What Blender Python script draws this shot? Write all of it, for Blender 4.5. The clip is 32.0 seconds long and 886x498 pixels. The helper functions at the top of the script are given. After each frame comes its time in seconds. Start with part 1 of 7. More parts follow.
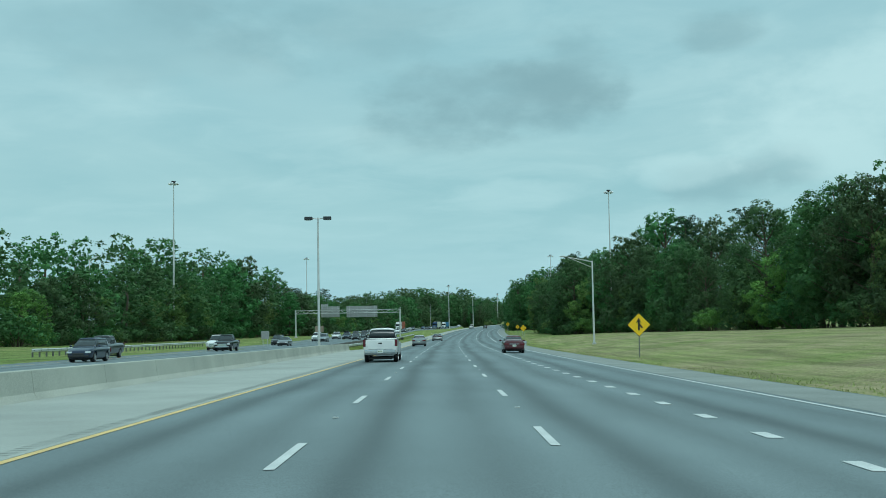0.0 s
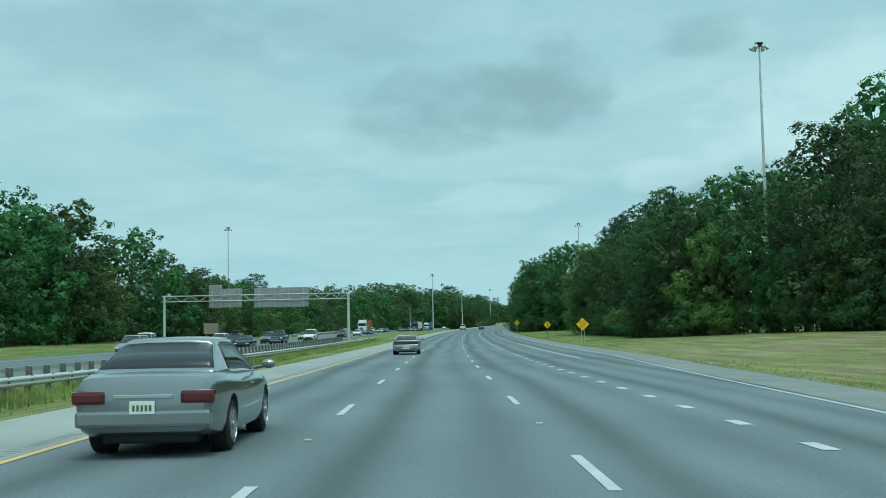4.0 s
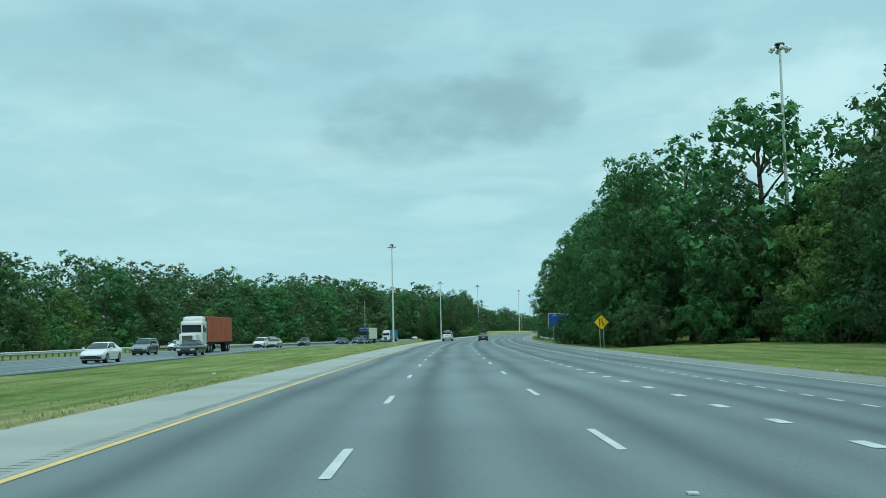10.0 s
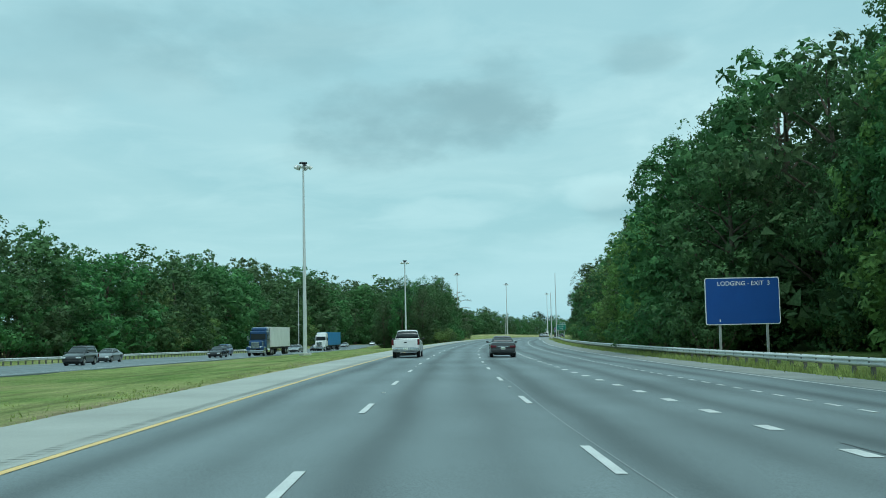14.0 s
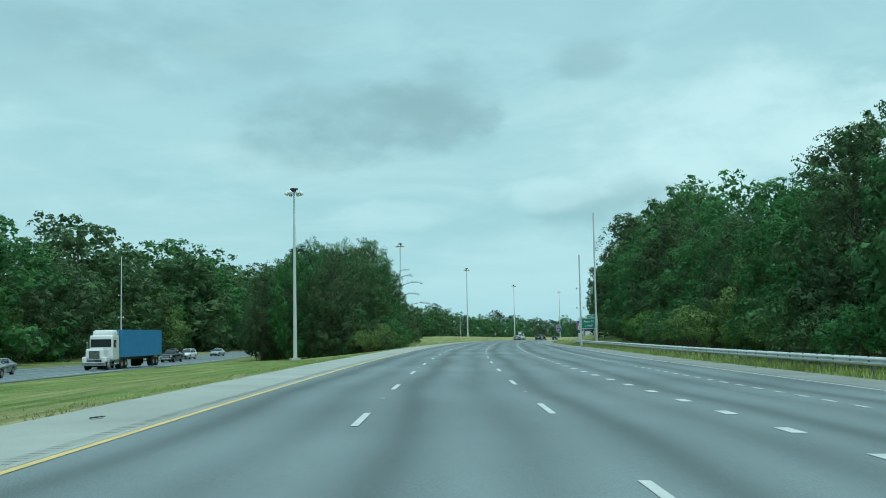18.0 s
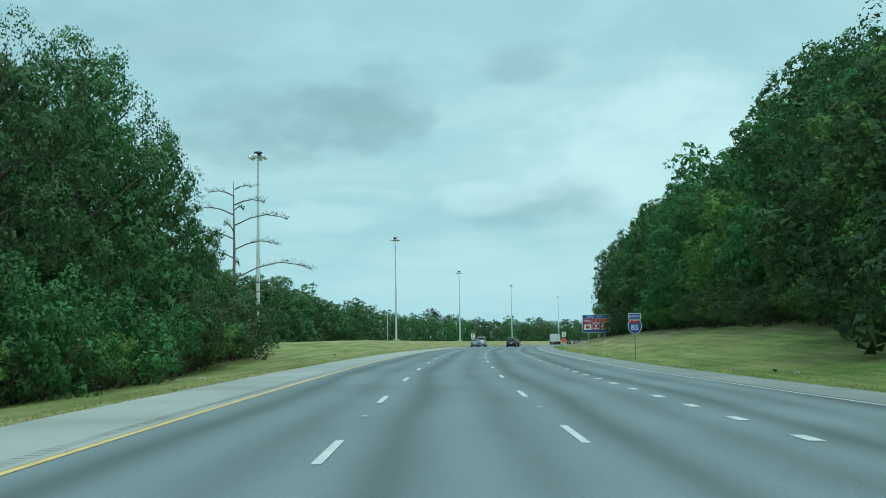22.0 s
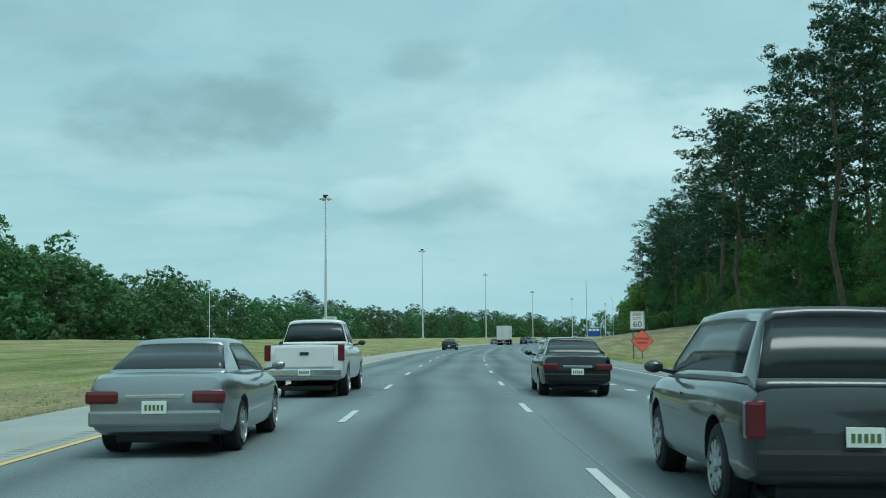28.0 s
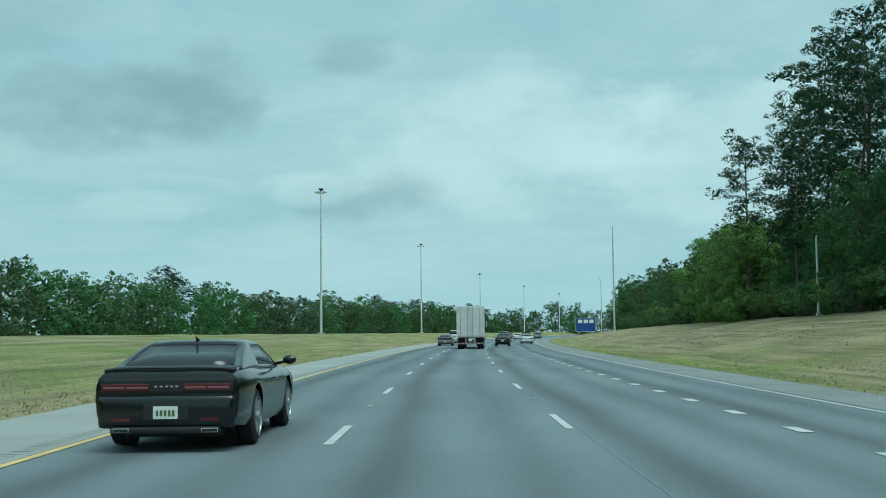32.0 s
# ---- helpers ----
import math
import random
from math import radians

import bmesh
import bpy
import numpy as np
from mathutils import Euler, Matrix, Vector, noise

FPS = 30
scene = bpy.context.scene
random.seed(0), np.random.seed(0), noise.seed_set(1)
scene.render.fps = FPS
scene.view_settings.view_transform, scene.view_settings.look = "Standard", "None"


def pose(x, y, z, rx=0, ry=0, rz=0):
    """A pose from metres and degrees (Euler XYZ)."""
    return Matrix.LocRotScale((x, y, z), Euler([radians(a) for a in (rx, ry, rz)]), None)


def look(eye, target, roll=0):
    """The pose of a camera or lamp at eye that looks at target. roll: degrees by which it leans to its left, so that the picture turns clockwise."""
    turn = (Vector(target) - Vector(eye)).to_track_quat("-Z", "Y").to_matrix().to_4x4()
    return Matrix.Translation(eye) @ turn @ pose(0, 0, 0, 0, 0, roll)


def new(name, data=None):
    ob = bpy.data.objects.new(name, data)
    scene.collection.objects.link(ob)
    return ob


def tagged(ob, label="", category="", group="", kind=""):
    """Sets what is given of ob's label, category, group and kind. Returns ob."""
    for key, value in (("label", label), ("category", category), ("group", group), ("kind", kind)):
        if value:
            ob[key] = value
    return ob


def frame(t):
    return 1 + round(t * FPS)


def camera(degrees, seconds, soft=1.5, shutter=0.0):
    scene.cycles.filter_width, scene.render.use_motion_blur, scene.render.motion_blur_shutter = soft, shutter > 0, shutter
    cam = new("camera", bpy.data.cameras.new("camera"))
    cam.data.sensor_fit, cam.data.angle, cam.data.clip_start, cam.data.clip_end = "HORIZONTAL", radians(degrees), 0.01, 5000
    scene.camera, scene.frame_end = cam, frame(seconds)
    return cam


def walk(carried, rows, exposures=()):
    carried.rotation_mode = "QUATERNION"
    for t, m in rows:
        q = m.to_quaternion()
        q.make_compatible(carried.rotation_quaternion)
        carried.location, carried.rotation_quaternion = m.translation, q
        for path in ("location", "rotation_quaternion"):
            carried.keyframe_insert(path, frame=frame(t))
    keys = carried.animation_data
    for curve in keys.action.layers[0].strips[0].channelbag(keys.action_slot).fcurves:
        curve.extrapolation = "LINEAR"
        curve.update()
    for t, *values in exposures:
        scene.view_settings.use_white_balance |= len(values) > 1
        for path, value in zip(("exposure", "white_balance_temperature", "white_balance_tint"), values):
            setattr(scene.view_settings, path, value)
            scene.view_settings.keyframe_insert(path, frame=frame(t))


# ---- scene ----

# ======== camera ========
EXPO = 0.5
cam = camera(43.55, 32.0, soft=0.9, shutter=0.03)
# seconds, x, y, z, yaw to the left, pitch up, roll
PATH = [
    (0.0, 0.000, 0.000, 0.000, -0.285, 3.878, -1.015), (0.5, 0.002, 16.267, -0.175, -0.303, 3.872, -1.024),
    (1.0, 0.016, 32.539, -0.350, -0.370, 3.859, -1.050), (1.5, 0.053, 48.813, -0.523, -0.466, 3.872, -1.085),
    (2.0, 0.118, 65.088, -0.693, -0.566, 3.877, -1.110), (2.5, 0.215, 81.363, -0.858, -0.688, 3.907, -1.127),
    (3.0, 0.351, 97.633, -1.014, -0.845, 3.950, -1.130), (3.5, 0.533, 113.895, -1.159, -1.014, 3.996, -1.133),
    (4.0, 0.762, 130.145, -1.292, -1.173, 4.043, -1.136), (4.5, 1.032, 146.379, -1.412, -1.308, 4.092, -1.140),
    (5.0, 1.335, 162.595, -1.517, -1.410, 4.121, -1.156), (5.5, 1.661, 178.794, -1.606, -1.467, 4.169, -1.196),
    (6.0, 1.997, 194.979, -1.676, -1.485, 4.260, -1.239), (6.5, 2.339, 211.153, -1.726, -1.510, 4.338, -1.288),
    (7.0, 2.698, 227.316, -1.755, -1.612, 4.416, -1.311), (7.5, 3.089, 243.463, -1.767, -1.735, 4.486, -1.330),
    (8.0, 3.515, 259.595, -1.764, -1.865, 4.536, -1.342), (8.5, 3.979, 275.715, -1.752, -2.008, 4.550, -1.346),
    (9.0, 4.487, 291.828, -1.734, -2.179, 4.541, -1.344), (9.5, 5.048, 307.937, -1.711, -2.382, 4.570, -1.335),
    (10.0, 5.669, 324.043, -1.683, -2.609, 4.578, -1.331), (10.5, 6.355, 340.145, -1.648, -2.839, 4.627, -1.325),
    (11.0, 7.103, 356.241, -1.606, -3.059, 4.660, -1.317), (11.5, 7.910, 372.330, -1.559, -3.259, 4.688, -1.307),
    (12.0, 8.769, 388.410, -1.506, -3.434, 4.696, -1.294), (12.5, 9.676, 404.478, -1.450, -3.601, 4.717, -1.271),
    (13.0, 10.628, 420.532, -1.390, -3.755, 4.729, -1.247), (13.5, 11.621, 436.571, -1.326, -3.910, 4.748, -1.223),
    (14.0, 12.659, 452.596, -1.260, -4.071, 4.768, -1.210), (14.5, 13.746, 468.613, -1.191, -4.269, 4.781, -1.196),
    (15.0, 14.895, 484.627, -1.121, -4.519, 4.767, -1.175), (15.5, 16.123, 500.641, -1.051, -4.824, 4.758, -1.154),
    (16.0, 17.444, 516.658, -0.980, -5.178, 4.754, -1.133), (16.5, 18.871, 532.677, -0.906, -5.575, 4.756, -1.111),
    (17.0, 20.414, 548.698, -0.829, -6.006, 4.776, -1.092), (17.5, 22.080, 564.720, -0.745, -6.440, 4.799, -1.071),
    (18.0, 23.868, 580.744, -0.654, -6.869, 4.835, -1.046), (18.5, 25.777, 596.767, -0.555, -7.293, 4.836, -1.014),
    (19.0, 27.803, 612.784, -0.448, -7.698, 4.878, -0.990), (19.5, 29.940, 628.787, -0.333, -8.089, 4.876, -0.972),
    (20.0, 32.185, 644.762, -0.213, -8.482, 4.895, -0.950), (20.5, 34.541, 660.695, -0.089, -8.916, 4.913, -0.925),
    (21.0, 37.021, 676.575, 0.036, -9.410, 4.910, -0.893), (21.5, 39.635, 692.397, 0.160, -9.929, 4.916, -0.854),
    (22.0, 42.386, 708.165, 0.281, -10.436, 4.927, -0.813), (22.5, 45.266, 723.882, 0.396, -10.903, 4.901, -0.781),
    (23.0, 48.265, 739.553, 0.504, -11.343, 4.881, -0.748), (23.5, 51.379, 755.181, 0.604, -11.766, 4.849, -0.723),
    (24.0, 54.605, 770.766, 0.696, -12.198, 4.849, -0.706), (24.5, 57.949, 786.309, 0.780, -12.660, 4.819, -0.693),
    (25.0, 61.415, 801.809, 0.856, -13.124, 4.796, -0.682), (25.5, 65.005, 817.267, 0.925, -13.597, 4.776, -0.676),
    (26.0, 68.718, 832.682, 0.987, -14.065, 4.737, -0.659), (26.5, 72.549, 848.058, 1.041, -14.491, 4.705, -0.642),
    (27.0, 76.489, 863.399, 1.088, -14.886, 4.673, -0.630), (27.5, 80.532, 878.710, 1.128, -15.270, 4.648, -0.618),
    (28.0, 84.677, 893.995, 1.162, -15.654, 4.627, -0.607), (28.5, 88.928, 909.258, 1.189, -16.046, 4.611, -0.595),
    (29.0, 93.288, 924.501, 1.209, -16.450, 4.583, -0.587), (29.5, 97.760, 939.724, 1.221, -16.868, 4.540, -0.584),
    (30.0, 102.353, 954.925, 1.225, -17.332, 4.513, -0.581), (30.5, 107.073, 970.100, 1.220, -17.800, 4.465, -0.587),
    (31.0, 111.922, 985.242, 1.207, -18.288, 4.437, -0.591), (31.5, 116.902, 1000.345, 1.185, -18.779, 4.418, -0.591),
    (32.0, 122.011, 1015.407, 1.156, -19.272, 4.378, -0.593)]


def aim(x, y, z, yaw, pitch, roll):
    a, p = radians(yaw), radians(pitch)
    return look((x, y, z), (x - math.sin(a) * math.cos(p), y + math.cos(a) * math.cos(p), z + math.sin(p)), roll)


walk(cam, [(r[0], aim(*r[1:])) for r in PATH], exposures=[(0.0, EXPO - 0.07), (5.0, EXPO + 0.05), (13.0, EXPO + 0.12), (22.0, EXPO + 0.12), (29.0, EXPO - 0.04), (32.0, EXPO - 0.06)])

# ======== sky and light ========
SUN_AZ, SUN_EL = radians(160), radians(64)
world = bpy.data.worlds.new("overcast_sky")
scene.world = world
world.use_nodes = True


def sky_nodes(nt):
    """Overcast sky: Nishita blue seen through a broken veil of cloud."""
    N, L = nt.nodes, nt.links
    N.clear()

    def node(kind, **kw):
        n = N.new(kind)
        for k, v in kw.items():
            if k == "op":
                n.operation = v
            elif k == "blend":
                n.data_type, n.blend_type = "RGBA", v
            else:
                n.inputs[int(k[1:])].default_value = v
        return n

    def math2(op, a, b=None):
        n = N.new("ShaderNodeMath")
        n.operation = op
        for i, v in enumerate((a, b)):
            if v is None:
                continue
            if isinstance(v, (int, float)):
                n.inputs[i].default_value = v
            else:
                L.new(v, n.inputs[i])
        return n.outputs[0]

    def mixc(f, a, b):
        n = node("ShaderNodeMix", blend="MIX")
        for sock, v in ((n.inputs[0], f), (n.inputs[6], a), (n.inputs[7], b)):
            if isinstance(v, (int, float, tuple)):
                sock.default_value = v
            else:
                L.new(v, sock)
        return n.outputs[2]

    tex = N.new("ShaderNodeTexCoord")
    sep = N.new("ShaderNodeSeparateXYZ")
    L.new(tex.outputs["Generated"], sep.inputs[0])
    X, Y, Zc = sep.outputs
    sky = N.new("ShaderNodeTexSky")
    sky.sky_type, sky.sun_disc = "NISHITA", False
    sky.sun_elevation, sky.sun_rotation = SUN_EL, SUN_AZ
    sky.dust_density, sky.air_density = 2.0, 1.2
    blue = node("ShaderNodeMix", blend="MULTIPLY", i0=1.0)
    L.new(sky.outputs[0], blue.inputs[6])
    blue.inputs[7].default_value = (SKY_K * 0.8, SKY_K * 1.15, SKY_K, 1)
    # cloud deck coordinates, flattened towards the horizon
    den = math2("ADD", math2("MAXIMUM", Zc, 0.0), 0.10)
    comb = N.new("ShaderNodeCombineXYZ")
    L.new(math2("DIVIDE", X, den), comb.inputs[0])
    L.new(math2("DIVIDE", Y, den), comb.inputs[1])
    comb.inputs[2].default_value = 3.7

    def cloud(scale, detail, rough, lo, hi, dist=0.0):
        n = N.new("ShaderNodeTexNoise")
        n.inputs["Scale"].default_value, n.inputs["Detail"].default_value = scale, detail
        n.inputs["Roughness"].default_value, n.inputs["Distortion"].default_value = rough, dist
        L.new(comb.outputs[0], n.inputs["Vector"])
        m = N.new("ShaderNodeMapRange")
        m.interpolation_type = "SMOOTHSTEP"
        m.inputs[1].default_value, m.inputs[2].default_value = lo, hi
        L.new(n.outputs["Fac"], m.inputs[0])
        return m.outputs[0]

    veil = cloud(0.62, 5, 0.52, 0.34, 0.66, 0.25)
    wisps = cloud(2.3, 7, 0.6, 0.40, 0.72, 0.5)
    col = mixc(0.84, blue.outputs[2], mixc(veil, THIN, VEIL))
    col = mixc(math2("MULTIPLY", wisps, 0.22), col, BRIGHT)
    puff = N.new("ShaderNodeMapping")
    puff.inputs["Scale"].default_value = (8, 8, 15)
    L.new(tex.outputs["Generated"], puff.inputs[0])
    pn = N.new("ShaderNodeTexNoise")
    pn.inputs["Scale"].default_value, pn.inputs["Detail"].default_value, pn.inputs["Roughness"].default_value = 1.6, 7, 0.55
    L.new(puff.outputs[0], pn.inputs["Vector"])
    pm = N.new("ShaderNodeMapRange")
    pm.inputs[1].default_value, pm.inputs[2].default_value = 0.28, 0.72
    L.new(pn.outputs["Fac"], pm.inputs[0])
    edge = pm.outputs[0]
    # single clouds: azimuth to the right of +y, elevation, half width, half height (degrees), depth, grey or white
    for az, el, w, hh, k, tone in CLOUDS:
        a, e = radians(az), radians(el)
        c = Vector((math.sin(a) * math.cos(e), math.cos(a) * math.cos(e), math.sin(e)))
        r = Vector((math.cos(a), -math.sin(a), 0))
        u = r.cross(c)
        dots = []
        for v, size in ((r, w), (u, hh)):
            d = N.new("ShaderNodeVectorMath")
            d.operation = "DOT_PRODUCT"
            L.new(tex.outputs["Generated"], d.inputs[0])
            d.inputs[1].default_value = v
            off = math2("SUBTRACT", d.outputs["Value"], v.dot(c))
            dots.append(math2("POWER", math2("ABSOLUTE", math2("DIVIDE", off, math.sin(radians(size)))), 2.0))
        r2 = math2("ADD", dots[0], dots[1])
        body = math2("SUBTRACT", math2("ADD", math2("MULTIPLY", edge, 1.1), 0.55), math2("MULTIPLY", r2, 0.95))
        m = N.new("ShaderNodeMapRange")
        m.interpolation_type = "SMOOTHSTEP"
        m.inputs[1].default_value, m.inputs[2].default_value = 0.1, 1.15
        L.new(body, m.inputs[0])
        front = N.new("ShaderNodeVectorMath")
        front.operation = "DOT_PRODUCT"
        L.new(tex.outputs["Generated"], front.inputs[0])
        front.inputs[1].default_value = c
        ahead = math2("GREATER_THAN", front.outputs["Value"], 0.5)
        col = mixc(math2("MULTIPLY", math2("MULTIPLY", m.outputs[0], ahead), k), col, GREY if tone == "grey" else BRIGHT)
    # pale haze low down
    low = N.new("ShaderNodeMapRange")
    low.interpolation_type = "SMOOTHSTEP"
    low.inputs[1].default_value, low.inputs[2].default_value = 0.0, 0.16
    low.inputs[3].default_value, low.inputs[4].default_value = 0.75, 0.0
    L.new(Zc, low.inputs[0])
    col = mixc(low.outputs[0], col, HAZE)
    # an overcast sky is brightest overhead
    over = N.new("ShaderNodeMapRange")
    over.interpolation_type = "SMOOTHSTEP"
    over.inputs[1].default_value, over.inputs[2].default_value = 0.30, 1.0
    over.inputs[3].default_value, over.inputs[4].default_value = 1.0, 1.5
    L.new(Zc, over.inputs[0])
    lift = node("ShaderNodeMix", blend="MULTIPLY", i0=1.0)
    L.new(col, lift.inputs[6])
    L.new(over.outputs[0], lift.inputs[7])
    col = lift.outputs[2]
    bg = N.new("ShaderNodeBackground")
    bg.inputs[1].default_value = SKY_STRENGTH
    L.new(col, bg.inputs[0])
    out = N.new("ShaderNodeOutputWorld")
    L.new(bg.outputs[0], out.inputs[0])


SKY_STRENGTH = 0.12
SKY_K = 0.62
THIN = (1.93, 3.6, 3.97, 1)
VEIL = (2.5, 4.15, 4.42, 1)
BRIGHT = (3.35, 5.0, 5.15, 1)
GREY = (1.32, 2.42, 2.70, 1)
HAZE = (2.22, 3.95, 4.37, 1)
CLOUDS = [
    (3.4, 11.4, 6.6, 2.7, 0.58, "grey"), (7.0, 13.0, 4.0, 2.4, 0.50, "grey"), (1.2, 10.2, 5.5, 1.7, 0.30, "grey"),
    (15.0, 6.7, 3.8, 1.4, 0.50, "grey"), (17.6, 7.4, 2.0, 1.4, 0.5, "grey"), (12.6, 7.5, 3.0, 1.0, 0.45, "white"),
    (14.4, 14.4, 2.6, 1.3, 0.46, "grey"), (-16.0, 11.6, 5.0, 1.6, 0.18, "white"), (-11.0, 13.0, 3.4, 1.1, 0.16, "white"), (-14.0, 14.5, 9.0, 3.0, 0.22, "grey"),
    (23.0, 10.0, 10.0, 4.5, 0.62, "white"), (12.5, 3.6, 8.0, 2.2, 0.35, "white"), (34.0, 9.0, 9.0, 5.0, 0.6, "white"), (1.0, 20.0, 10.0, 2.6, 0.3, "grey"), (-6.0, 15.5, 9.0, 2.4, 0.3, "grey"), (4.0, 6.6, 4.0, 0.9, 0.3, "white")]
sky_nodes(world.node_tree)
sun = new("sun", bpy.data.lights.new("sun", "SUN"))
sun.data.energy, sun.data.angle, sun.data.color = 1.0, radians(30), (0.88, 0.98, 1.0)
sun.matrix_world = look((0, 0, 60), (-math.sin(SUN_AZ) * math.cos(SUN_EL), -math.cos(SUN_AZ) * math.cos(SUN_EL), 60 - math.sin(SUN_EL)))

# ======== materials ========
MATS = {}


def material(name, base, rough=0.6, metal=0.0, vary=0.25, scale=2.0, fine=40.0, bump=0.0, bump_scale=60.0, other=None,
             spec=0.5, coat=0.0, rand=0.0, alpha=1.0, trans=0.0, emit=None, coord="Object"):
    """Principled material with colour varied at two scales and a fine relief."""
    if name in MATS:
        return MATS[name]
    m = bpy.data.materials.new(name)
    m.use_nodes = True
    nt = m.node_tree
    b = nt.nodes["Principled BSDF"]
    b.inputs["Roughness"].default_value, b.inputs["Metallic"].default_value = rough, metal
    b.inputs["Specular IOR Level"].default_value = spec
    b.inputs["Coat Weight"].default_value = coat
    b.inputs["Alpha"].default_value = alpha
    b.inputs["Transmission Weight"].default_value = trans
    if emit:
        b.inputs["Emission Color"].default_value, b.inputs["Emission Strength"].default_value = (*emit[:3], 1), emit[3]
    base = (*base, 1)
    dark = tuple(c * (1 - vary) for c in base[:3]) + (1,)
    lite = (*other, 1) if other else tuple(min(1, c * (1 + vary)) for c in base[:3]) + (1,)
    tc = nt.nodes.new("ShaderNodeTexCoord")
    if vary > 0 or other:
        n1, n2 = nt.nodes.new("ShaderNodeTexNoise"), nt.nodes.new("ShaderNodeTexNoise")
        n1.inputs["Scale"].default_value, n2.inputs["Scale"].default_value = scale, fine
        n1.inputs["Detail"].default_value = n2.inputs["Detail"].default_value = 4
        for n in (n1, n2):
            nt.links.new(tc.outputs[coord], n.inputs["Vector"])
        add = nt.nodes.new("ShaderNodeMath")
        add.operation = "ADD"
        half = nt.nodes.new("ShaderNodeMath")
        half.operation, half.inputs[1].default_value = "MULTIPLY", 0.5
        nt.links.new(n1.outputs["Fac"], add.inputs[0])
        nt.links.new(n2.outputs["Fac"], add.inputs[1])
        nt.links.new(add.outputs[0], half.inputs[0])
        ramp = nt.nodes.new("ShaderNodeValToRGB")
        ramp.color_ramp.elements[0].position, ramp.color_ramp.elements[0].color = 0.34, dark
        ramp.color_ramp.elements[1].position, ramp.color_ramp.elements[1].color = 0.66, lite
        nt.links.new(half.outputs[0], ramp.inputs[0])
        out = ramp.outputs[0]
    else:
        rgb = nt.nodes.new("ShaderNodeRGB")
        rgb.outputs[0].default_value = base
        out = rgb.outputs[0]
    if rand > 0:
        info, hsv = nt.nodes.new("ShaderNodeObjectInfo"), nt.nodes.new("ShaderNodeHueSaturation")
        for sock, k in (("Hue", 0.06), ("Value", 1.0)):
            mr = nt.nodes.new("ShaderNodeMapRange")
            mid = 0.5 if sock == "Hue" else 1.0
            mr.inputs[3].default_value, mr.inputs[4].default_value = mid - k * rand / 2, mid + k * rand / 2
            nt.links.new(info.outputs["Random"], mr.inputs[0])
            nt.links.new(mr.outputs[0], hsv.inputs[sock])
        nt.links.new(out, hsv.inputs["Color"])
        out = hsv.outputs[0]
    nt.links.new(out, b.inputs["Base Color"])
    if bump > 0:
        n3, bp = nt.nodes.new("ShaderNodeTexNoise"), nt.nodes.new("ShaderNodeBump")
        n3.inputs["Scale"].default_value, n3.inputs["Detail"].default_value = bump_scale, 5
        bp.inputs["Strength"].default_value, bp.inputs["Distance"].default_value = min(1, bump * 8), 0.03
        nt.links.new(tc.outputs[coord], n3.inputs["Vector"])
        nt.links.new(n3.outputs["Fac"], bp.inputs["Height"])
        nt.links.new(bp.outputs[0], b.inputs["Normal"])
    MATS[name] = m
    return m


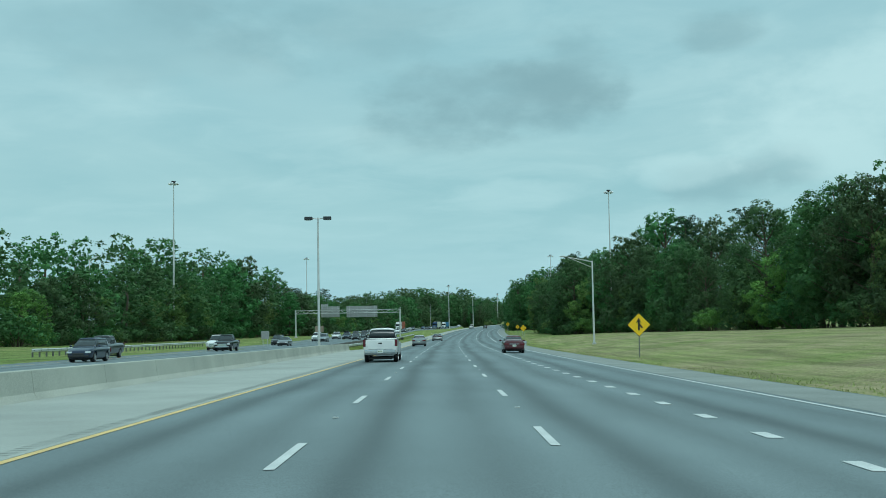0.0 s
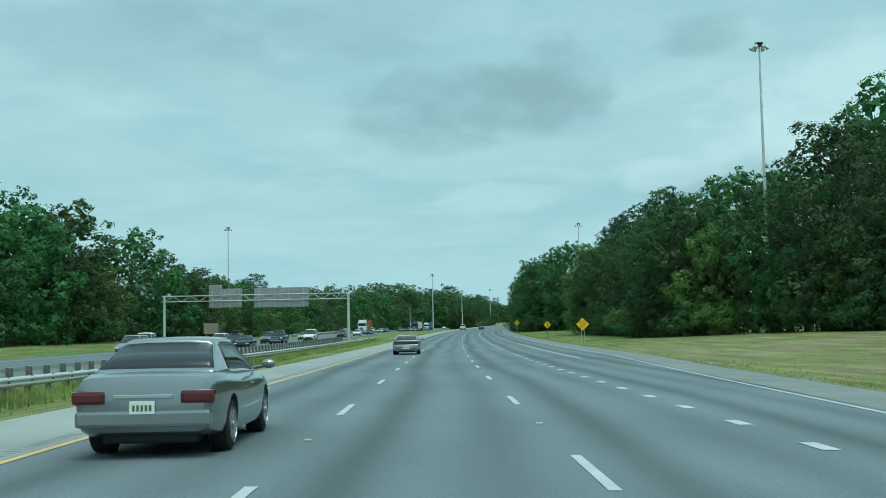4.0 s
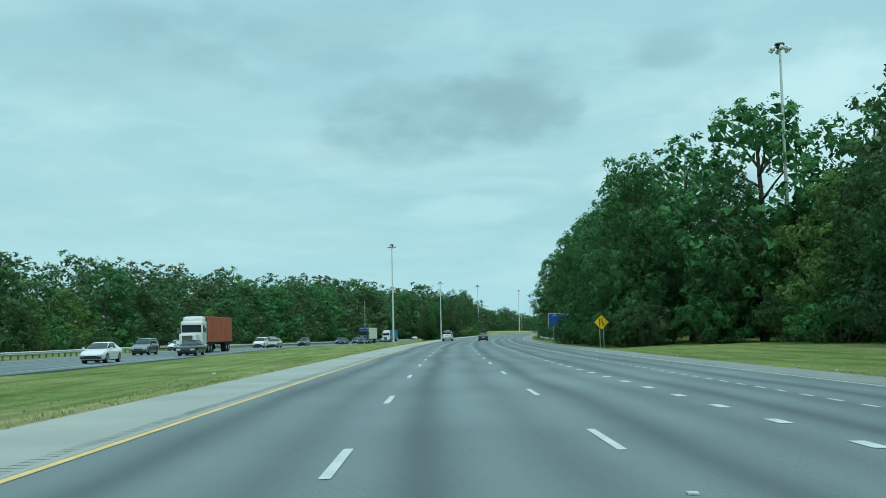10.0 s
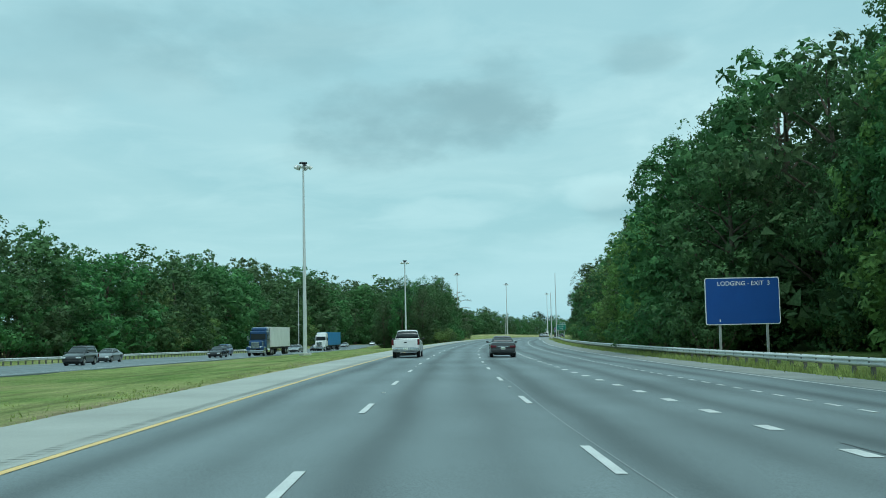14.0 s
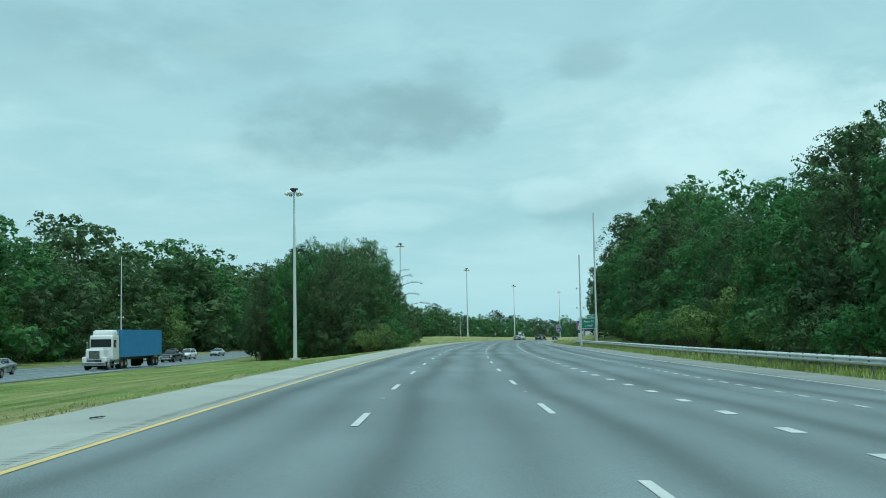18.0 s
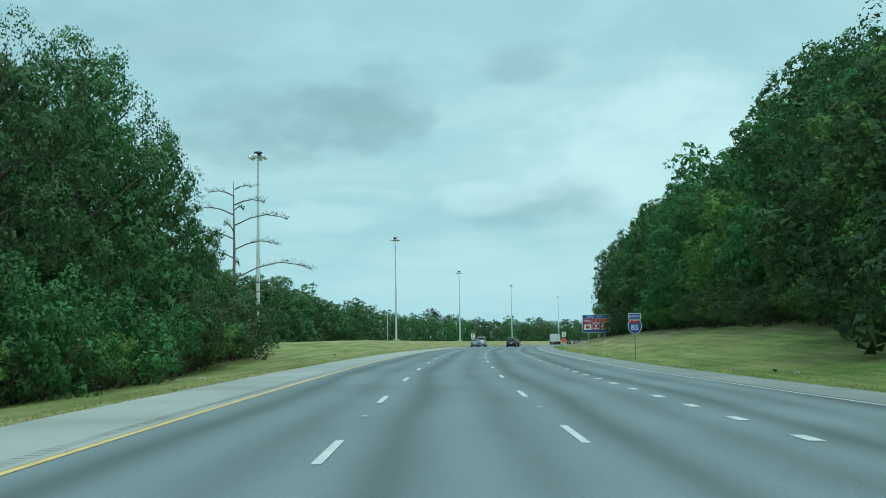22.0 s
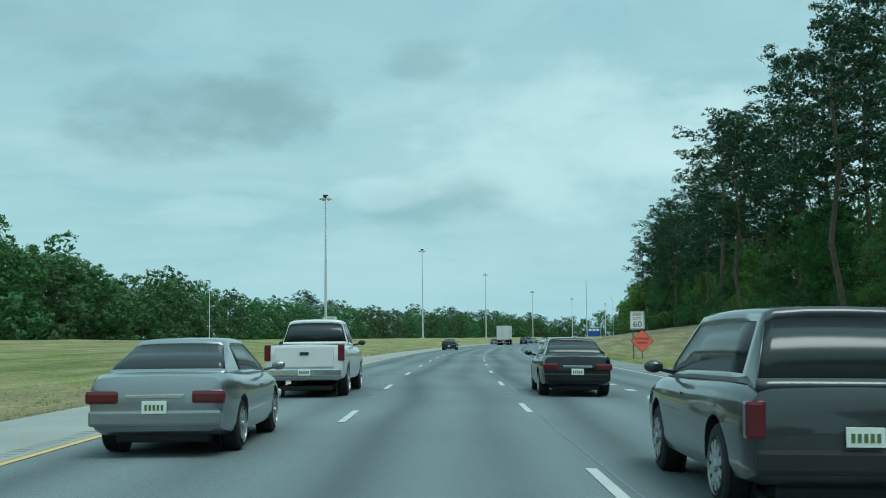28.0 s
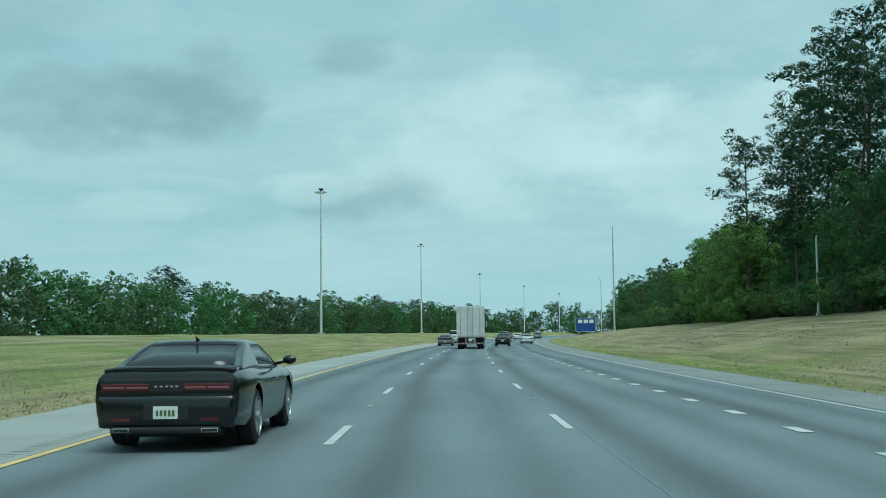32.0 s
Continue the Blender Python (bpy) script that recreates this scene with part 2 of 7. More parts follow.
def asphalt_material():
    """Worn grey asphalt: pale wheel tracks, an oil-dark band down the middle of each lane, fine stone grain and patches."""
    m = bpy.data.materials.new("worn_asphalt")
    m.use_nodes = True
    nt = m.node_tree
    N, L = nt.nodes, nt.links
    b = N["Principled BSDF"]
    b.inputs["Roughness"].default_value, b.inputs["Specular IOR Level"].default_value = 0.8, 0.28
    uv = N.new("ShaderNodeUVMap")
    uv.uv_map = "lane"
    sep = N.new("ShaderNodeSeparateXYZ")
    L.new(uv.outputs[0], sep.inputs[0])
    tc = N.new("ShaderNodeTexCoord")
    # slow waver of the tracks along the road
    wav = N.new("ShaderNodeTexNoise")
    wav.inputs["Scale"].default_value, wav.inputs["Detail"].default_value = 0.035, 2
    L.new(tc.outputs["Object"], wav.inputs["Vector"])
    off = N.new("ShaderNodeMath")
    off.operation, off.inputs[1].default_value = "MULTIPLY_ADD", 0.5
    L.new(wav.outputs["Fac"], off.inputs[0])
    L.new(sep.outputs[0], off.inputs[2])
    fr = N.new("ShaderNodeMath")
    fr.operation = "FRACT"
    L.new(off.outputs[0], fr.inputs[0])
    ramp = N.new("ShaderNodeValToRGB")
    pts = [(0.0, 0.170), (0.12, 0.195), (0.26, 0.225), (0.40, 0.174), (0.5, 0.108), (0.60, 0.174), (0.74, 0.225), (0.88, 0.195), (1.0, 0.170)]
    el = ramp.color_ramp.elements
    el[0].position, el[1].position = pts[0][0], pts[-1][0]
    el[0].color = el[1].color = (pts[0][1] * 0.80, pts[0][1] * 0.98, pts[0][1], 1)
    for p, v in pts[1:-1]:
        e = el.new(p)
        e.color = (v * 0.84, v * 1.03, v * 1.05, 1)
    ramp.color_ramp.interpolation = "B_SPLINE"
    L.new(fr.outputs[0], ramp.inputs[0])
    out = ramp.outputs[0]
    mp = N.new("ShaderNodeMapping")
    mp.inputs["Scale"].default_value = (1, 0.12, 1)
    L.new(uv.outputs[0], mp.inputs[0])
    for vec, scale, detail, lo, hi in ((tc.outputs["Object"], 0.09, 5, 0.86, 1.12), (mp.outputs[0], 3.0, 4, 0.93, 1.07), (tc.outputs["Object"], 55.0, 3, 0.72, 1.28)):
        n = N.new("ShaderNodeTexNoise")
        n.inputs["Scale"].default_value, n.inputs["Detail"].default_value = scale, detail
        L.new(vec, n.inputs["Vector"])
        mr = N.new("ShaderNodeMapRange")
        mr.inputs[1].default_value, mr.inputs[2].default_value = 0.3, 0.7
        mr.inputs[3].default_value, mr.inputs[4].default_value = lo, hi
        L.new(n.outputs["Fac"], mr.inputs[0])
        mx = N.new("ShaderNodeMix")
        mx.data_type, mx.blend_type = "RGBA", "MULTIPLY"
        mx.inputs[0].default_value = 1
        L.new(out, mx.inputs[6])
        L.new(mr.outputs[0], mx.inputs[7])
        out = mx.outputs[2]
    L.new(out, b.inputs["Base Color"])
    n, bp = N.new("ShaderNodeTexNoise"), N.new("ShaderNodeBump")
    n.inputs["Scale"].default_value, n.inputs["Detail"].default_value = 90, 4
    bp.inputs["Strength"].default_value, bp.inputs["Distance"].default_value = 0.5, 0.01
    L.new(tc.outputs["Object"], n.inputs["Vector"])
    L.new(n.outputs["Fac"], bp.inputs["Height"])
    L.new(bp.outputs[0], b.inputs["Normal"])
    return m


def grass_material():
    """Mown roadside grass: green, straw-yellow and bare patches."""
    m = bpy.data.materials.new("roadside_grass")
    m.use_nodes = True
    nt = m.node_tree
    N, L = nt.nodes, nt.links
    b = N["Principled BSDF"]
    b.inputs["Roughness"].default_value, b.inputs["Specular IOR Level"].default_value = 0.95, 0.1
    tc = N.new("ShaderNodeTexCoord")
    uv = N.new("ShaderNodeUVMap")
    uv.uv_map = "dry"
    sep = N.new("ShaderNodeSeparateXYZ")
    L.new(uv.outputs[0], sep.inputs[0])

    def noise_at(scale, detail, rough=0.55):
        n = N.new("ShaderNodeTexNoise")
        n.inputs["Scale"].default_value, n.inputs["Detail"].default_value, n.inputs["Roughness"].default_value = scale, detail, rough
        L.new(tc.outputs["Object"], n.inputs["Vector"])
        return n.outputs["Fac"]

    big = noise_at(0.10, 5)
    mid = noise_at(0.9, 5, 0.65)
    fine = noise_at(9.0, 4, 0.7)
    s1 = N.new("ShaderNodeMath")
    s1.operation = "ADD"
    L.new(big, s1.inputs[0])
    L.new(sep.outputs[0], s1.inputs[1])
    s2 = N.new("ShaderNodeMath")
    s2.operation, s2.inputs[1].default_value = "MULTIPLY_ADD", 0.6
    L.new(mid, s2.inputs[0])
    L.new(s1.outputs[0], s2.inputs[2])
    ramp = N.new("ShaderNodeValToRGB")
    el = ramp.color_ramp.elements
    el[0].position, el[0].color = 0.36, (0.130, 0.205, 0.052, 1)
    el[1].position, el[1].color = 0.64, (0.345, 0.29, 0.165, 1)
    e = el.new(0.49)
    e.color = (0.235, 0.265, 0.095, 1)
    half = N.new("ShaderNodeMath")
    half.operation, half.inputs[1].default_value = "MULTIPLY", 0.5
    L.new(s2.outputs[0], half.inputs[0])
    L.new(half.outputs[0], ramp.inputs[0])
    mr = N.new("ShaderNodeMapRange")
    mr.inputs[1].default_value, mr.inputs[2].default_value = 0.3, 0.7
    mr.inputs[3].default_value, mr.inputs[4].default_value = 0.52, 1.42
    L.new(fine, mr.inputs[0])
    mx = N.new("ShaderNodeMix")
    mx.data_type, mx.blend_type = "RGBA", "MULTIPLY"
    mx.inputs[0].default_value = 1
    L.new(ramp.outputs[0], mx.inputs[6])
    L.new(mr.outputs[0], mx.inputs[7])
    # swaths left by the mower, along the road
    mp = N.new("ShaderNodeMapping")
    mp.inputs["Scale"].default_value = (0.95, 0.06, 1.0)
    lane = N.new("ShaderNodeUVMap")
    lane.uv_map = "along"
    L.new(lane.outputs[0], mp.inputs[0])
    sw = N.new("ShaderNodeTexNoise")
    sw.inputs["Scale"].default_value, sw.inputs["Detail"].default_value, sw.inputs["Roughness"].default_value = 1.0, 7, 0.66
    L.new(mp.outputs[0], sw.inputs["Vector"])
    sm = N.new("ShaderNodeMapRange")
    sm.inputs[1].default_value, sm.inputs[2].default_value = 0.35, 0.65
    sm.inputs[3].default_value, sm.inputs[4].default_value = 0.66, 1.30
    L.new(sw.outputs["Fac"], sm.inputs[0])
    mx2 = N.new("ShaderNodeMix")
    mx2.data_type, mx2.blend_type = "RGBA", "MULTIPLY"
    mx2.inputs[0].default_value = 1
    L.new(mx.outputs[2], mx2.inputs[6])
    L.new(sm.outputs[0], mx2.inputs[7])
    L.new(mx2.outputs[2], b.inputs["Base Color"])
    bp = N.new("ShaderNodeBump")
    bp.inputs["Strength"].default_value, bp.inputs["Distance"].default_value = 0.9, 0.12
    L.new(fine, bp.inputs["Height"])
    L.new(bp.outputs[0], b.inputs["Normal"])
    return m


def leaf_material(name, base, rand=0.8):
    m = bpy.data.materials.new(name)
    m.use_nodes = True
    nt = m.node_tree
    N, L = nt.nodes, nt.links
    b = N["Principled BSDF"]
    b.inputs["Roughness"].default_value, b.inputs["Specular IOR Level"].default_value = 0.65, 0.12
    geo, info, hsv = N.new("ShaderNodeNewGeometry"), N.new("ShaderNodeObjectInfo"), N.new("ShaderNodeHueSaturation")
    tr = N.new("ShaderNodeBsdfTranslucent")
    mix = N.new("ShaderNodeMixShader")
    mix.inputs[0].default_value = 0.27
    ramp = N.new("ShaderNodeValToRGB")
    el = ramp.color_ramp.elements
    el[0].position, el[0].color = 0.0, (base[0] * 0.84, base[1] * 0.86, base[2] * 0.88, 1)
    el[1].position, el[1].color = 1.0, (base[0] * 1.22, base[1] * 1.16, base[2] * 1.06, 1)
    L.new(geo.outputs["Random Per Island"], ramp.inputs[0])
    for sock, mid, k in (("Hue", 0.490, 0.065), ("Value", 1.02, 0.70), ("Saturation", 1.0, 0.3)):
        mr = N.new("ShaderNodeMapRange")
        mr.inputs[3].default_value, mr.inputs[4].default_value = mid - k * rand / 2, mid + k * rand / 2
        L.new(info.outputs["Random"], mr.inputs[0])
        L.new(mr.outputs[0], hsv.inputs[sock])
    # small leaves within each spray: mottled colour and relief
    tc, mot, clump = N.new("ShaderNodeTexCoord"), N.new("ShaderNodeTexNoise"), N.new("ShaderNodeTexNoise")
    mot.inputs["Scale"].default_value, mot.inputs["Detail"].default_value = 7.0, 3
    clump.inputs["Scale"].default_value, clump.inputs["Detail"].default_value = 0.38, 3
    col = ramp.outputs[0]
    for n, lo, hi in ((mot, 0.72, 1.28), (clump, 0.68, 1.34)):
        L.new(tc.outputs["Object"], n.inputs["Vector"])
        mr = N.new("ShaderNodeMapRange")
        mr.inputs[1].default_value, mr.inputs[2].default_value = 0.32, 0.68
        mr.inputs[3].default_value, mr.inputs[4].default_value = lo, hi
        L.new(n.outputs["Fac"], mr.inputs[0])
        mx = N.new("ShaderNodeMix")
        mx.data_type, mx.blend_type = "RGBA", "MULTIPLY"
        mx.inputs[0].default_value = 1
        L.new(col, mx.inputs[6])
        L.new(mr.outputs[0], mx.inputs[7])
        col = mx.outputs[2]
    bp = N.new("ShaderNodeBump")
    bp.inputs["Strength"].default_value, bp.inputs["Distance"].default_value = 0.45, 0.10
    L.new(mot.outputs["Fac"], bp.inputs["Height"])
    L.new(bp.outputs[0], b.inputs["Normal"])
    L.new(col, hsv.inputs["Color"])
    L.new(hsv.outputs[0], b.inputs["Base Color"])
    L.new(hsv.outputs[0], tr.inputs[0])
    L.new(b.outputs[0], mix.inputs[1])
    L.new(tr.outputs[0], mix.inputs[2])
    L.new(mix.outputs[0], N["Material Output"].inputs[0])
    return m


ASPHALT, GRASS = asphalt_material(), grass_material()
CONCRETE = material("weathered_concrete", (0.43, 0.43, 0.37), 0.85, vary=0.22, scale=0.35, fine=22, bump=0.05, bump_scale=40)
SHOULDER = material("pale_shoulder_concrete", (0.345, 0.36, 0.325), 0.9, vary=0.24, scale=0.25, fine=45, bump=0.05, bump_scale=80)
OUTER = material("gritty_outer_shoulder", (0.245, 0.262, 0.240), 0.92, vary=0.22, scale=0.4, fine=18, bump=0.06, bump_scale=60)
WHITE_LINE = material("worn_white_road_paint", (0.55, 0.56, 0.54), 0.6, vary=0.18, scale=1.2, fine=30, bump=0.03)
YELLOW_LINE = material("worn_yellow_road_paint", (0.70, 0.47, 0.18), 0.6, vary=0.18, scale=1.2, fine=30, bump=0.03)
STEEL = material("galvanised_steel", (0.50, 0.51, 0.51), 0.45, 0.6, vary=0.15, scale=0.8, fine=12)
PALE_STEEL = material("pale_weathered_steel", (0.60, 0.61, 0.60), 0.55, 0.25, vary=0.12, scale=0.5, fine=8)
BARK = material("rough_bark", (0.115, 0.090, 0.066), 0.95, vary=0.4, scale=2.0, fine=14, bump=0.12, bump_scale=9)
DEAD_WOOD = material("bare_grey_wood", (0.17, 0.15, 0.125), 0.95, vary=0.3, scale=2.0, fine=14)
LEAF = leaf_material("broad_leaves", (0.068, 0.158, 0.064))
LEAF_LIGHT = leaf_material("young_leaves", (0.125, 0.240, 0.075), 0.5)
NEEDLES = leaf_material("pine_needles", (0.030, 0.072, 0.041), 0.5)

# ======== road line ========
KNOT = 65.0
HEADING = [-0.162, -0.38, -0.673, -1.377, -2.01, -2.32, -3.011, -3.598, -5.074, -6.647, -8.353, -10.18, -11.927, -13.871, -15.693, -17.465, -19.441]
LEVEL = [-1.44, -2.13, -2.73, -3.12, -3.21, -3.12, -2.94, -2.69, -2.41, -2.07, -1.62, -1.13, -0.71, -0.43, -0.26, -0.22, -0.28]
S_LIST = np.arange(-240.0, 3000.0, 1.0)
KN = np.arange(len(HEADING)) * KNOT
TH = np.radians(np.interp(S_LIST, KN, HEADING))
TH[S_LIST > KN[-1]] -= 4.2e-4 * np.minimum(S_LIST[S_LIST > KN[-1]] - KN[-1], 900)
ZS = np.interp(S_LIST, KN, LEVEL)
ZS = np.convolve(np.pad(ZS, 20, mode="edge"), np.ones(41) / 41, mode="valid")
XS, YS = np.zeros_like(S_LIST), np.zeros_like(S_LIST)
XS[1:], YS[1:] = np.cumsum(-np.sin((TH[1:] + TH[:-1]) / 2)), np.cumsum(np.cos((TH[1:] + TH[:-1]) / 2))
XS += -0.341 - np.interp(0, S_LIST, XS)
YS -= np.interp(0, S_LIST, YS)


def rd(s, off, up=0.0):
    """World place of a point s metres along the road, off metres to the right of the lane's middle, up above the carriageway."""
    t = np.interp(s, S_LIST, TH)
    return Vector((np.interp(s, S_LIST, XS) + off * math.cos(t), np.interp(s, S_LIST, YS) + off * math.sin(t), np.interp(s, S_LIST, ZS) + up))


def face(s):
    """Heading of the road at s, degrees."""
    return math.degrees(np.interp(s, S_LIST, TH))


def slope(s):
    return math.degrees(math.atan(np.interp(s + 5, S_LIST, ZS) - np.interp(s - 5, S_LIST, ZS)) / 10)


def edge_r(s):
    """Offset of the right edge line."""
    return np.interp(s, [0, 150, 205, 690, 765, 3000], [8.35, 8.35, 11.6, 11.3, 8.35, 8.35])


def shoulder_l(s):
    """Offset of the shoulder's ragged outer edge: up to the wall's foot, then to the grass."""
    return np.interp(s, [-240, 119, 140, 3000], [-10.02, -10.02, -7.85, -7.85]) + (0.10 * noise.noise((s * 0.35, 0.0, 2.0)) + 0.08 * noise.noise((s * 0.06, 3.0, 2.0)) if s > 122 else 0.0)


def opp(s):
    """Offset of the near edge of the opposite carriageway."""
    return np.interp(s, [-240, 60, 200, 340, 480, 560, 640, 720, 800, 900, 3000], [-11.6, -12.2, -16.5, -20.5, -24, -26, -29, -36, -46, -62, -65])


def opp_z(s):
    return np.interp(s, [0, 480, 620, 740, 900, 3000], [0.0, 0.0, -0.9, -1.8, -1.6, -1.0])


OPP_W = 17.5


def lie(s, off):
    """Height of the ground over the carriageway's level at (s, off)."""
    er = edge_r(s) + 2.6
    n, z = opp(s), opp_z(s)
    hl = np.interp(s, [0, 560, 690, 740, 790, 850, 920, 1400], [-0.15, -0.2, -1.0, -1.2, 0.15, 1.25, 1.55, 1.75])
    hr = np.interp(s, [-240, 0, 120, 230, 280, 480, 700, 760, 800, 900, 1020, 1150, 1400], [1.3, 1.3, 1.2, 0.8, 0.2, 0.0, 0.2, 1.6, 3.0, 3.4, 3.2, 2.6, 2.2])
    if s < 780:
        lo = [n - OPP_W - 300, n - OPP_W - 40, n - OPP_W - 5, n - OPP_W - 0.5, n + 0.5, n * 0.5 - 4.3, -7.95]
        lz = [z + 5, z + 1.2, z + 0.1, z - 0.07, z - 0.07, np.interp(s, [100, 135, 320, 380], [-0.12, -0.42, -0.42, -0.25]) if s < 480 else (z + hl) / 2, -0.03]
    else:
        lo = [n - OPP_W - 300, n - OPP_W - 40, n - OPP_W - 5, n - OPP_W - 0.5, n + 0.5, -34, -25, -14, -7.95]
        lz = [z + 5, z + 1.2, z + 0.1, z - 0.07, z - 0.07, hl * 0.9, hl, hl * 0.42, -0.03]
    ro = [er - 0.05, er + 3, er + 9, er + 19, er + 60, er + 400]
    rz = [-0.02 * er - 0.07, -0.02 * er - 0.1 + hr * 0.08, hr * 0.45 - 0.1, hr, hr + 0.8, hr + 4]
    return float(np.interp(off, lo + ro, lz + rz))


# ======== helpers for building ========
def mesh_of(name, bm, mat, smooth=False):
    me = bpy.data.meshes.new(name)
    if smooth:
        for f in bm.faces:
            f.smooth = True
            if len(f.verts) > 4:
                for e in f.edges:
                    e.smooth = False
    bm.to_mesh(me)
    bm.free()
    for m in mat if isinstance(mat, (list, tuple)) else [mat]:
        me.materials.append(m)
    return me


def part(name, bm, mat, parent=None, label="", smooth=False):
    ob = new(name, mesh_of(name, bm, mat, smooth))
    if parent is not None:
        ob.parent = parent
    if label:
        tagged(ob, label)
    return ob


def raw(name, verts, faces, mat, uvs=None, uv_name="lane", smooth=False):
    me = bpy.data.meshes.new(name)
    me.from_pydata([tuple(v) for v in verts], [], faces)
    me.materials.append(mat)
    if uvs is not None:
        lay = me.uv_layers.new(name=uv_name)
        idx = np.empty(len(me.loops), dtype=np.int32)
        me.loops.foreach_get("vertex_index", idx)
        lay.data.foreach_set("uv", np.asarray(uvs, dtype=np.float32)[idx].ravel())
    if smooth:
        me.polygons.foreach_set("use_smooth", [True] * len(me.polygons))
    return me


def box(bm, cx, cy, cz, sx, sy, sz, bevel=0.0, rot=None):
    m = Matrix.Translation((cx, cy, cz)) @ (rot if rot is not None else Matrix()) @ Matrix.Diagonal((sx, sy, sz, 1))
    r = bmesh.ops.create_cube(bm, size=1, matrix=m)
    if bevel > 0:
        es = list({e for v in r["verts"] for e in v.link_edges})
        bmesh.ops.bevel(bm, geom=es, offset=bevel, segments=2, affect="EDGES", profile=0.6)
    return r


def tube(bm, p0, p1, r0, r1=None, n=10, caps=True):
    p0, p1 = Vector(p0), Vector(p1)
    d = p1 - p0
    m = Matrix.Translation((p0 + p1) / 2) @ d.to_track_quat("Z", "Y").to_matrix().to_4x4()
    bmesh.ops.create_cone(bm, cap_ends=caps, segments=n, radius1=r0, radius2=r0 if r1 is None else r1, depth=d.length, matrix=m)


def thing(name, label, category, m, group="", kind=""):
    ob = new(name)
    ob.empty_display_size = 0.3
    ob.matrix_world = m
    return tagged(ob, label, category, group, kind)


def spot(s, off, turn=0.0, up=None):
    """Pose of a thing standing on the ground, its +y along the road."""
    p = rd(s, off, lie(s, off) if up is None else up)
    return pose(p.x, p.y, p.z, 0, 0, face(s) + turn)


# ======== ground and carriageways ========
def build_ground():
    st = np.concatenate([np.arange(-240, 1500, 8.0), np.arange(1500, 3000, 60.0)])
    offs = np.array([-1500, -700, -400, -250, -150, -110, -95, -85, -80, -76, -70, -64, -58, -52, -47, -43, -40, -37, -34, -31, -28, -26, -24, -22, -20, -18, -16, -14,
                     -12.5, -11, -9.6, -8.7, -8.1, -7.5, 0, 10.9, 11.4, 12.4, 13.4, 14.2, 15.2, 16.5, 18, 20, 22, 24, 27, 30, 33, 37, 42, 50, 60, 80, 120, 200, 400, 800, 1400])
    verts, uvs = [], []
    for s in st:
        dry_r = np.interp(s, [0, 200, 260, 740, 800, 930, 1150, 1500], [0.34, 0.30, 0.12, 0.05, 0.22, 0.44, 0.46, 0.40])
        dry_l = np.interp(s, [0, 700, 800, 950, 1500], [0.07, 0.07, 0.18, 0.30, 0.30])
        for o in offs:
            z = lie(s, o)
            if o < -9 or o > 15:
                z += 0.10 * noise.noise((s * 0.09, o * 0.13, 1.0)) + 0.05 * noise.noise((s * 0.4, o * 0.5, 5.0))
            verts.append(rd(s, o, z))
            lush = np.interp(o - edge_r(s), [2.6, 5.5, 9.0], [0.55, 0.75, 1.12])
            uvs.append((dry_r * (lush if s > 760 else 1.0) if o > 0 else dry_l + float(np.interp(o, [-10.4, -8.7, -8.1], [0.0, 0.16, 0.34])), o / 100))
    k = len(offs)
    faces = [(i * k + j, i * k + j + 1, (i + 1) * k + j + 1, (i + 1) * k + j) for i in range(len(st) - 1) for j in range(k - 1)]
    me = raw("ground", verts, faces, GRASS, uvs, "dry", True)
    along = me.uv_layers.new(name="along")
    place = [(o, s) for s in st for o in offs]
    along.data.foreach_set("uv", [c for f in faces for v in f for c in place[v]])
    ob = new("ground", me)
    tagged(ob, "mown roadside grass, green with straw-yellow dry patches", "grass", kind="structure")


def strip(name, s0, s1, left, right, mat, label, category, up=0.0, step=6.0, cross=True, lane=3.35, cols=5, base=None, depth=0.0):
    """A long sheet along the road between two offsets (numbers or functions of s)."""
    st = np.arange(s0, s1 + 0.01, step)
    verts, uvs = [], []
    for s in st:
        a = left(s) if callable(left) else left
        b = right(s) if callable(right) else right
        z0 = base(s) if base else 0.0
        for j in range(cols + 1):
            o = a + (b - a) * j / cols
            verts.append(rd(s, o, z0 + up - (0.02 * max(0.0, o) if cross else 0.0)))
            uvs.append(((o + 1.65) / lane + 20 if base is None else (o - a) / 3.6, s / lane))
    k = cols + 1
    faces = [(i * k + j, i * k + j + 1, (i + 1) * k + j + 1, (i + 1) * k + j) for i in range(len(st) - 1) for j in range(cols)]
    if depth > 0:
        n = len(verts)
        for i in range(len(st)):
            for j in (0, cols):
                v = verts[i * k + j]
                verts.append(Vector((v.x, v.y, v.z - depth)))
                uvs.append(uvs[i * k + j])
        for i in range(len(st) - 1):
            faces.append((i * k, (i + 1) * k, n + (i + 1) * 2, n + i * 2))
            faces.append((i * k + cols, n + i * 2 + 1, n + (i + 1) * 2 + 1, (i + 1) * k + cols))
    ob = new(name, raw(name, verts, faces, mat, uvs))
    return tagged(ob, label, category, kind="structure")


build_ground()
road = strip("road", -240, 2400, -5.15, lambda s: edge_r(s) + 2.6, ASPHALT, "grey worn asphalt motorway with dark oil bands in its lanes", "road", cols=6, depth=0.25)
shoulder = strip("pavement", -240, 2400, shoulder_l, -5.152, SHOULDER, "pale concrete shoulder beside the yellow edge line", "shoulder", up=0.004, cols=1, depth=0.25, step=2.0)
strip("pavement_outer", -240, 2400, lambda s: edge_r(s) + 0.30 + 0.03 * noise.noise((s * 0.5, 1.0, 0.0)), lambda s: edge_r(s) + 2.45 + 0.16 * noise.noise((s * 0.3, 5.0, 0.0)), OUTER,
      "grey weathered outer shoulder with grit along the grass", "shoulder", up=0.004, cols=2, step=3.0)
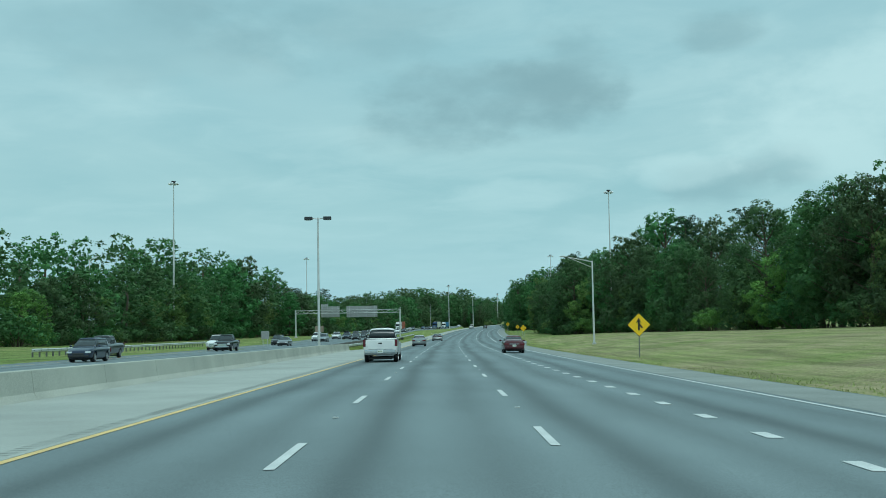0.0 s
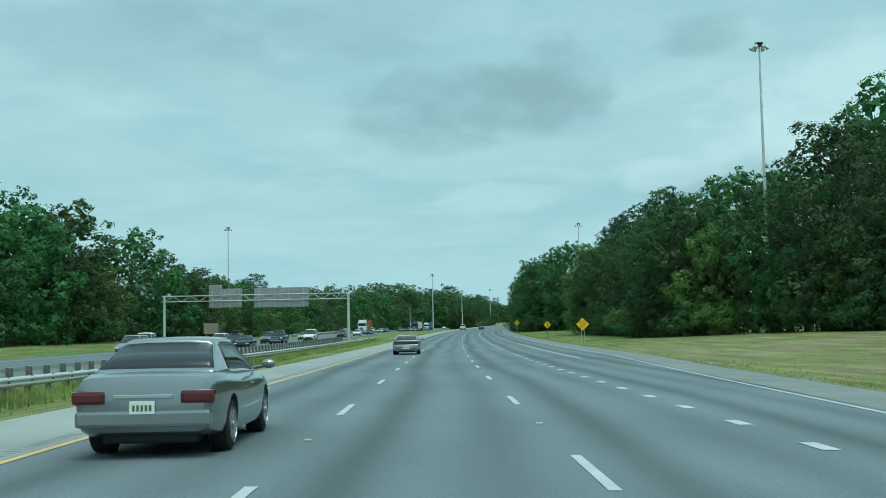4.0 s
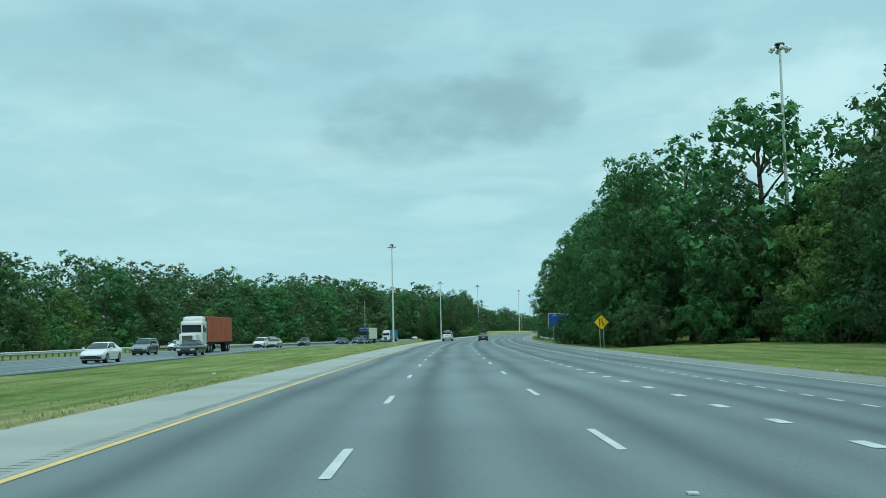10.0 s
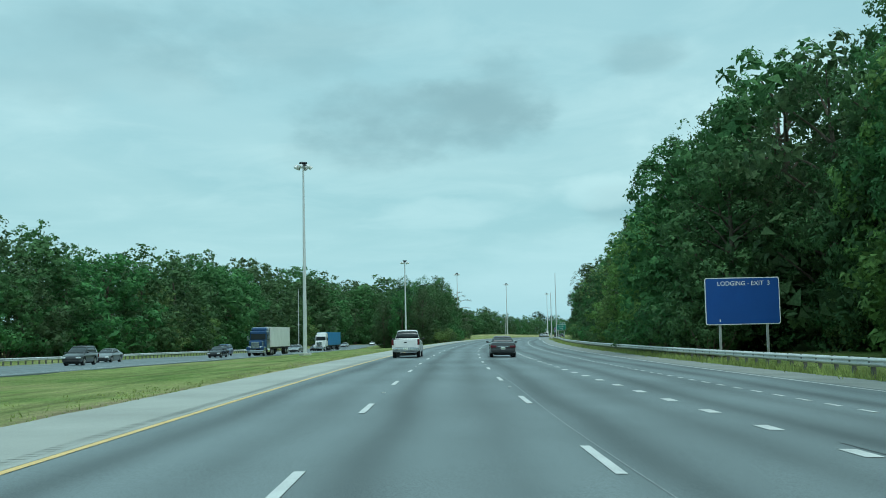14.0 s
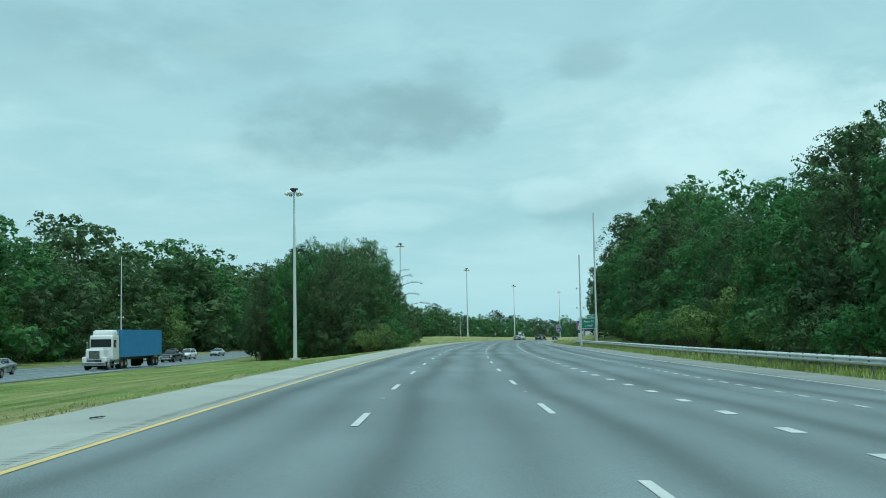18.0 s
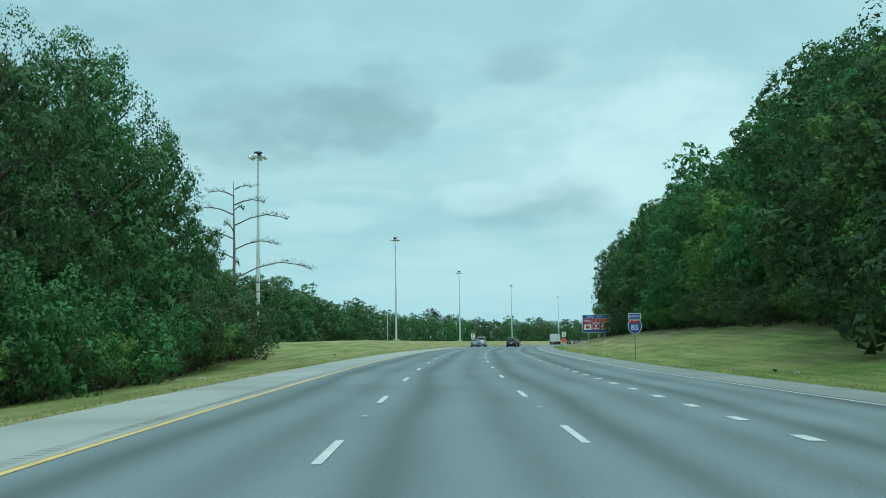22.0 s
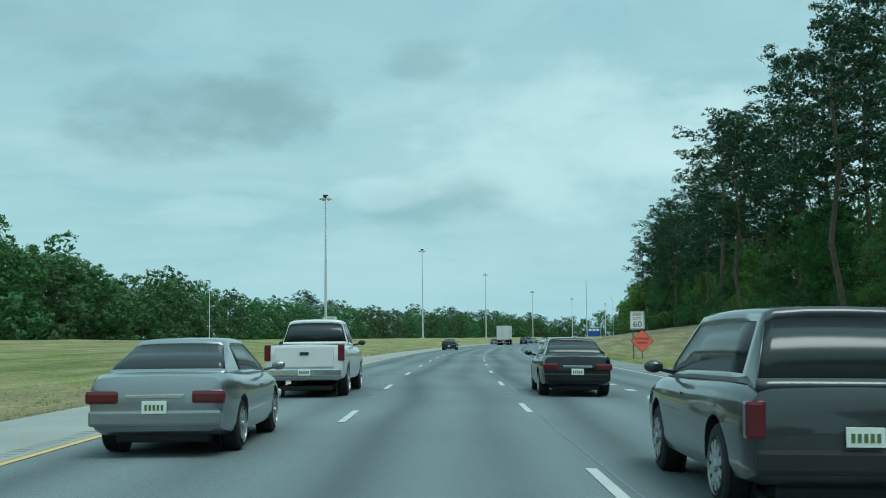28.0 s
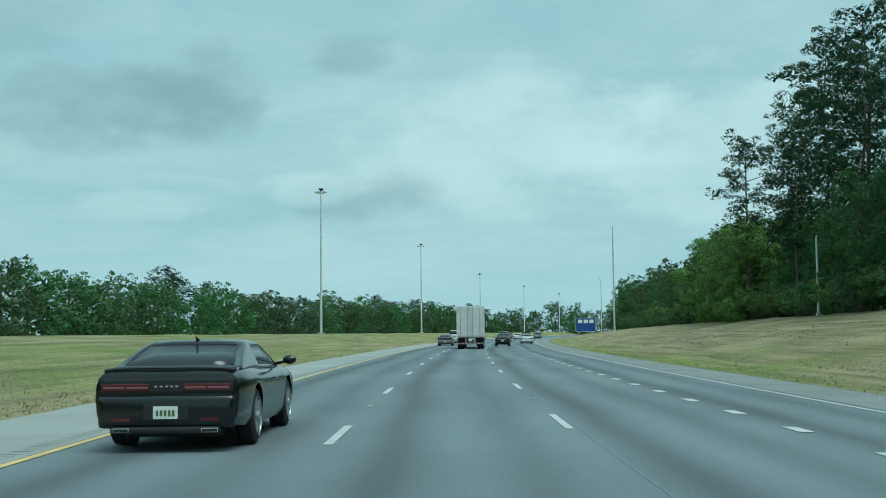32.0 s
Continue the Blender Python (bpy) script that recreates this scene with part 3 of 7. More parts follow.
strip("road_opposite", -240, 1500, lambda s: opp(s) - OPP_W, opp, ASPHALT, "grey asphalt carriageway of the oncoming traffic", "road", cols=5, base=opp_z, cross=False, depth=0.25)

# ======== road markings ========
marks = thing("lane_markings", "white broken lane lines painted on the asphalt", "road marking", Matrix(), kind="structure")


def flat_mark(name, w, l, mat, thick=0.004):
    bm = bmesh.new()
    box(bm, 0, 0, thick / 2, w, l, thick)
    return mesh_of(name, bm, mat)


def road_up(off):
    return -0.02 * max(0.0, off)


def lay(name, me, s, off, parent, up=0.006):
    ob = new(name, me)
    p = rd(s, off, road_up(off) + up)
    ob.matrix_world = pose(p.x, p.y, p.z, slope(s), 0 if off < 0.5 else 1.15, face(s))
    ob.parent = parent
    return ob


# places of the far ends of the dashes, by the painted rhythm of each stretch
def dash_run():
    ends = [(17.9, 1), (30.0, 2), (55.4, 2), (80.6, 8), (181.2, 1), (191.3, 2), (215.4, 3), (247.7, 3), (281.6, 2), (306.7, 1), (317.9, 2), (341.0, 1), (353.4, 2), (381.3, 2), (404.5, 1),
            (417.0, 2), (443.2, 2), (467.6, 1), (479.9, 7), (567.3, 1), (580.2, 2), (605.0, 2), (629.0, 1), (641.7, 1), (654.4, 1), (666.9, 1), (679.0, 1), (691.6, 1), (704.3, 1), (716.6, 1),
            (728.7, 1), (740.6, 1), (753.3, 1), (765.3, 2), (791.0, 1), (803.7, 2), (828.2, 2), (852.2, 1), (864.4, 7), (950.2, 1), (962.6, 1), (975.1, 1), (986.9, 2), (1011.3, 1), (1023.8, 2), (1048.1, 1)]
    out = []
    for (a, n), (b, _) in zip(ends, ends[1:]):
        out += [a + (b - a) * i / n for i in range(n)]
    out = [out[0] - 12.3 * i for i in range(8, 0, -1)] + out
    out += [1048.1 + 12.4 * i for i in range(45)]
    return out


DASHES = dash_run()
dash_me = flat_mark("dash", 0.13, 3.0, WHITE_LINE)
dot_me = flat_mark("dotted_dash", 0.24, 0.95, WHITE_LINE)
stud_me = flat_mark("stud", 0.10, 0.10, WHITE_LINE, 0.018)
for i, s in enumerate(DASHES):
    lay("dash", dash_me, s - 1.5, 1.82, marks)
    lay("dash", dash_me, s - 4.0, -1.61, marks)
    if i % 2 == 0:
        lay("stud", stud_me, s + 4.7, 1.82, marks)
        lay("stud", stud_me, s + 2.2, -1.61, marks)
# short dashes at the slow lanes, by their own rhythm
small_me = flat_mark("dotted_dash", 0.11, 0.85, WHITE_LINE)
for i in range(-78, 220):
    s = float(np.interp(i, [-80, 0, 41, 91, 173, 230], [-2.9, 307.5, 466.65, 660.6, 979.4, 1200.6]))
    lay("dotted_dash", dot_me, s, float(np.interp(s, [600, 680, 800, 960], [5.09, 5.15, 5.2, 5.38])), marks)
    for k in (0.0, 1.94):
        if 262 < s < 700:
            lay("dotted_dash", small_me, s + k, float(np.interp(s, [320, 480, 670], [8.06, 8.15, 8.42])), marks)
strip("edge_line_yellow", -240, 1900, -5.12, -4.98, YELLOW_LINE, "solid yellow edge line beside the concrete shoulder", "road marking", up=0.008, cols=1)
strip("edge_line_white", -240, 1900, lambda s: edge_r(s) - 0.07, lambda s: edge_r(s) + 0.07, WHITE_LINE, "solid white edge line at the outer shoulder", "road marking", up=0.009, cols=1)
strip("lane_line_solid", 195, 262, 8.22, 8.40, WHITE_LINE, "solid white line between the lanes", "road marking", up=0.009, cols=1)
for i, k in enumerate((0.02, 5.0, 9.1, 13.2)):
    if i in (0, 3):
        strip("opposite_edge_line", -240, 900, lambda s, k=k: opp(s) - 1.6 - k, lambda s, k=k: opp(s) - 1.46 - k, WHITE_LINE if i == 0 else YELLOW_LINE, "painted edge line of the oncoming carriageway",
              "road marking", up=0.01, cols=1, base=opp_z, cross=False)

SEAM_PALE = material("pale_joint_sealant", (0.215, 0.245, 0.245), 0.8, vary=0.3, scale=3)
SEAM_DARK = material("tar_joint_sealant", (0.035, 0.035, 0.036), 0.7, vary=0.3, scale=3)
for s0, s1, o, m in ((738, 905, 1.98, SEAM_PALE), (215, 262, 2.05, SEAM_PALE), (372, 500, 2.02, SEAM_PALE), (905, 966, 2.0, SEAM_PALE), (966, 984, 1.99, SEAM_DARK), (984, 1060, 2.0, SEAM_PALE), (372, 470, 5.36, SEAM_DARK)):
    strip("pavement_joint", s0, s1, lambda s, o=o: o - 0.012 + 0.04 * math.sin(s * 0.21), lambda s, o=o: o + 0.012 + 0.04 * math.sin(s * 0.21), m, "thin sealed joint between two asphalt lanes", "road joint", up=0.005, cols=1, step=3.0)

# rumble strip cut into the shoulder beside the yellow line
bm = bmesh.new()
RUMBLE = material("milled_groove", (0.345, 0.36, 0.33), 0.95, vary=0.2)
verts, faces = [], []
for i in range(3600):
    s = -10 + i * 0.31
    p, q, t = rd(s, -5.57, 0.009), rd(s, -5.30, 0.009), face(s)
    d = Vector((-math.sin(radians(t)), math.cos(radians(t)), 0)) * 0.045
    k = len(verts)
    verts += [p - d, q - d, q + d, p + d]
    faces.append((k, k + 1, k + 2, k + 3))
ob = new("rumble_strip", raw("rumble_strip", verts, faces, RUMBLE))
tagged(ob, "row of milled rumble grooves in the concrete shoulder", "rumble strip", kind="stuff")

# ======== concrete median wall ========
WALL_END = 120.0


def median_wall():
    prof = [(-0.30, 0.0), (-0.30, 0.08), (-0.17, 0.30), (-0.10, 0.86), (-0.08, 0.88), (0.08, 0.88), (0.10, 0.86), (0.17, 0.30), (0.30, 0.08), (0.30, 0.0)]
    root = tagged(new("median_barrier"), "pale weathered concrete median wall between the carriageways", "barrier", kind="structure")
    for i in range(34):
        s0, s1 = WALL_END - 6.1 * (i + 1) + 0.012, WALL_END - 6.1 * i - 0.012
        bm = bmesh.new()
        rows = []
        for s in (s0, (s0 + s1) / 2, s1):
            rows.append([bm.verts.new(rd(s, -10.3 + o, lie(s, -10.3) + z)) for o, z in prof])
        for a, b in zip(rows, rows[1:]):
            for j in range(len(prof) - 1):
                bm.faces.new((a[j], a[j + 1], b[j + 1], b[j]))
        for r in (rows[0], rows[-1]):
            bm.faces.new(r)
        bmesh.ops.recalc_face_normals(bm, faces=bm.faces)
        part("panel", bm, CONCRETE, root)


median_wall()


def guardrail(name, s0, s1, off, side, label, level=None, post_every=1.9, end_sign=False):
    """W-beam rail on posts. side: +1 when its face looks towards greater offsets."""
    root = tagged(new(name), label, "guardrail", kind="structure")
    z0 = (lambda s: lie(s, o_at(s))) if level is None else level
    o_at = off if callable(off) else (lambda s: off)
    prof = [(0.00, 0.44), (0.05, 0.47), (0.08, 0.51), (0.08, 0.545), (0.02, 0.58), (0.02, 0.62), (0.08, 0.655), (0.08, 0.69), (0.05, 0.73), (0.0, 0.76), (-0.012, 0.76), (0.005, 0.60), (-0.012, 0.44)]
    s = s0
    while s < s1 - 0.5:
        e = min(s + 7.62, s1)
        bm = bmesh.new()
        rows = [[bm.verts.new(rd(q, o_at(q) + side * o, z0(q) + z)) for o, z in prof] for q in (s, (s + e) / 2, e)]
        for a, b in zip(rows, rows[1:]):
            for j in range(len(prof)):
                k = (j + 1) % len(prof)
                bm.faces.new((a[j], a[k], b[k], b[j]))
        for r in (rows[0], rows[-1]):
            bm.faces.new(r)
        bmesh.ops.recalc_face_normals(bm, faces=bm.faces)
        part("rail", bm, PALE_STEEL, root)
        s = e
    bm = bmesh.new()
    box(bm, 0, 0, 0.36, 0.12, 0.16, 0.78)
    box(bm, 0.10 * side, 0, 0.60, 0.14, 0.14, 0.34)
    me = mesh_of("post", bm, POST_WOOD)
    q = s0 + 0.6
    while q < s1:
        ob = new("post", me)
        ob.matrix_world = pose(*rd(q, o_at(q) - side * 0.13, z0(q)), 0, 0, face(q))
        ob.parent = root
        q += post_every
    return root


POST_WOOD = material("grey_treated_timber", (0.15, 0.15, 0.14), 0.9, vary=0.3, scale=3, fine=20)
guardrail("guardrail", 117, 330, lambda s: -12.3 - np.interp(s, [117, 200, 330], [0, 0.5, 1.4]), 1, "galvanised guardrail on timber posts along the median grass")
guardrail("guardrail", 121, 318, lambda s: opp(s) + 1.3, -1, "galvanised guardrail facing the oncoming carriageway")
guardrail("guardrail", 480, 735, lambda s: edge_r(s) + 3.4, -1, "galvanised guardrail at the foot of the wood")
guardrail("guardrail", 400, 700, lambda s: opp(s) - OPP_W - 1.0, 1, "galvanised guardrail behind the oncoming carriageway")
guardrail("guardrail", 100, 180, lambda s: opp(s) - OPP_W - 6.0, 1, "galvanised guardrail at the wood's edge beyond the carriageway")


# ======== trees ========
def leaf_spray(rng, c, out, size, verts, faces, n=5, wild=0.45):
    """A spray of pointed leaves round c, each its own blade."""
    for _ in range(n):
        nrm = (Vector((rng.gauss(0, 1), rng.gauss(0, 1), rng.gauss(0, 1))) * wild + out + Vector((0, 0, 0.5))).normalized()
        a = nrm.orthogonal().normalized()
        a.rotate(Matrix.Rotation(rng.uniform(0, 6.28), 3, nrm))
        d = nrm.cross(a)
        p = c + Vector((rng.gauss(0, 1), rng.gauss(0, 1), rng.gauss(0, 1))) * size * 0.72
        l, w = size * rng.uniform(0.65, 1.3), size * rng.uniform(0.30, 0.50)
        k = len(verts)
        verts += [p - a * l * 0.5 + d * w, p - a * l * 0.4 - d * w * 0.9 + nrm * w * 0.3, p + a * l * 0.6 - nrm * w * 0.3]
        faces.append((k, k + 1, k + 2))


NORMALS = {}


def tri_mesh(name, v, f, n, mat):
    """Mesh of triangles whose shading follows the rounded leaf clumps."""
    v, f, n = np.asarray(v, dtype=np.float32), np.asarray(f, dtype=np.int32), np.asarray(n, dtype=np.float32)
    me = bpy.data.meshes.new(name)
    me.vertices.add(len(v))
    me.vertices.foreach_set("co", v.ravel())
    me.loops.add(3 * len(f))
    me.loops.foreach_set("vertex_index", f.ravel())
    me.polygons.add(len(f))
    me.polygons.foreach_set("loop_start", np.arange(len(f), dtype=np.int32) * 3)
    me.polygons.foreach_set("use_smooth", np.ones(len(f), dtype=bool))
    me.update()
    me.normals_split_custom_set_from_vertices(n)
    me.materials.append(mat)
    NORMALS[me.name] = n
    return me


def unit(a):
    return a / np.maximum(np.linalg.norm(a, axis=-1, keepdims=True), 1e-6)


def crown(seed, lobes, leaves, size, mat, subs=12, flat=0.85, shell=13, spray=0.62, floor=None):
    """Crown of a tree: rounded boughs, each set with leafy clumps, and single leaves standing off the clumps.
    lobes: centre, radius, open (an open bough lets the sky through)."""
    g = np.random.default_rng(seed)
    C, R = np.array([tuple(c) for c, _, _ in lobes]), np.array([r for _, r, _ in lobes])
    squash = np.array([1, 1, flat])
    vs, fs, ns, count = [], [], [], 0

    def blades(p, d, out, size, loose, up):
        """Pointed leaves at p that stand along d; their shading follows the clump."""
        nonlocal count
        m = len(p)
        nrm = unit(d + g.normal(0, loose, (m, 3)) + np.array([0, 0, 0.25]))
        a = unit(np.cross(nrm, g.normal(0, 1, (m, 3))))
        e = np.cross(nrm, a)
        l, wd = size * g.uniform(0.6, 1.25, (m, 1)), size * g.uniform(0.34, 0.56, (m, 1))
        tri = np.stack([p - a * l * 0.5 + e * wd, p - a * l * 0.4 - e * wd * 0.9, p + a * l * 0.62 - nrm * wd * 0.3], 1)
        shade = unit(d * 0.65 + out * 0.35 + nrm * 0.4 + np.array([0, 0, up]))
        flip = np.einsum("ij,ij->i", np.cross(tri[:, 1] - tri[:, 0], tri[:, 2] - tri[:, 0]), shade) < 0
        tri[flip] = tri[flip][:, ::-1]
        if floor is not None:
            tri[:, :, 2] = np.maximum(tri[:, :, 2], floor)
        vs.append(tri.reshape(-1, 3))
        ns.append(np.repeat(shade, 3, axis=0))
        fs.append(np.arange(3 * m).reshape(-1, 3) + count)
        count += 3 * m

    sc, sr, sd, so = [], [], [], []
    for i, (c, r, airy) in enumerate(lobes):
        c = np.array(tuple(c))
        if not airy:
            # foliage deep within the bough
            m = int(3.4 * subs * 0.62 / spray)
            q = unit(g.normal(0, 1, (m, 3)))
            blades(c + q * squash * r * g.uniform(0.40, 0.66, (m, 1)), q, q, r * 0.46 * spray, 0.4, 0.1)
        k = np.arange(subs)
        z = 1 - 2 * (k + 0.5) / subs
        a = k * 2.39996 + g.uniform(0, 6.28)
        d = unit(np.c_[np.cos(a) * np.sqrt(1 - z * z), np.sin(a) * np.sqrt(1 - z * z), z] + g.normal(0, 0.22, (subs, 3)))
        p = c + d * squash * r * g.uniform(0.60, 0.92, (subs, 1))
        inside = (np.linalg.norm((p[:, None] - C) / squash, axis=2) < R * 0.68)
        inside[:, i] = False
        for q, dd in zip(p[~inside.any(1)], d[~inside.any(1)]):
            sc.append(q)
            sr.append(r * g.uniform(0.26, 0.44))
            sd.append(dd)
            so.append(airy)
    sc, sr, sd, so = np.array(sc), np.array(sr), np.array(sd), np.array(so)
    # broad leaf sprays that close each clump
    pick = np.repeat(np.arange(len(sc))[~so], shell)
    d = unit(g.normal(0, 1, (len(pick), 3)) + sd[pick] * 0.8)
    p = sc[pick] + d * squash * (sr[pick] * g.uniform(0.55, 0.95, len(pick)))[:, None]
    blades(p, d, sd[pick], (sr[pick] * spray)[:, None], 0.5, 0.04)
    # single leaves over them
    w = sr ** 2 * (sd[:, 2] + 1.3)
    pick = g.choice(len(sc), leaves, p=w / w.sum())
    d = unit(g.normal(0, 1, (leaves, 3)) + sd[pick] * 0.9)
    p = sc[pick] + d * squash * (sr[pick] * g.uniform(0.72, 1.25, leaves))[:, None]
    hid = (np.linalg.norm((p[:, None] - C) / squash, axis=2) < R * 0.70).any(1)
    if floor is not None:
        hid |= p[:, 2] < floor + 0.05
    blades(p[~hid], d[~hid], sd[pick][~hid], size, 0.5, 0.10)
    return tri_mesh("crown", np.concatenate(vs), np.concatenate(fs), np.concatenate(ns), mat)


def bough(bm, a, b, r0, r1, rng, n=6, sag=0.0):
    mid = (a + b) / 2 + Vector((rng.uniform(-1, 1), rng.uniform(-1, 1), 0)) * (b - a).length * 0.07 + Vector((0, 0, -sag))
    tube(bm, a, mid, r0, (r0 + r1) / 2, n, False)
    tube(bm, mid, b, (r0 + r1) / 2, r1, n, False)


def broad_tree(seed, height, width, leaves, leaf, size, low=0.18, lobes=15, subs=12, shell=13, airy=0.3, spray=0.62, limbs=True):
    """Trunk with limbs and an uneven crown. Returns two meshes."""
    rng = random.Random(seed)
    bm = bmesh.new()
    top = Vector((rng.uniform(-0.4, 0.4), rng.uniform(-0.4, 0.4), height * 0.72))
    bough(bm, Vector((0, 0, -0.4)), top * 0.5, height * 0.018, height * 0.013, rng, 8)
    bough(bm, top * 0.5, top, height * 0.013, height * 0.006, rng, 7)
    centres = []
    for i in range(lobes):
        f = (i + 0.5) / lobes
        z = height * (low + (0.90 - low) * f)
        reach = width * 0.5 * np.interp(f, [0, 0.3, 0.65, 0.88, 1], [0.72, 1.0, 0.90, 0.56, 0.18]) * rng.uniform(0.42, 0.92)
        a = i * 2.399 + rng.uniform(-0.5, 0.5)
        r = width * rng.uniform(0.13, 0.23) * (1.12 - 0.30 * f)
        c = Vector((math.cos(a) * reach, math.sin(a) * reach, z))
        centres.append((c, r, f > 0.5 and rng.random() < airy))
        start = top * min(1.0, max(0.12, (z - r * 1.2) / top.z))
        if limbs or i % 5 == 0:
            bough(bm, start, c, height * 0.006, height * 0.0022, rng, 5)
    return mesh_of("trunk", bm, BARK, True), crown(seed, centres, leaves, size, leaf, subs, shell=shell, spray=spray)


def pine_tree(seed, height, width, leaves, size):
    """Tall bare-stemmed pine with needle tufts on flat boughs in its upper half."""
    rng = random.Random(seed)
    bm = bmesh.new()
    lean = Vector((rng.uniform(-0.6, 0.6), rng.uniform(-0.6, 0.6), height * 0.97))
    bough(bm, Vector((0, 0, -0.4)), lean * 0.5, height * 0.0095, height * 0.007, rng, 8)
    bough(bm, lean * 0.5, lean, height * 0.007, height * 0.0016, rng, 7)
    tufts = []
    for i in range(25):
        f = i / 24
        z = height * (0.40 + 0.58 * f)
        reach = width * 0.5 * (0.45 + 0.55 * math.sin(math.pi * (0.25 + 0.62 * f))) * (1.0 if f < 0.85 else 0.6) * rng.uniform(0.35, 1.0)
        a = i * 2.399 + rng.uniform(-0.6, 0.6)
        c = Vector((math.cos(a) * reach, math.sin(a) * reach, z + reach * 0.22))
        bough(bm, lean * (z / height / 0.98), c, height * 0.0026, height * 0.0008, rng, 5)
        for k in (0.6, 1.0):
            tufts.append((lean * (z / height / 0.98) * (1 - k) + c * k, width * rng.uniform(0.11, 0.19) * (0.7 + 0.3 * k), False))
    return mesh_of("trunk", bm, BARK, True), crown(seed, tufts, leaves, size, NEEDLES, 6, 0.55, 6, 0.48)


def bush(seed, height, width, leaves, leaf, size, shell=13, spray=0.62):
    rng = random.Random(seed)
    bm = bmesh.new()
    cs = []
    for i in range(11):
        a, r = i * 2.399, width * 0.5 * math.sqrt((i + 0.3) / 11) * 0.78
        q = height * rng.uniform(0.20, 0.32)
        c = Vector((math.cos(a) * r, math.sin(a) * r, height * rng.uniform(0.22, 0.72) * (1 - 0.4 * i / 11) + 0.2))
        cs.append((c, q, False))
        bough(bm, Vector((c.x * 0.2, c.y * 0.2, -0.2)), c, 0.05, 0.02, rng, 5)
    return mesh_of("stems", bm, BARK), crown(seed, cs, leaves, size, leaf, 9, shell=shell, spray=spray, floor=0.02)


KINDS = {
    "oak": [broad_tree(11 + i, 22.0, 14.5, 10500, LEAF, 0.23, low=0.10, lobes=30, subs=13, shell=20, spray=0.50) for i in range(5)],
    "low": [broad_tree(41 + i, 18.0, 13.0, 15000, LEAF, 0.17, low=0.03, lobes=30, subs=13, shell=34, spray=0.38) for i in range(3)],
    "mid": [broad_tree(21 + i, 18.0, 12.5, 3400, LEAF, 0.25, low=0.05, lobes=20, subs=10, shell=10, airy=0.0, spray=0.78, limbs=False) for i in range(4)],
    "back": [broad_tree(26 + i, 24.0, 15.0, 3000, LEAF, 0.29, low=0.12, lobes=22, subs=9, shell=9, airy=0.12, spray=0.76) for i in range(4)],
    "light": [broad_tree(31 + i, 14.0, 10.5, 7000, LEAF_LIGHT, 0.22, low=0.05, lobes=22, subs=12, shell=18, airy=0.15, spray=0.5) for i in range(3)],
    "pine": [pine_tree(51 + i, 26.0, 11.5, 10500, 0.17) for i in range(4)],
    "far": [broad_tree(71 + i, 17.0, 12.5, 1200, LEAF, 0.31, low=0.05, lobes=14, subs=8, shell=11, airy=0.0, spray=0.66, limbs=False) for i in range(5)],
    "bush": [bush(91 + i, 4.2, 5.6, 2800, LEAF, 0.12, 20, 0.42) for i in range(3)] + [bush(95, 4.0, 5.0, 2800, LEAF_LIGHT, 0.12, 20, 0.42)],
    "thicket": [bush(98 + i, 4.2, 5.6, 450, LEAF, 0.26, 6) for i in range(2)],
}
FULL = {"oak": 22.0, "low": 18.0, "back": 24.0, "mid": 18.0, "light": 14.0, "pine": 26.0, "far": 17.0, "bush": 4.2, "thicket": 4.2}
TREE_LABEL = {"oak": "tall broadleaf tree with a dense dark green crown in the wood", "light": "broadleaf tree with a fresh light green crown at the wood's edge",
              "low": "dense dark green tree leafy down to the ground", "back": "broadleaf tree within the wood", "thicket": "low leafy undergrowth",
              "pine": "tall pine with a bare stem and dark needle tufts", "far": "broadleaf tree with a dense green crown in a distant wood",
              "mid": "broadleaf tree with a dense green crown beyond the oncoming carriageway",
              "bush": "dense leafy shrub at the foot of the wood"}
TREE_RNG = random.Random(7)


WOODS = {}
COUNT = {"tree": 0, "shrub": 0}


def plant(kind, s, off, height, spread=1.0, group="trees of the wood", label="", joined=""):
    """One tree of the kind, scaled to its height; joined: the name of the far wood that it is merged into."""
    meshes = TREE_RNG.choice(KINDS[kind])
    k = height / FULL[kind]
    p = rd(s, off, lie(s, off) - 0.1)
    m = pose(p.x, p.y, p.z, 0, 0, TREE_RNG.uniform(0, 360)) @ Matrix.Diagonal((k * spread, k * spread, k, 1))
    if 486 < s < 525 and 0 < off < 26.5:
        return
    if joined:
        WOODS.setdefault((joined, int(s // 28), TREE_RNG.randrange(3)), []).append((meshes, m))
        return
    nm = "shrub" if kind == "bush" else "tree"
    COUNT[nm] += 1
    root = thing(nm, label or TREE_LABEL[kind], nm, m, group)
    for part_name, me in zip(("trunk" if kind != "bush" else "stem", "crown"), meshes):
        new(part_name, me).parent = root


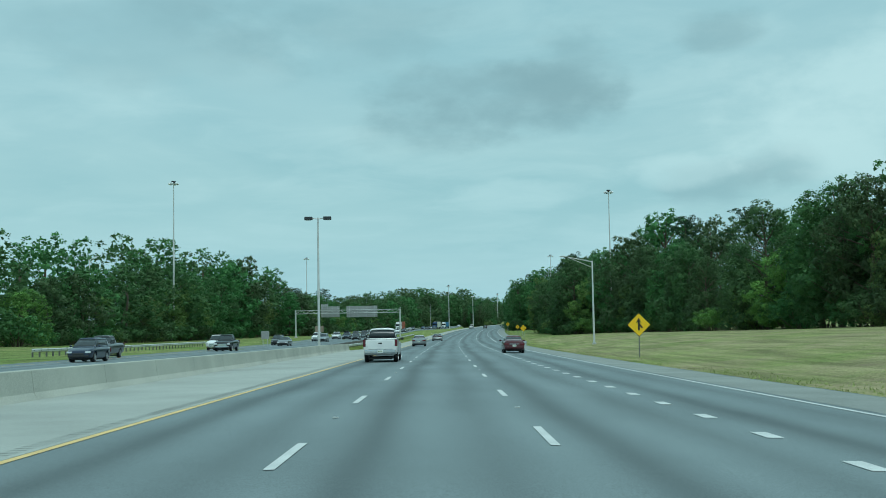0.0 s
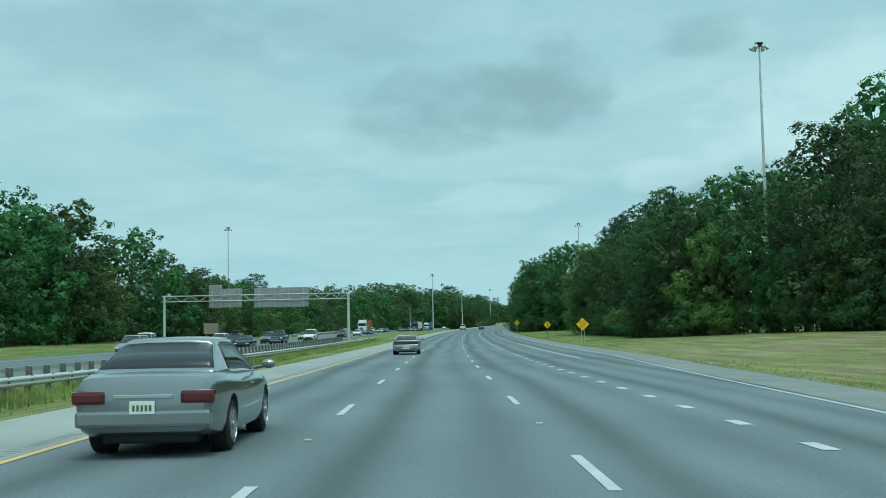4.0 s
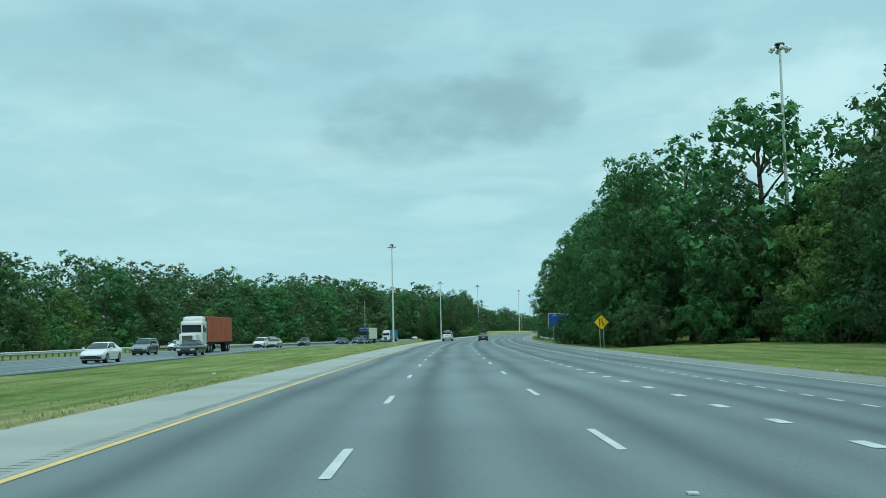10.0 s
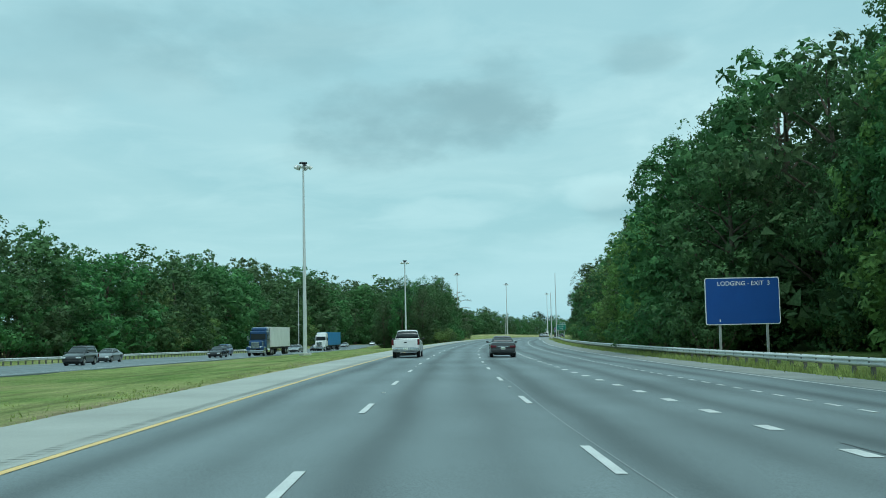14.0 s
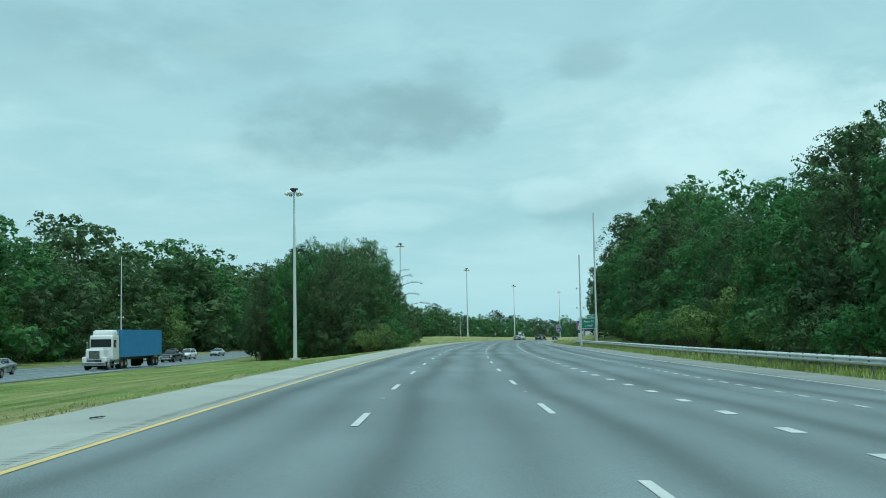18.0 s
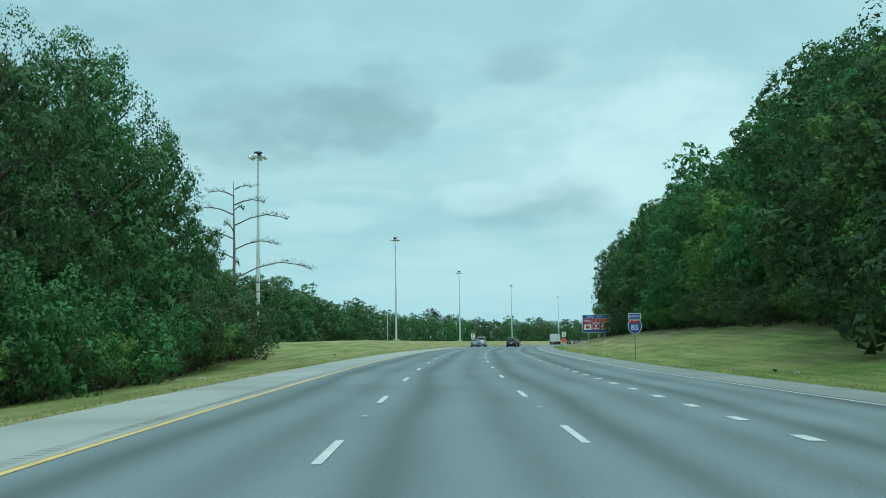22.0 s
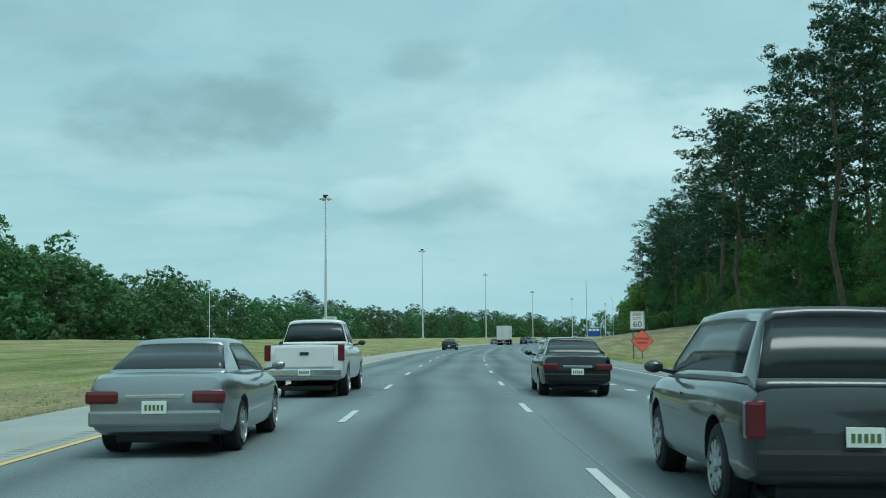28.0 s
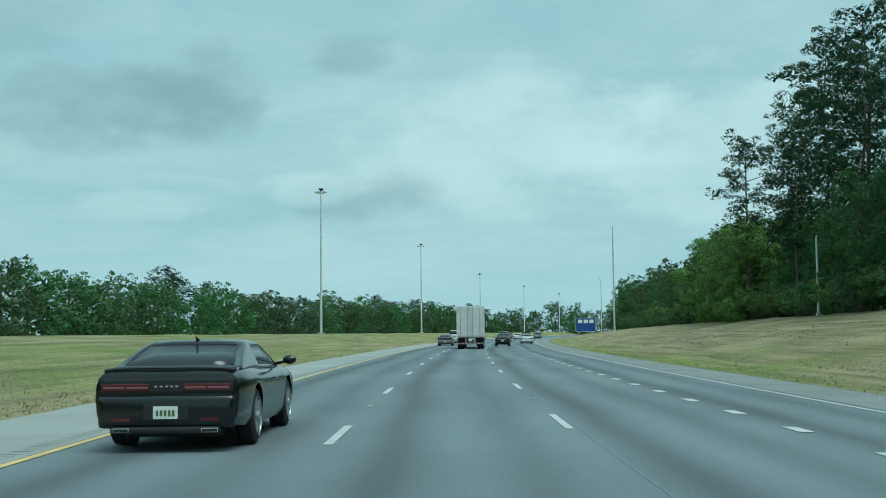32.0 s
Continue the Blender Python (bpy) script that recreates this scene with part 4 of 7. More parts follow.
def join_woods():
    """Merge the far trees into a few wood objects, each with trunks and crowns."""
    cache = {}

    def data(me):
        if me.name not in cache:
            v = np.empty(len(me.vertices) * 3, dtype=np.float32)
            me.vertices.foreach_get("co", v)
            if me.name in NORMALS:
                f = np.empty(len(me.loops), dtype=np.int32)
                me.loops.foreach_get("vertex_index", f)
                f = f.reshape(-1, 3)
            else:
                f = [tuple(p.vertices) for p in me.polygons]
            cache[me.name] = (np.c_[v.reshape(-1, 3), np.ones(len(me.vertices))], f)
        return cache[me.name]

    for (name, _, _), trees in WOODS.items():
        root = thing(name, "dense green broadleaf wood behind the roadside" if name == "wood" else "low leafy undergrowth at the wood's edge", "trees" if name == "wood" else "shrubs", Matrix(), kind="stuff")
        for i, part_name in enumerate(("trunks", "crowns")):
            groups = {}
            for meshes, m in trees:
                groups.setdefault(meshes[i].materials[0].name, []).append((meshes[i], np.array(m)))
            for items in groups.values():
                mat = items[0][0].materials[0]
                vs, fs, ns, n = [], [], [], 0
                for me, m in items:
                    v, f = data(me)
                    vs.append((v @ m.T)[:, :3])
                    if i:
                        fs.append(f + n)
                        ns.append(unit(NORMALS[me.name] @ np.linalg.inv(m[:3, :3])))
                    else:
                        fs += [tuple(q + n for q in face_) for face_ in f]
                    n += len(v)
                me = tri_mesh(part_name, np.concatenate(vs), np.concatenate(fs), np.concatenate(ns), mat) if i else raw(part_name, np.concatenate(vs).tolist(), fs, mat)
                new(part_name, me).parent = root


def wood_edge(s0, s1, front, height, step=7.0, rows=2, pines=0.15, light=0.2, far=False, shrubs=True, seed=1, sign=1, gap=6.5):
    """A wood along the road: rows of trees behind a front line, shrubs at its foot."""
    r = random.Random(seed)
    hs = height if callable(height) else (lambda s: height)
    fr = front if callable(front) else (lambda s: front)
    for row in range(rows):
        s = s0 + row * step * 0.4
        while s < s1:
            h = hs(s) * r.uniform(0.74, 1.06) * (0.84 if row == 0 else 1.0 + 0.05 * row)
            u = r.random()
            kind = "pine" if u < pines and (row > 0 or pines > 0.5) else "light" if u > 1 - light and row == 0 else "oak"
            if kind == "light":
                h *= 0.72
            elif kind == "pine":
                h *= 0.97
            joined = "wood" if far or row > 0 else ""
            if joined and kind != "pine":
                kind = "back" if row == 1 and sign > 0 and not far else "mid" if row == 0 and s < 1200 else "far"
            elif kind == "oak" and sign < 0:
                kind = "mid"
            plant(kind, s + r.uniform(-2, 2), fr(s) + sign * (row * gap + r.uniform(-1.5, 2.0)), h, r.uniform(0.9, 1.15) * (1.0 if sign > 0 else 1.22), joined="" if kind == "pine" and row == 1 and not far else joined)
            s += step * r.uniform(0.8, 1.25) * (1.3 if row else 1.0)
    if shrubs:
        s = s0
        while s < s1:
            plant("bush" if sign > 0 else "thicket", s, fr(s) - sign * r.uniform(1.6, 3.2), min(5.2, hs(s) * r.uniform(0.15, 0.30)), r.uniform(0.9, 1.3), "shrubs at the wood's edge", joined="undergrowth" if sign < 0 else "")
            s += r.uniform(4.2, 6.8) * (1.0 if sign > 0 else 1.6)


# woods on the near side
wood_edge(60, 235, lambda s: np.interp(s, [60, 150, 235], [60, 49, 40]), lambda s: np.interp(s, [60, 110, 160, 235], [27, 24, 22, 21]), seed=2, pines=0.2)
wood_edge(225, 330, lambda s: np.interp(s, [225, 251, 264, 330], [40, 39, 30, 27]), lambda s: np.interp(s, [225, 238, 258, 272, 330], [23.5, 25.5, 25, 22.5, 22.5]), seed=3, pines=0.3)
wood_edge(330, 480, lambda s: np.interp(s, [330, 358, 424, 438, 480], [28, 33, 34.5, 21, 19.5]), lambda s: np.interp(s, [330, 352, 390, 415, 440, 480], [21.5, 20, 21, 25, 24, 22.5]), seed=4, pines=0.12, light=0.06)
wood_edge(478, 770, lambda s: np.interp(s, [478, 545, 600, 720, 770], [19.5, 20.5, 21.5, 23, 25]), lambda s: np.interp(s, [478, 545, 575, 610, 650, 690, 720, 760, 775], [25, 25, 17, 17, 17, 17.5, 18.5, 24, 26]), seed=5, pines=0.05, light=0.08)
wood_edge(770, 935, lambda s: np.interp(s, [770, 850, 900, 935], [28, 27.5, 24.5, 24]), lambda s: np.interp(s, [770, 830, 850, 880, 910, 935], [26.5, 23.5, 22.5, 23.5, 24, 24.5]), seed=6, pines=0.03)
wood_edge(935, 1165, lambda s: np.interp(s, [935, 1000, 1165], [30, 33, 33]), lambda s: np.interp(s, [935, 975, 1050, 1110, 1165], [21, 13, 15, 17, 13]), seed=7, pines=0.0, rows=2, light=0.35, step=7.5)
wood_edge(940, 1165, lambda s: np.interp(s, [935, 1000, 1165], [29, 31, 31]), lambda s: np.interp(s, [935, 970, 1010, 1045, 1066, 1100, 1122, 1165], [26, 27, 31, 30.5, 24, 25, 27.5, 23]), seed=27, pines=1.0, rows=2, light=0.0, step=13.0, shrubs=False, gap=5)
wood_edge(1150, 1330, lambda s: np.interp(s, [1150, 1200, 1330], [38, 33, 30]), 15, seed=8, pines=0.0, far=True, step=8, rows=2)
wood_edge(345, 545, 41, 23.5, seed=31, far=True, rows=1, step=6, gap=6, shrubs=False)
wood_edge(1330, 1700, 34, 14, seed=9, far=True, step=11, rows=2, shrubs=False)
for s, o, h in ((1148, 30.0, 11.0), (1154, 31.5, 12.5), (1161, 31.0, 11.5), (1168, 32.5, 13.0), (1176, 32.0, 12.0), (1185, 33.5, 13.0)):
    plant("light", s, o, h, 1.1, "trees of the wood")
for s, o, h in ((372, 36.0, 24.5), (379, 38.0, 25.5), (387, 36.5, 24.0)):
    plant("pine", s, o, h, 1.0, "trees of the wood")
for i in range(4):
    plant("oak", 492 + 9 * i, 28.0 + i % 2, 22.0 + i % 2, 0.92)
for i in range(7):
    plant("light" if i % 2 else "low", 496 + 7 * i, 30.0 + 0.7 * (i % 3), 9.5 + 1.2 * (i % 3), 1.05)
for s, o, h, kind in ((521, 28.5, 17, "low"), (529, 27.5, 15, "low"), (536, 28.5, 18, "low"), (544, 29.5, 17, "low"), (500, 28.0, 19, "light"), (508, 27.5, 20, "light"), (515, 28.5, 18, "light"), (334, 26.0, 17, "light"), (342, 27.0, 16, "light"), (350, 29.0, 17, "light"), (524, 27.0, 8, "light"), (532, 26.5, 9, "light"), (540, 27.5, 10, "light")):
    plant(kind, s, o, h, 1.0)
for i in range(3):
    plant("light", 562 + 7.5 * i, 20.0 + 0.5 * (i % 2), 14.5 + i % 2, 1.05)
for i in range(9):
    plant("bush", 490 + 4.5 * i, 27.0 + 0.8 * (i % 2), 4.2 + 0.6 * (i % 3), 1.1, "shrubs at the wood's edge")
# woods beyond the oncoming carriageway
wood_edge(40, 330, lambda s: np.interp(s, [40, 330], [-64, -58]), lambda s: np.interp(s, [40, 200, 255, 290, 330], [17, 18, 23, 26, 23]), seed=12, sign=-1, pines=0.05, light=0.2, step=8, gap=8, rows=2)
wood_edge(330, 560, lambda s: opp(s) - OPP_W - 12, lambda s: np.interp(s, [330, 360, 430, 560], [20, 18, 16.5, 15]), seed=13, sign=-1, pines=0.03, light=0.28, step=7.5, gap=8, rows=2)
wood_edge(560, 860, lambda s: opp(s) - OPP_W - 14, lambda s: np.interp(s, [560, 650, 740, 860], [17, 22, 26, 27]), seed=14, sign=-1, pines=0.08, step=8.5, gap=9, light=0.15, rows=2)
wood_edge(860, 1330, lambda s: -88, lambda s: np.interp(s, [860, 1000, 1070, 1130, 1200, 1330], [31, 32, 31, 25, 21, 20]), seed=15, sign=-1, pines=0.03, far=True, step=8.5, rows=2, gap=10, shrubs=False)
wood_edge(1330, 1750, lambda s: np.interp(s, [1330, 1750], [-88, -70]), 21, seed=16, sign=-1, far=True, step=7.5, rows=2, gap=10, shrubs=False)
# the distant wood across the end of the road
for i in range(96):
    plant("far", 1640 + TREE_RNG.uniform(0, 60) + abs(i - 48) * 2.2, -150 + i * 4.5, TREE_RNG.uniform(13, 20), 1.2, joined="wood")
# island of trees in the median
ISL = random.Random(21)
for i in range(30):
    s = 724 + 80 * (i + ISL.random()) / 30
    o = np.interp(s, [724, 745, 760, 800], [-17.0, -18.5, -18.5, -20.0]) - (i % 3) * 5.0 - ISL.uniform(0, 2.5)
    h = np.interp(s, [724, 745, 762, 776, 786, 796, 804], [14.5, 15.5, 18.5, 19.5, 12.0, 8.0, 6.0]) * ISL.uniform(0.86, 1.08)
    plant(ISL.choice(["low", "pine", "oak"]) if i % 3 else "low", s, o, h, ISL.uniform(0.72, 0.9), "trees of the median island")
for i in range(28):
    s = 720 + i * 2.9
    plant("bush", s, -13.6 - (s - 719) * 0.045 + ISL.uniform(-0.7, 0.7), ISL.uniform(3.2, 5.6), 1.0, "shrubs of the median island")
join_woods()

# ======== taller grass along the verges ========
def verge_grass():
    """Clumps of blades along the edges of the shoulders and under the rails."""
    rng = random.Random(61)
    verts, faces = [], []
    for i in range(20000):
        s = rng.uniform(2, 1130)
        side = rng.random()
        if side < 0.5:
            o = -7.85 - abs(rng.gauss(0, 1.2))
            if s < 125:
                continue
            if 121 < s < 330 and rng.random() < 0.8:
                o = -12.3 - np.interp(s, [117, 200, 330], [0, 0.5, 1.4]) + rng.gauss(0.2, 0.5)
        else:
            o = edge_r(s) + 2.65 + abs(rng.gauss(0, 1.0))
        h = rng.uniform(0.04, 0.11) * (4.0 if 121 < s < 330 and o < -11 else 1.0)
        p = rd(s, o, lie(s, o) - 0.01)
        for _ in range(3):
            a = rng.uniform(0, 6.28)
            q = p + Vector((rng.uniform(-0.1, 0.1), rng.uniform(-0.1, 0.1), 0))
            w = Vector((math.cos(a), math.sin(a), 0)) * 0.022
            tip = q + Vector((rng.uniform(-0.6, 0.6) * h, rng.uniform(-0.6, 0.6) * h, h * rng.uniform(0.7, 1.2)))
            k = len(verts)
            verts += [q - w, q + w, tip]
            faces.append((k, k + 1, k + 2))
    for i in range(9000):
        s = rng.uniform(121, 330)
        o = -12.3 - np.interp(s, [117, 200, 330], [0, 0.5, 1.4]) + rng.gauss(0.35, 0.35)
        p = rd(s, o, lie(s, o) - 0.01)
        for _ in range(3):
            a, h = rng.uniform(0, 6.28), rng.uniform(0.2, 0.5)
            q = p + Vector((rng.uniform(-0.12, 0.12), rng.uniform(-0.12, 0.12), 0))
            w = Vector((math.cos(a), math.sin(a), 0)) * 0.03
            k = len(verts)
            verts += [q - w, q + w, q + Vector((rng.uniform(-0.4, 0.4) * h, rng.uniform(-0.4, 0.4) * h, h))]
            faces.append((k, k + 1, k + 2))
    for i in range(7000):
        s = rng.uniform(480, 735)
        o = edge_r(s) + 3.4 + rng.gauss(-0.1, 0.45)
        p = rd(s, o, lie(s, o) - 0.01)
        for _ in range(3):
            a, h = rng.uniform(0, 6.28), rng.uniform(0.12, 0.46)
            q = p + Vector((rng.uniform(-0.12, 0.12), rng.uniform(-0.12, 0.12), 0))
            w = Vector((math.cos(a), math.sin(a), 0)) * 0.03
            k = len(verts)
            verts += [q - w, q + w, q + Vector((rng.uniform(-0.4, 0.4) * h, rng.uniform(-0.4, 0.4) * h, h))]
            faces.append((k, k + 1, k + 2))
    tagged(new("verge_grass", raw("verge_grass", verts, faces, BLADES)), "uneven blades of green and straw-coloured grass along the shoulder", "grass", kind="stuff")


def mown_hay():
    """Low ragged swaths of cut dry grass on the banks."""
    rng = random.Random(83)
    verts, faces = [], []
    for i in range(26000):
        s = rng.uniform(870, 1150)
        line = rng.randrange(12)
        o = edge_r(s) + 6.0 + line * 1.2 + 0.35 * math.sin(s * 0.05 + line) + rng.gauss(0, 0.22)
        if noise.noise((s * 0.11, o * 0.35, 4.0)) < -0.05:
            continue
        p = rd(s, o, lie(s, o) - 0.02)
        t, k = radians(face(s)), len(verts)
        l, w, h = rng.uniform(0.08, 0.34), rng.uniform(0.03, 0.09), rng.uniform(0.01, 0.05)
        f, r = Vector((-math.sin(t), math.cos(t), 0)), Vector((math.cos(t), math.sin(t), 0))
        verts += [p - f * l, p + r * w * rng.uniform(0.6, 1.2), p + f * l * rng.uniform(0.6, 1.0), p - r * w, p + Vector((rng.uniform(-0.1, 0.1), rng.uniform(-0.1, 0.1), h + 0.03))]
        faces += [(k, k + 1, k + 4), (k + 1, k + 2, k + 4), (k + 2, k + 3, k + 4), (k + 3, k, k + 4)]
    tagged(new("cut_grass", raw("cut_grass", verts, faces, HAY)), "low ragged swaths of dry cut grass on the bank", "grass", kind="stuff")


HAY = material("dry_cut_grass", (0.30, 0.255, 0.150), 0.95, vary=0.45, scale=1.6, fine=18)
mown_hay()
BLADES = leaf_material("grass_blades", (0.27, 0.34, 0.12), 0.2)
verge_grass()

# ======== masts and lamp posts ========
LAMP_GLASS = material("lamp_glass", (0.75, 0.78, 0.78), 0.25, vary=0.05, spec=0.6)
DARK_METAL = material("dark_metal", (0.05, 0.055, 0.06), 0.5, 0.5, vary=0.2)


def high_mast(height):
    """Tapered steel mast with a ring of floodlights on short arms under a cap."""
    root = thing("high_mast_light", "tall galvanised mast with a ring of floodlights in roadside grass", "street lamp", Matrix(), "high mast lights")
    bm = bmesh.new()
    tube(bm, (0, 0, 0), (0, 0, height * 0.5), 0.25, 0.18, 12)
    tube(bm, (0, 0, height * 0.5 - 0.3), (0, 0, height), 0.175, 0.10, 12)
    part("pole", bm, PALE_STEEL, root, smooth=True)
    bm = bmesh.new()
    box(bm, 0, 0, 0.06, 1.1, 1.1, 0.5, 0.05)
    part("base_plate", bm, CONCRETE, root, "concrete footing")
    bm = bmesh.new()
    tube(bm, (0, 0, height - 0.15), (0, 0, height + 0.12), 0.42, 0.30, 14)
    tube(bm, (0, 0, height + 0.10), (0, 0, height + 0.26), 0.5, 0.46, 14)
    part("cap", bm, DARK_METAL, root)
    arm, lamp, lens = bmesh.new(), bmesh.new(), bmesh.new()
    tube(arm, (0.25, 0, height - 0.05), (0.72, 0, height - 0.20), 0.045, 0.045, 7)
    tube(lamp, (0.74, 0, height - 0.14), (0.94, 0, height - 0.42), 0.16, 0.27, 12)
    tube(lamp, (0.70, 0, height - 0.08), (0.76, 0, height - 0.17), 0.08, 0.15, 10)
    tube(lens, (0.94, 0, height - 0.42), (1.0, 0, height - 0.51), 0.265, 0.20, 12)
    meshes = [mesh_of("arm", arm, STEEL), mesh_of("floodlight", lamp, PALE_STEEL, True), mesh_of("lens", lens, LAMP_GLASS, True)]
    for i in range(6):
        m = pose(0, 0, 0, 0, 0, 60 * i + 12)
        a, b, c = (new(n, me) for n, me in zip(("arm", "floodlight", "lens"), meshes))
        a.matrix_basis = b.matrix_basis = m
        a.parent = b.parent = root
        c.parent = b
    return root


for s, off, h in ((233.7, -58.9, 34.4), (254.0, 36.0, 33.0), (422.8, -61.5, 29.0), (430.5, 32.3, 28.6), (584.3, -19.0, 22.4), (710.8, -20.9, 18.8), (833.1, -23.75, 22.5), (958.3, -24.5, 24.6),
                  (1078.9, -26.1, 24.8), (1225.6, -30.0, 27.7), (1341.0, -26.5, 26.9), (1454.5, -23.5, 24.5), (1585, -24.0, 25.0), (1700, -24.0, 25.0)):
    z = lie(s, off)
    high_mast(h - z).matrix_world = spot(s, off, s * 7.0)


def lamp_post(height, arm_len, double=False, label="slender grey lamp post with a short arm beside the carriageway", boxy=False, camera_box=False):
    root = thing("street_lamp", label, "street lamp", Matrix())
    bm = bmesh.new()
    tube(bm, (0, 0, 0), (0, 0, height), 0.13, 0.075, 10)
    part("pole", bm, PALE_STEEL, root, smooth=True)
    bm = bmesh.new()
    box(bm, 0, 0, 0.1, 0.4, 0.4, 0.25, 0.03)
    part("base_plate", bm, STEEL, root)
    for side in ((-1, 1) if double else (-1,)):
        if arm_len <= 0:
            break
        bm = bmesh.new()
        if boxy:
            tube(bm, (0, 0, height - 0.1), (side * arm_len, 0, height - 0.05), 0.05, 0.05, 8)
        else:
            tube(bm, (0, 0, height - 0.1), (side * arm_len, 0, height + 0.55), 0.045, 0.035, 8)
            tube(bm, (0, 0, height - 0.75), (side * arm_len * 0.85, 0, height + 0.42), 0.03, 0.025, 8)
        part("arm", bm, PALE_STEEL, root)
        bm = bmesh.new()
        if boxy:
            box(bm, side * (arm_len + 0.32), 0, height - 0.06, 0.72, 0.5, 0.30, 0.05)
        else:
            box(bm, side * (arm_len + 0.22), 0, height + 0.57, 0.62, 0.24, 0.13, 0.04)
        lum = part("luminaire", bm, DARK_METAL if boxy else STEEL, root)
        bm = bmesh.new()
        box(bm, side * (arm_len + (0.32 if boxy else 0.24)), 0, height + (-0.22 if boxy else 0.49), 0.45, 0.3 if boxy else 0.18, 0.04, 0.01)
        part("lens", bm, LAMP_GLASS, lum)
    if camera_box:
        for z, side in ((height * 0.42, -1), (height * 0.63, -1), (height * 0.42, 1)):
            bm = bmesh.new()
            tube(bm, (0, 0, z), (side * 0.4, -0.1, z + 0.05), 0.025, 0.025, 6)
            tube(bm, (side * 0.4, -0.1, z - 0.08), (side * 0.4, -0.1, z + 0.16), 0.11, 0.09, 10)
            part("traffic_camera", bm, PALE_STEEL, root, "small pale traffic camera on a bracket")
        bm = bmesh.new()
        box(bm, -0.2, -0.1, 1.3, 0.3, 0.35, 0.75, 0.03)
        part("control_box", bm, PALE_STEEL, root)
    return root


lamp_post(12.6, 0.55, True, "grey post with two square lamp heads behind the concrete wall", True).matrix_world = spot(101.8, -11.25)
lamp_post(9.4, 3.1, label="grey lamp post with a long truss arm on the grass bank").matrix_world = spot(125, 16.9)
lamp_post(14.4, 1.0).matrix_world = spot(189.9, -61.7, 180)
lamp_post(15.4, 0, camera_box=False, label="plain pale steel post behind the guardrail").matrix_world = spot(709, 14.1)
lamp_post(11.2, 0.0, camera_box=True, label="pale steel post carrying traffic cameras behind the guardrail").matrix_world = spot(717.5, 12.9)
lamp_post(14.8, 0.0, label="bare pale steel post on the grass bank").matrix_world = spot(1176.8, 18.3)
lamp_post(6.6, 0.0, label="short timber post at the edge of the wood").matrix_world = spot(1119.7, 29.0)
lamp_post(16.6, 0.0, camera_box=True).matrix_world = spot(752, -57.0)
lamp_post(15.6, 0.0, camera_box=True).matrix_world = spot(1155, -70.0)
lamp_post(14.0, 0.4).matrix_world = spot(1330, 24.0)
lamp_post(12.0, 0.4).matrix_world = spot(1290, 30.0)

# ======== signs ========
YELLOW = material("yellow_sign_sheet", (0.90, 0.52, 0.01), 0.4, vary=0.06, scale=1.5)
ORANGE = material("fluorescent_orange_sheet", (1.0, 0.17, 0.12), 0.45, vary=0.05, scale=1.5)
BLUE = material("blue_sign_sheet", (0.010, 0.075, 0.30), 0.4, vary=0.10, scale=1.0)
GREEN = material("green_sign_sheet", (0.004, 0.21, 0.15), 0.45, vary=0.12, scale=1.5)
WHITE = material("white_sign_sheet", (0.80, 0.80, 0.78), 0.5, vary=0.05, scale=1.5)
BLACK = material("black_sheet", (0.012, 0.012, 0.012), 0.5, vary=0.1)
RED = material("red_sheet", (0.52, 0.022, 0.03), 0.45, vary=0.1)
GOLD = material("gold_sheet", (0.72, 0.42, 0.04), 0.45, vary=0.1)
SIGN_BACK = material("bare_aluminium_back", (0.36, 0.36, 0.35), 0.5, 0.4, vary=0.15, scale=1.0, fine=6)
BROWN = material("brown_sheet", (0.30, 0.24, 0.19), 0.6, vary=0.25)


def letters(text, size, mat, parent, x, z, y=-0.03, squeeze=1.0, name="lettering"):
    cu = bpy.data.curves.new("lettering", "FONT")
    cu.body, cu.size, cu.align_x, cu.align_y, cu.extrude = text, size, "CENTER", "CENTER", 0.003
    cu.resolution_u = 3
    tmp = bpy.data.objects.new("lettering", cu)
    scene.collection.objects.link(tmp)
    bpy.context.view_layer.update()
    me = bpy.data.meshes.new_from_object(tmp.evaluated_get(bpy.context.evaluated_depsgraph_get()))
    bpy.data.objects.remove(tmp)
    me.materials.clear()
    me.materials.append(mat)
    ob = new(name, me)
    ob.matrix_basis = pose(x, y, z, 90, 0, 0) @ Matrix.Diagonal((squeeze, 1, 1, 1))
    ob.parent = parent
    return ob


def plate(name, pts, mat, parent, y0=0.0, thick=0.012, label=""):
    """A flat sheet with thickness, its outline in x and z, facing -y."""
    bm = bmesh.new()
    a = [bm.verts.new((x, y0, z)) for x, z in pts]
    b = [bm.verts.new((x, y0 - thick, z)) for x, z in pts]
    bm.faces.new(a)
    bm.faces.new(list(reversed(b)))
    n = len(pts)
    for i in range(n):
        bm.faces.new((a[i], b[i], b[(i + 1) % n], a[(i + 1) % n]))
    bmesh.ops.recalc_face_normals(bm, faces=bm.faces)
    return part(name, bm, mat, parent, label)


def rounded(cx, cz, w, h, r, n=4):
    out = []
    for k, (sx, sz) in enumerate(((1, 1), (-1, 1), (-1, -1), (1, -1))):
        for i in range(n + 1):
            t = math.pi / 2 * (k + i / n)
            out.append((cx + sx * (w / 2 - r) + r * math.cos(t), cz + sz * (h / 2 - r) + r * math.sin(t)))
    return out


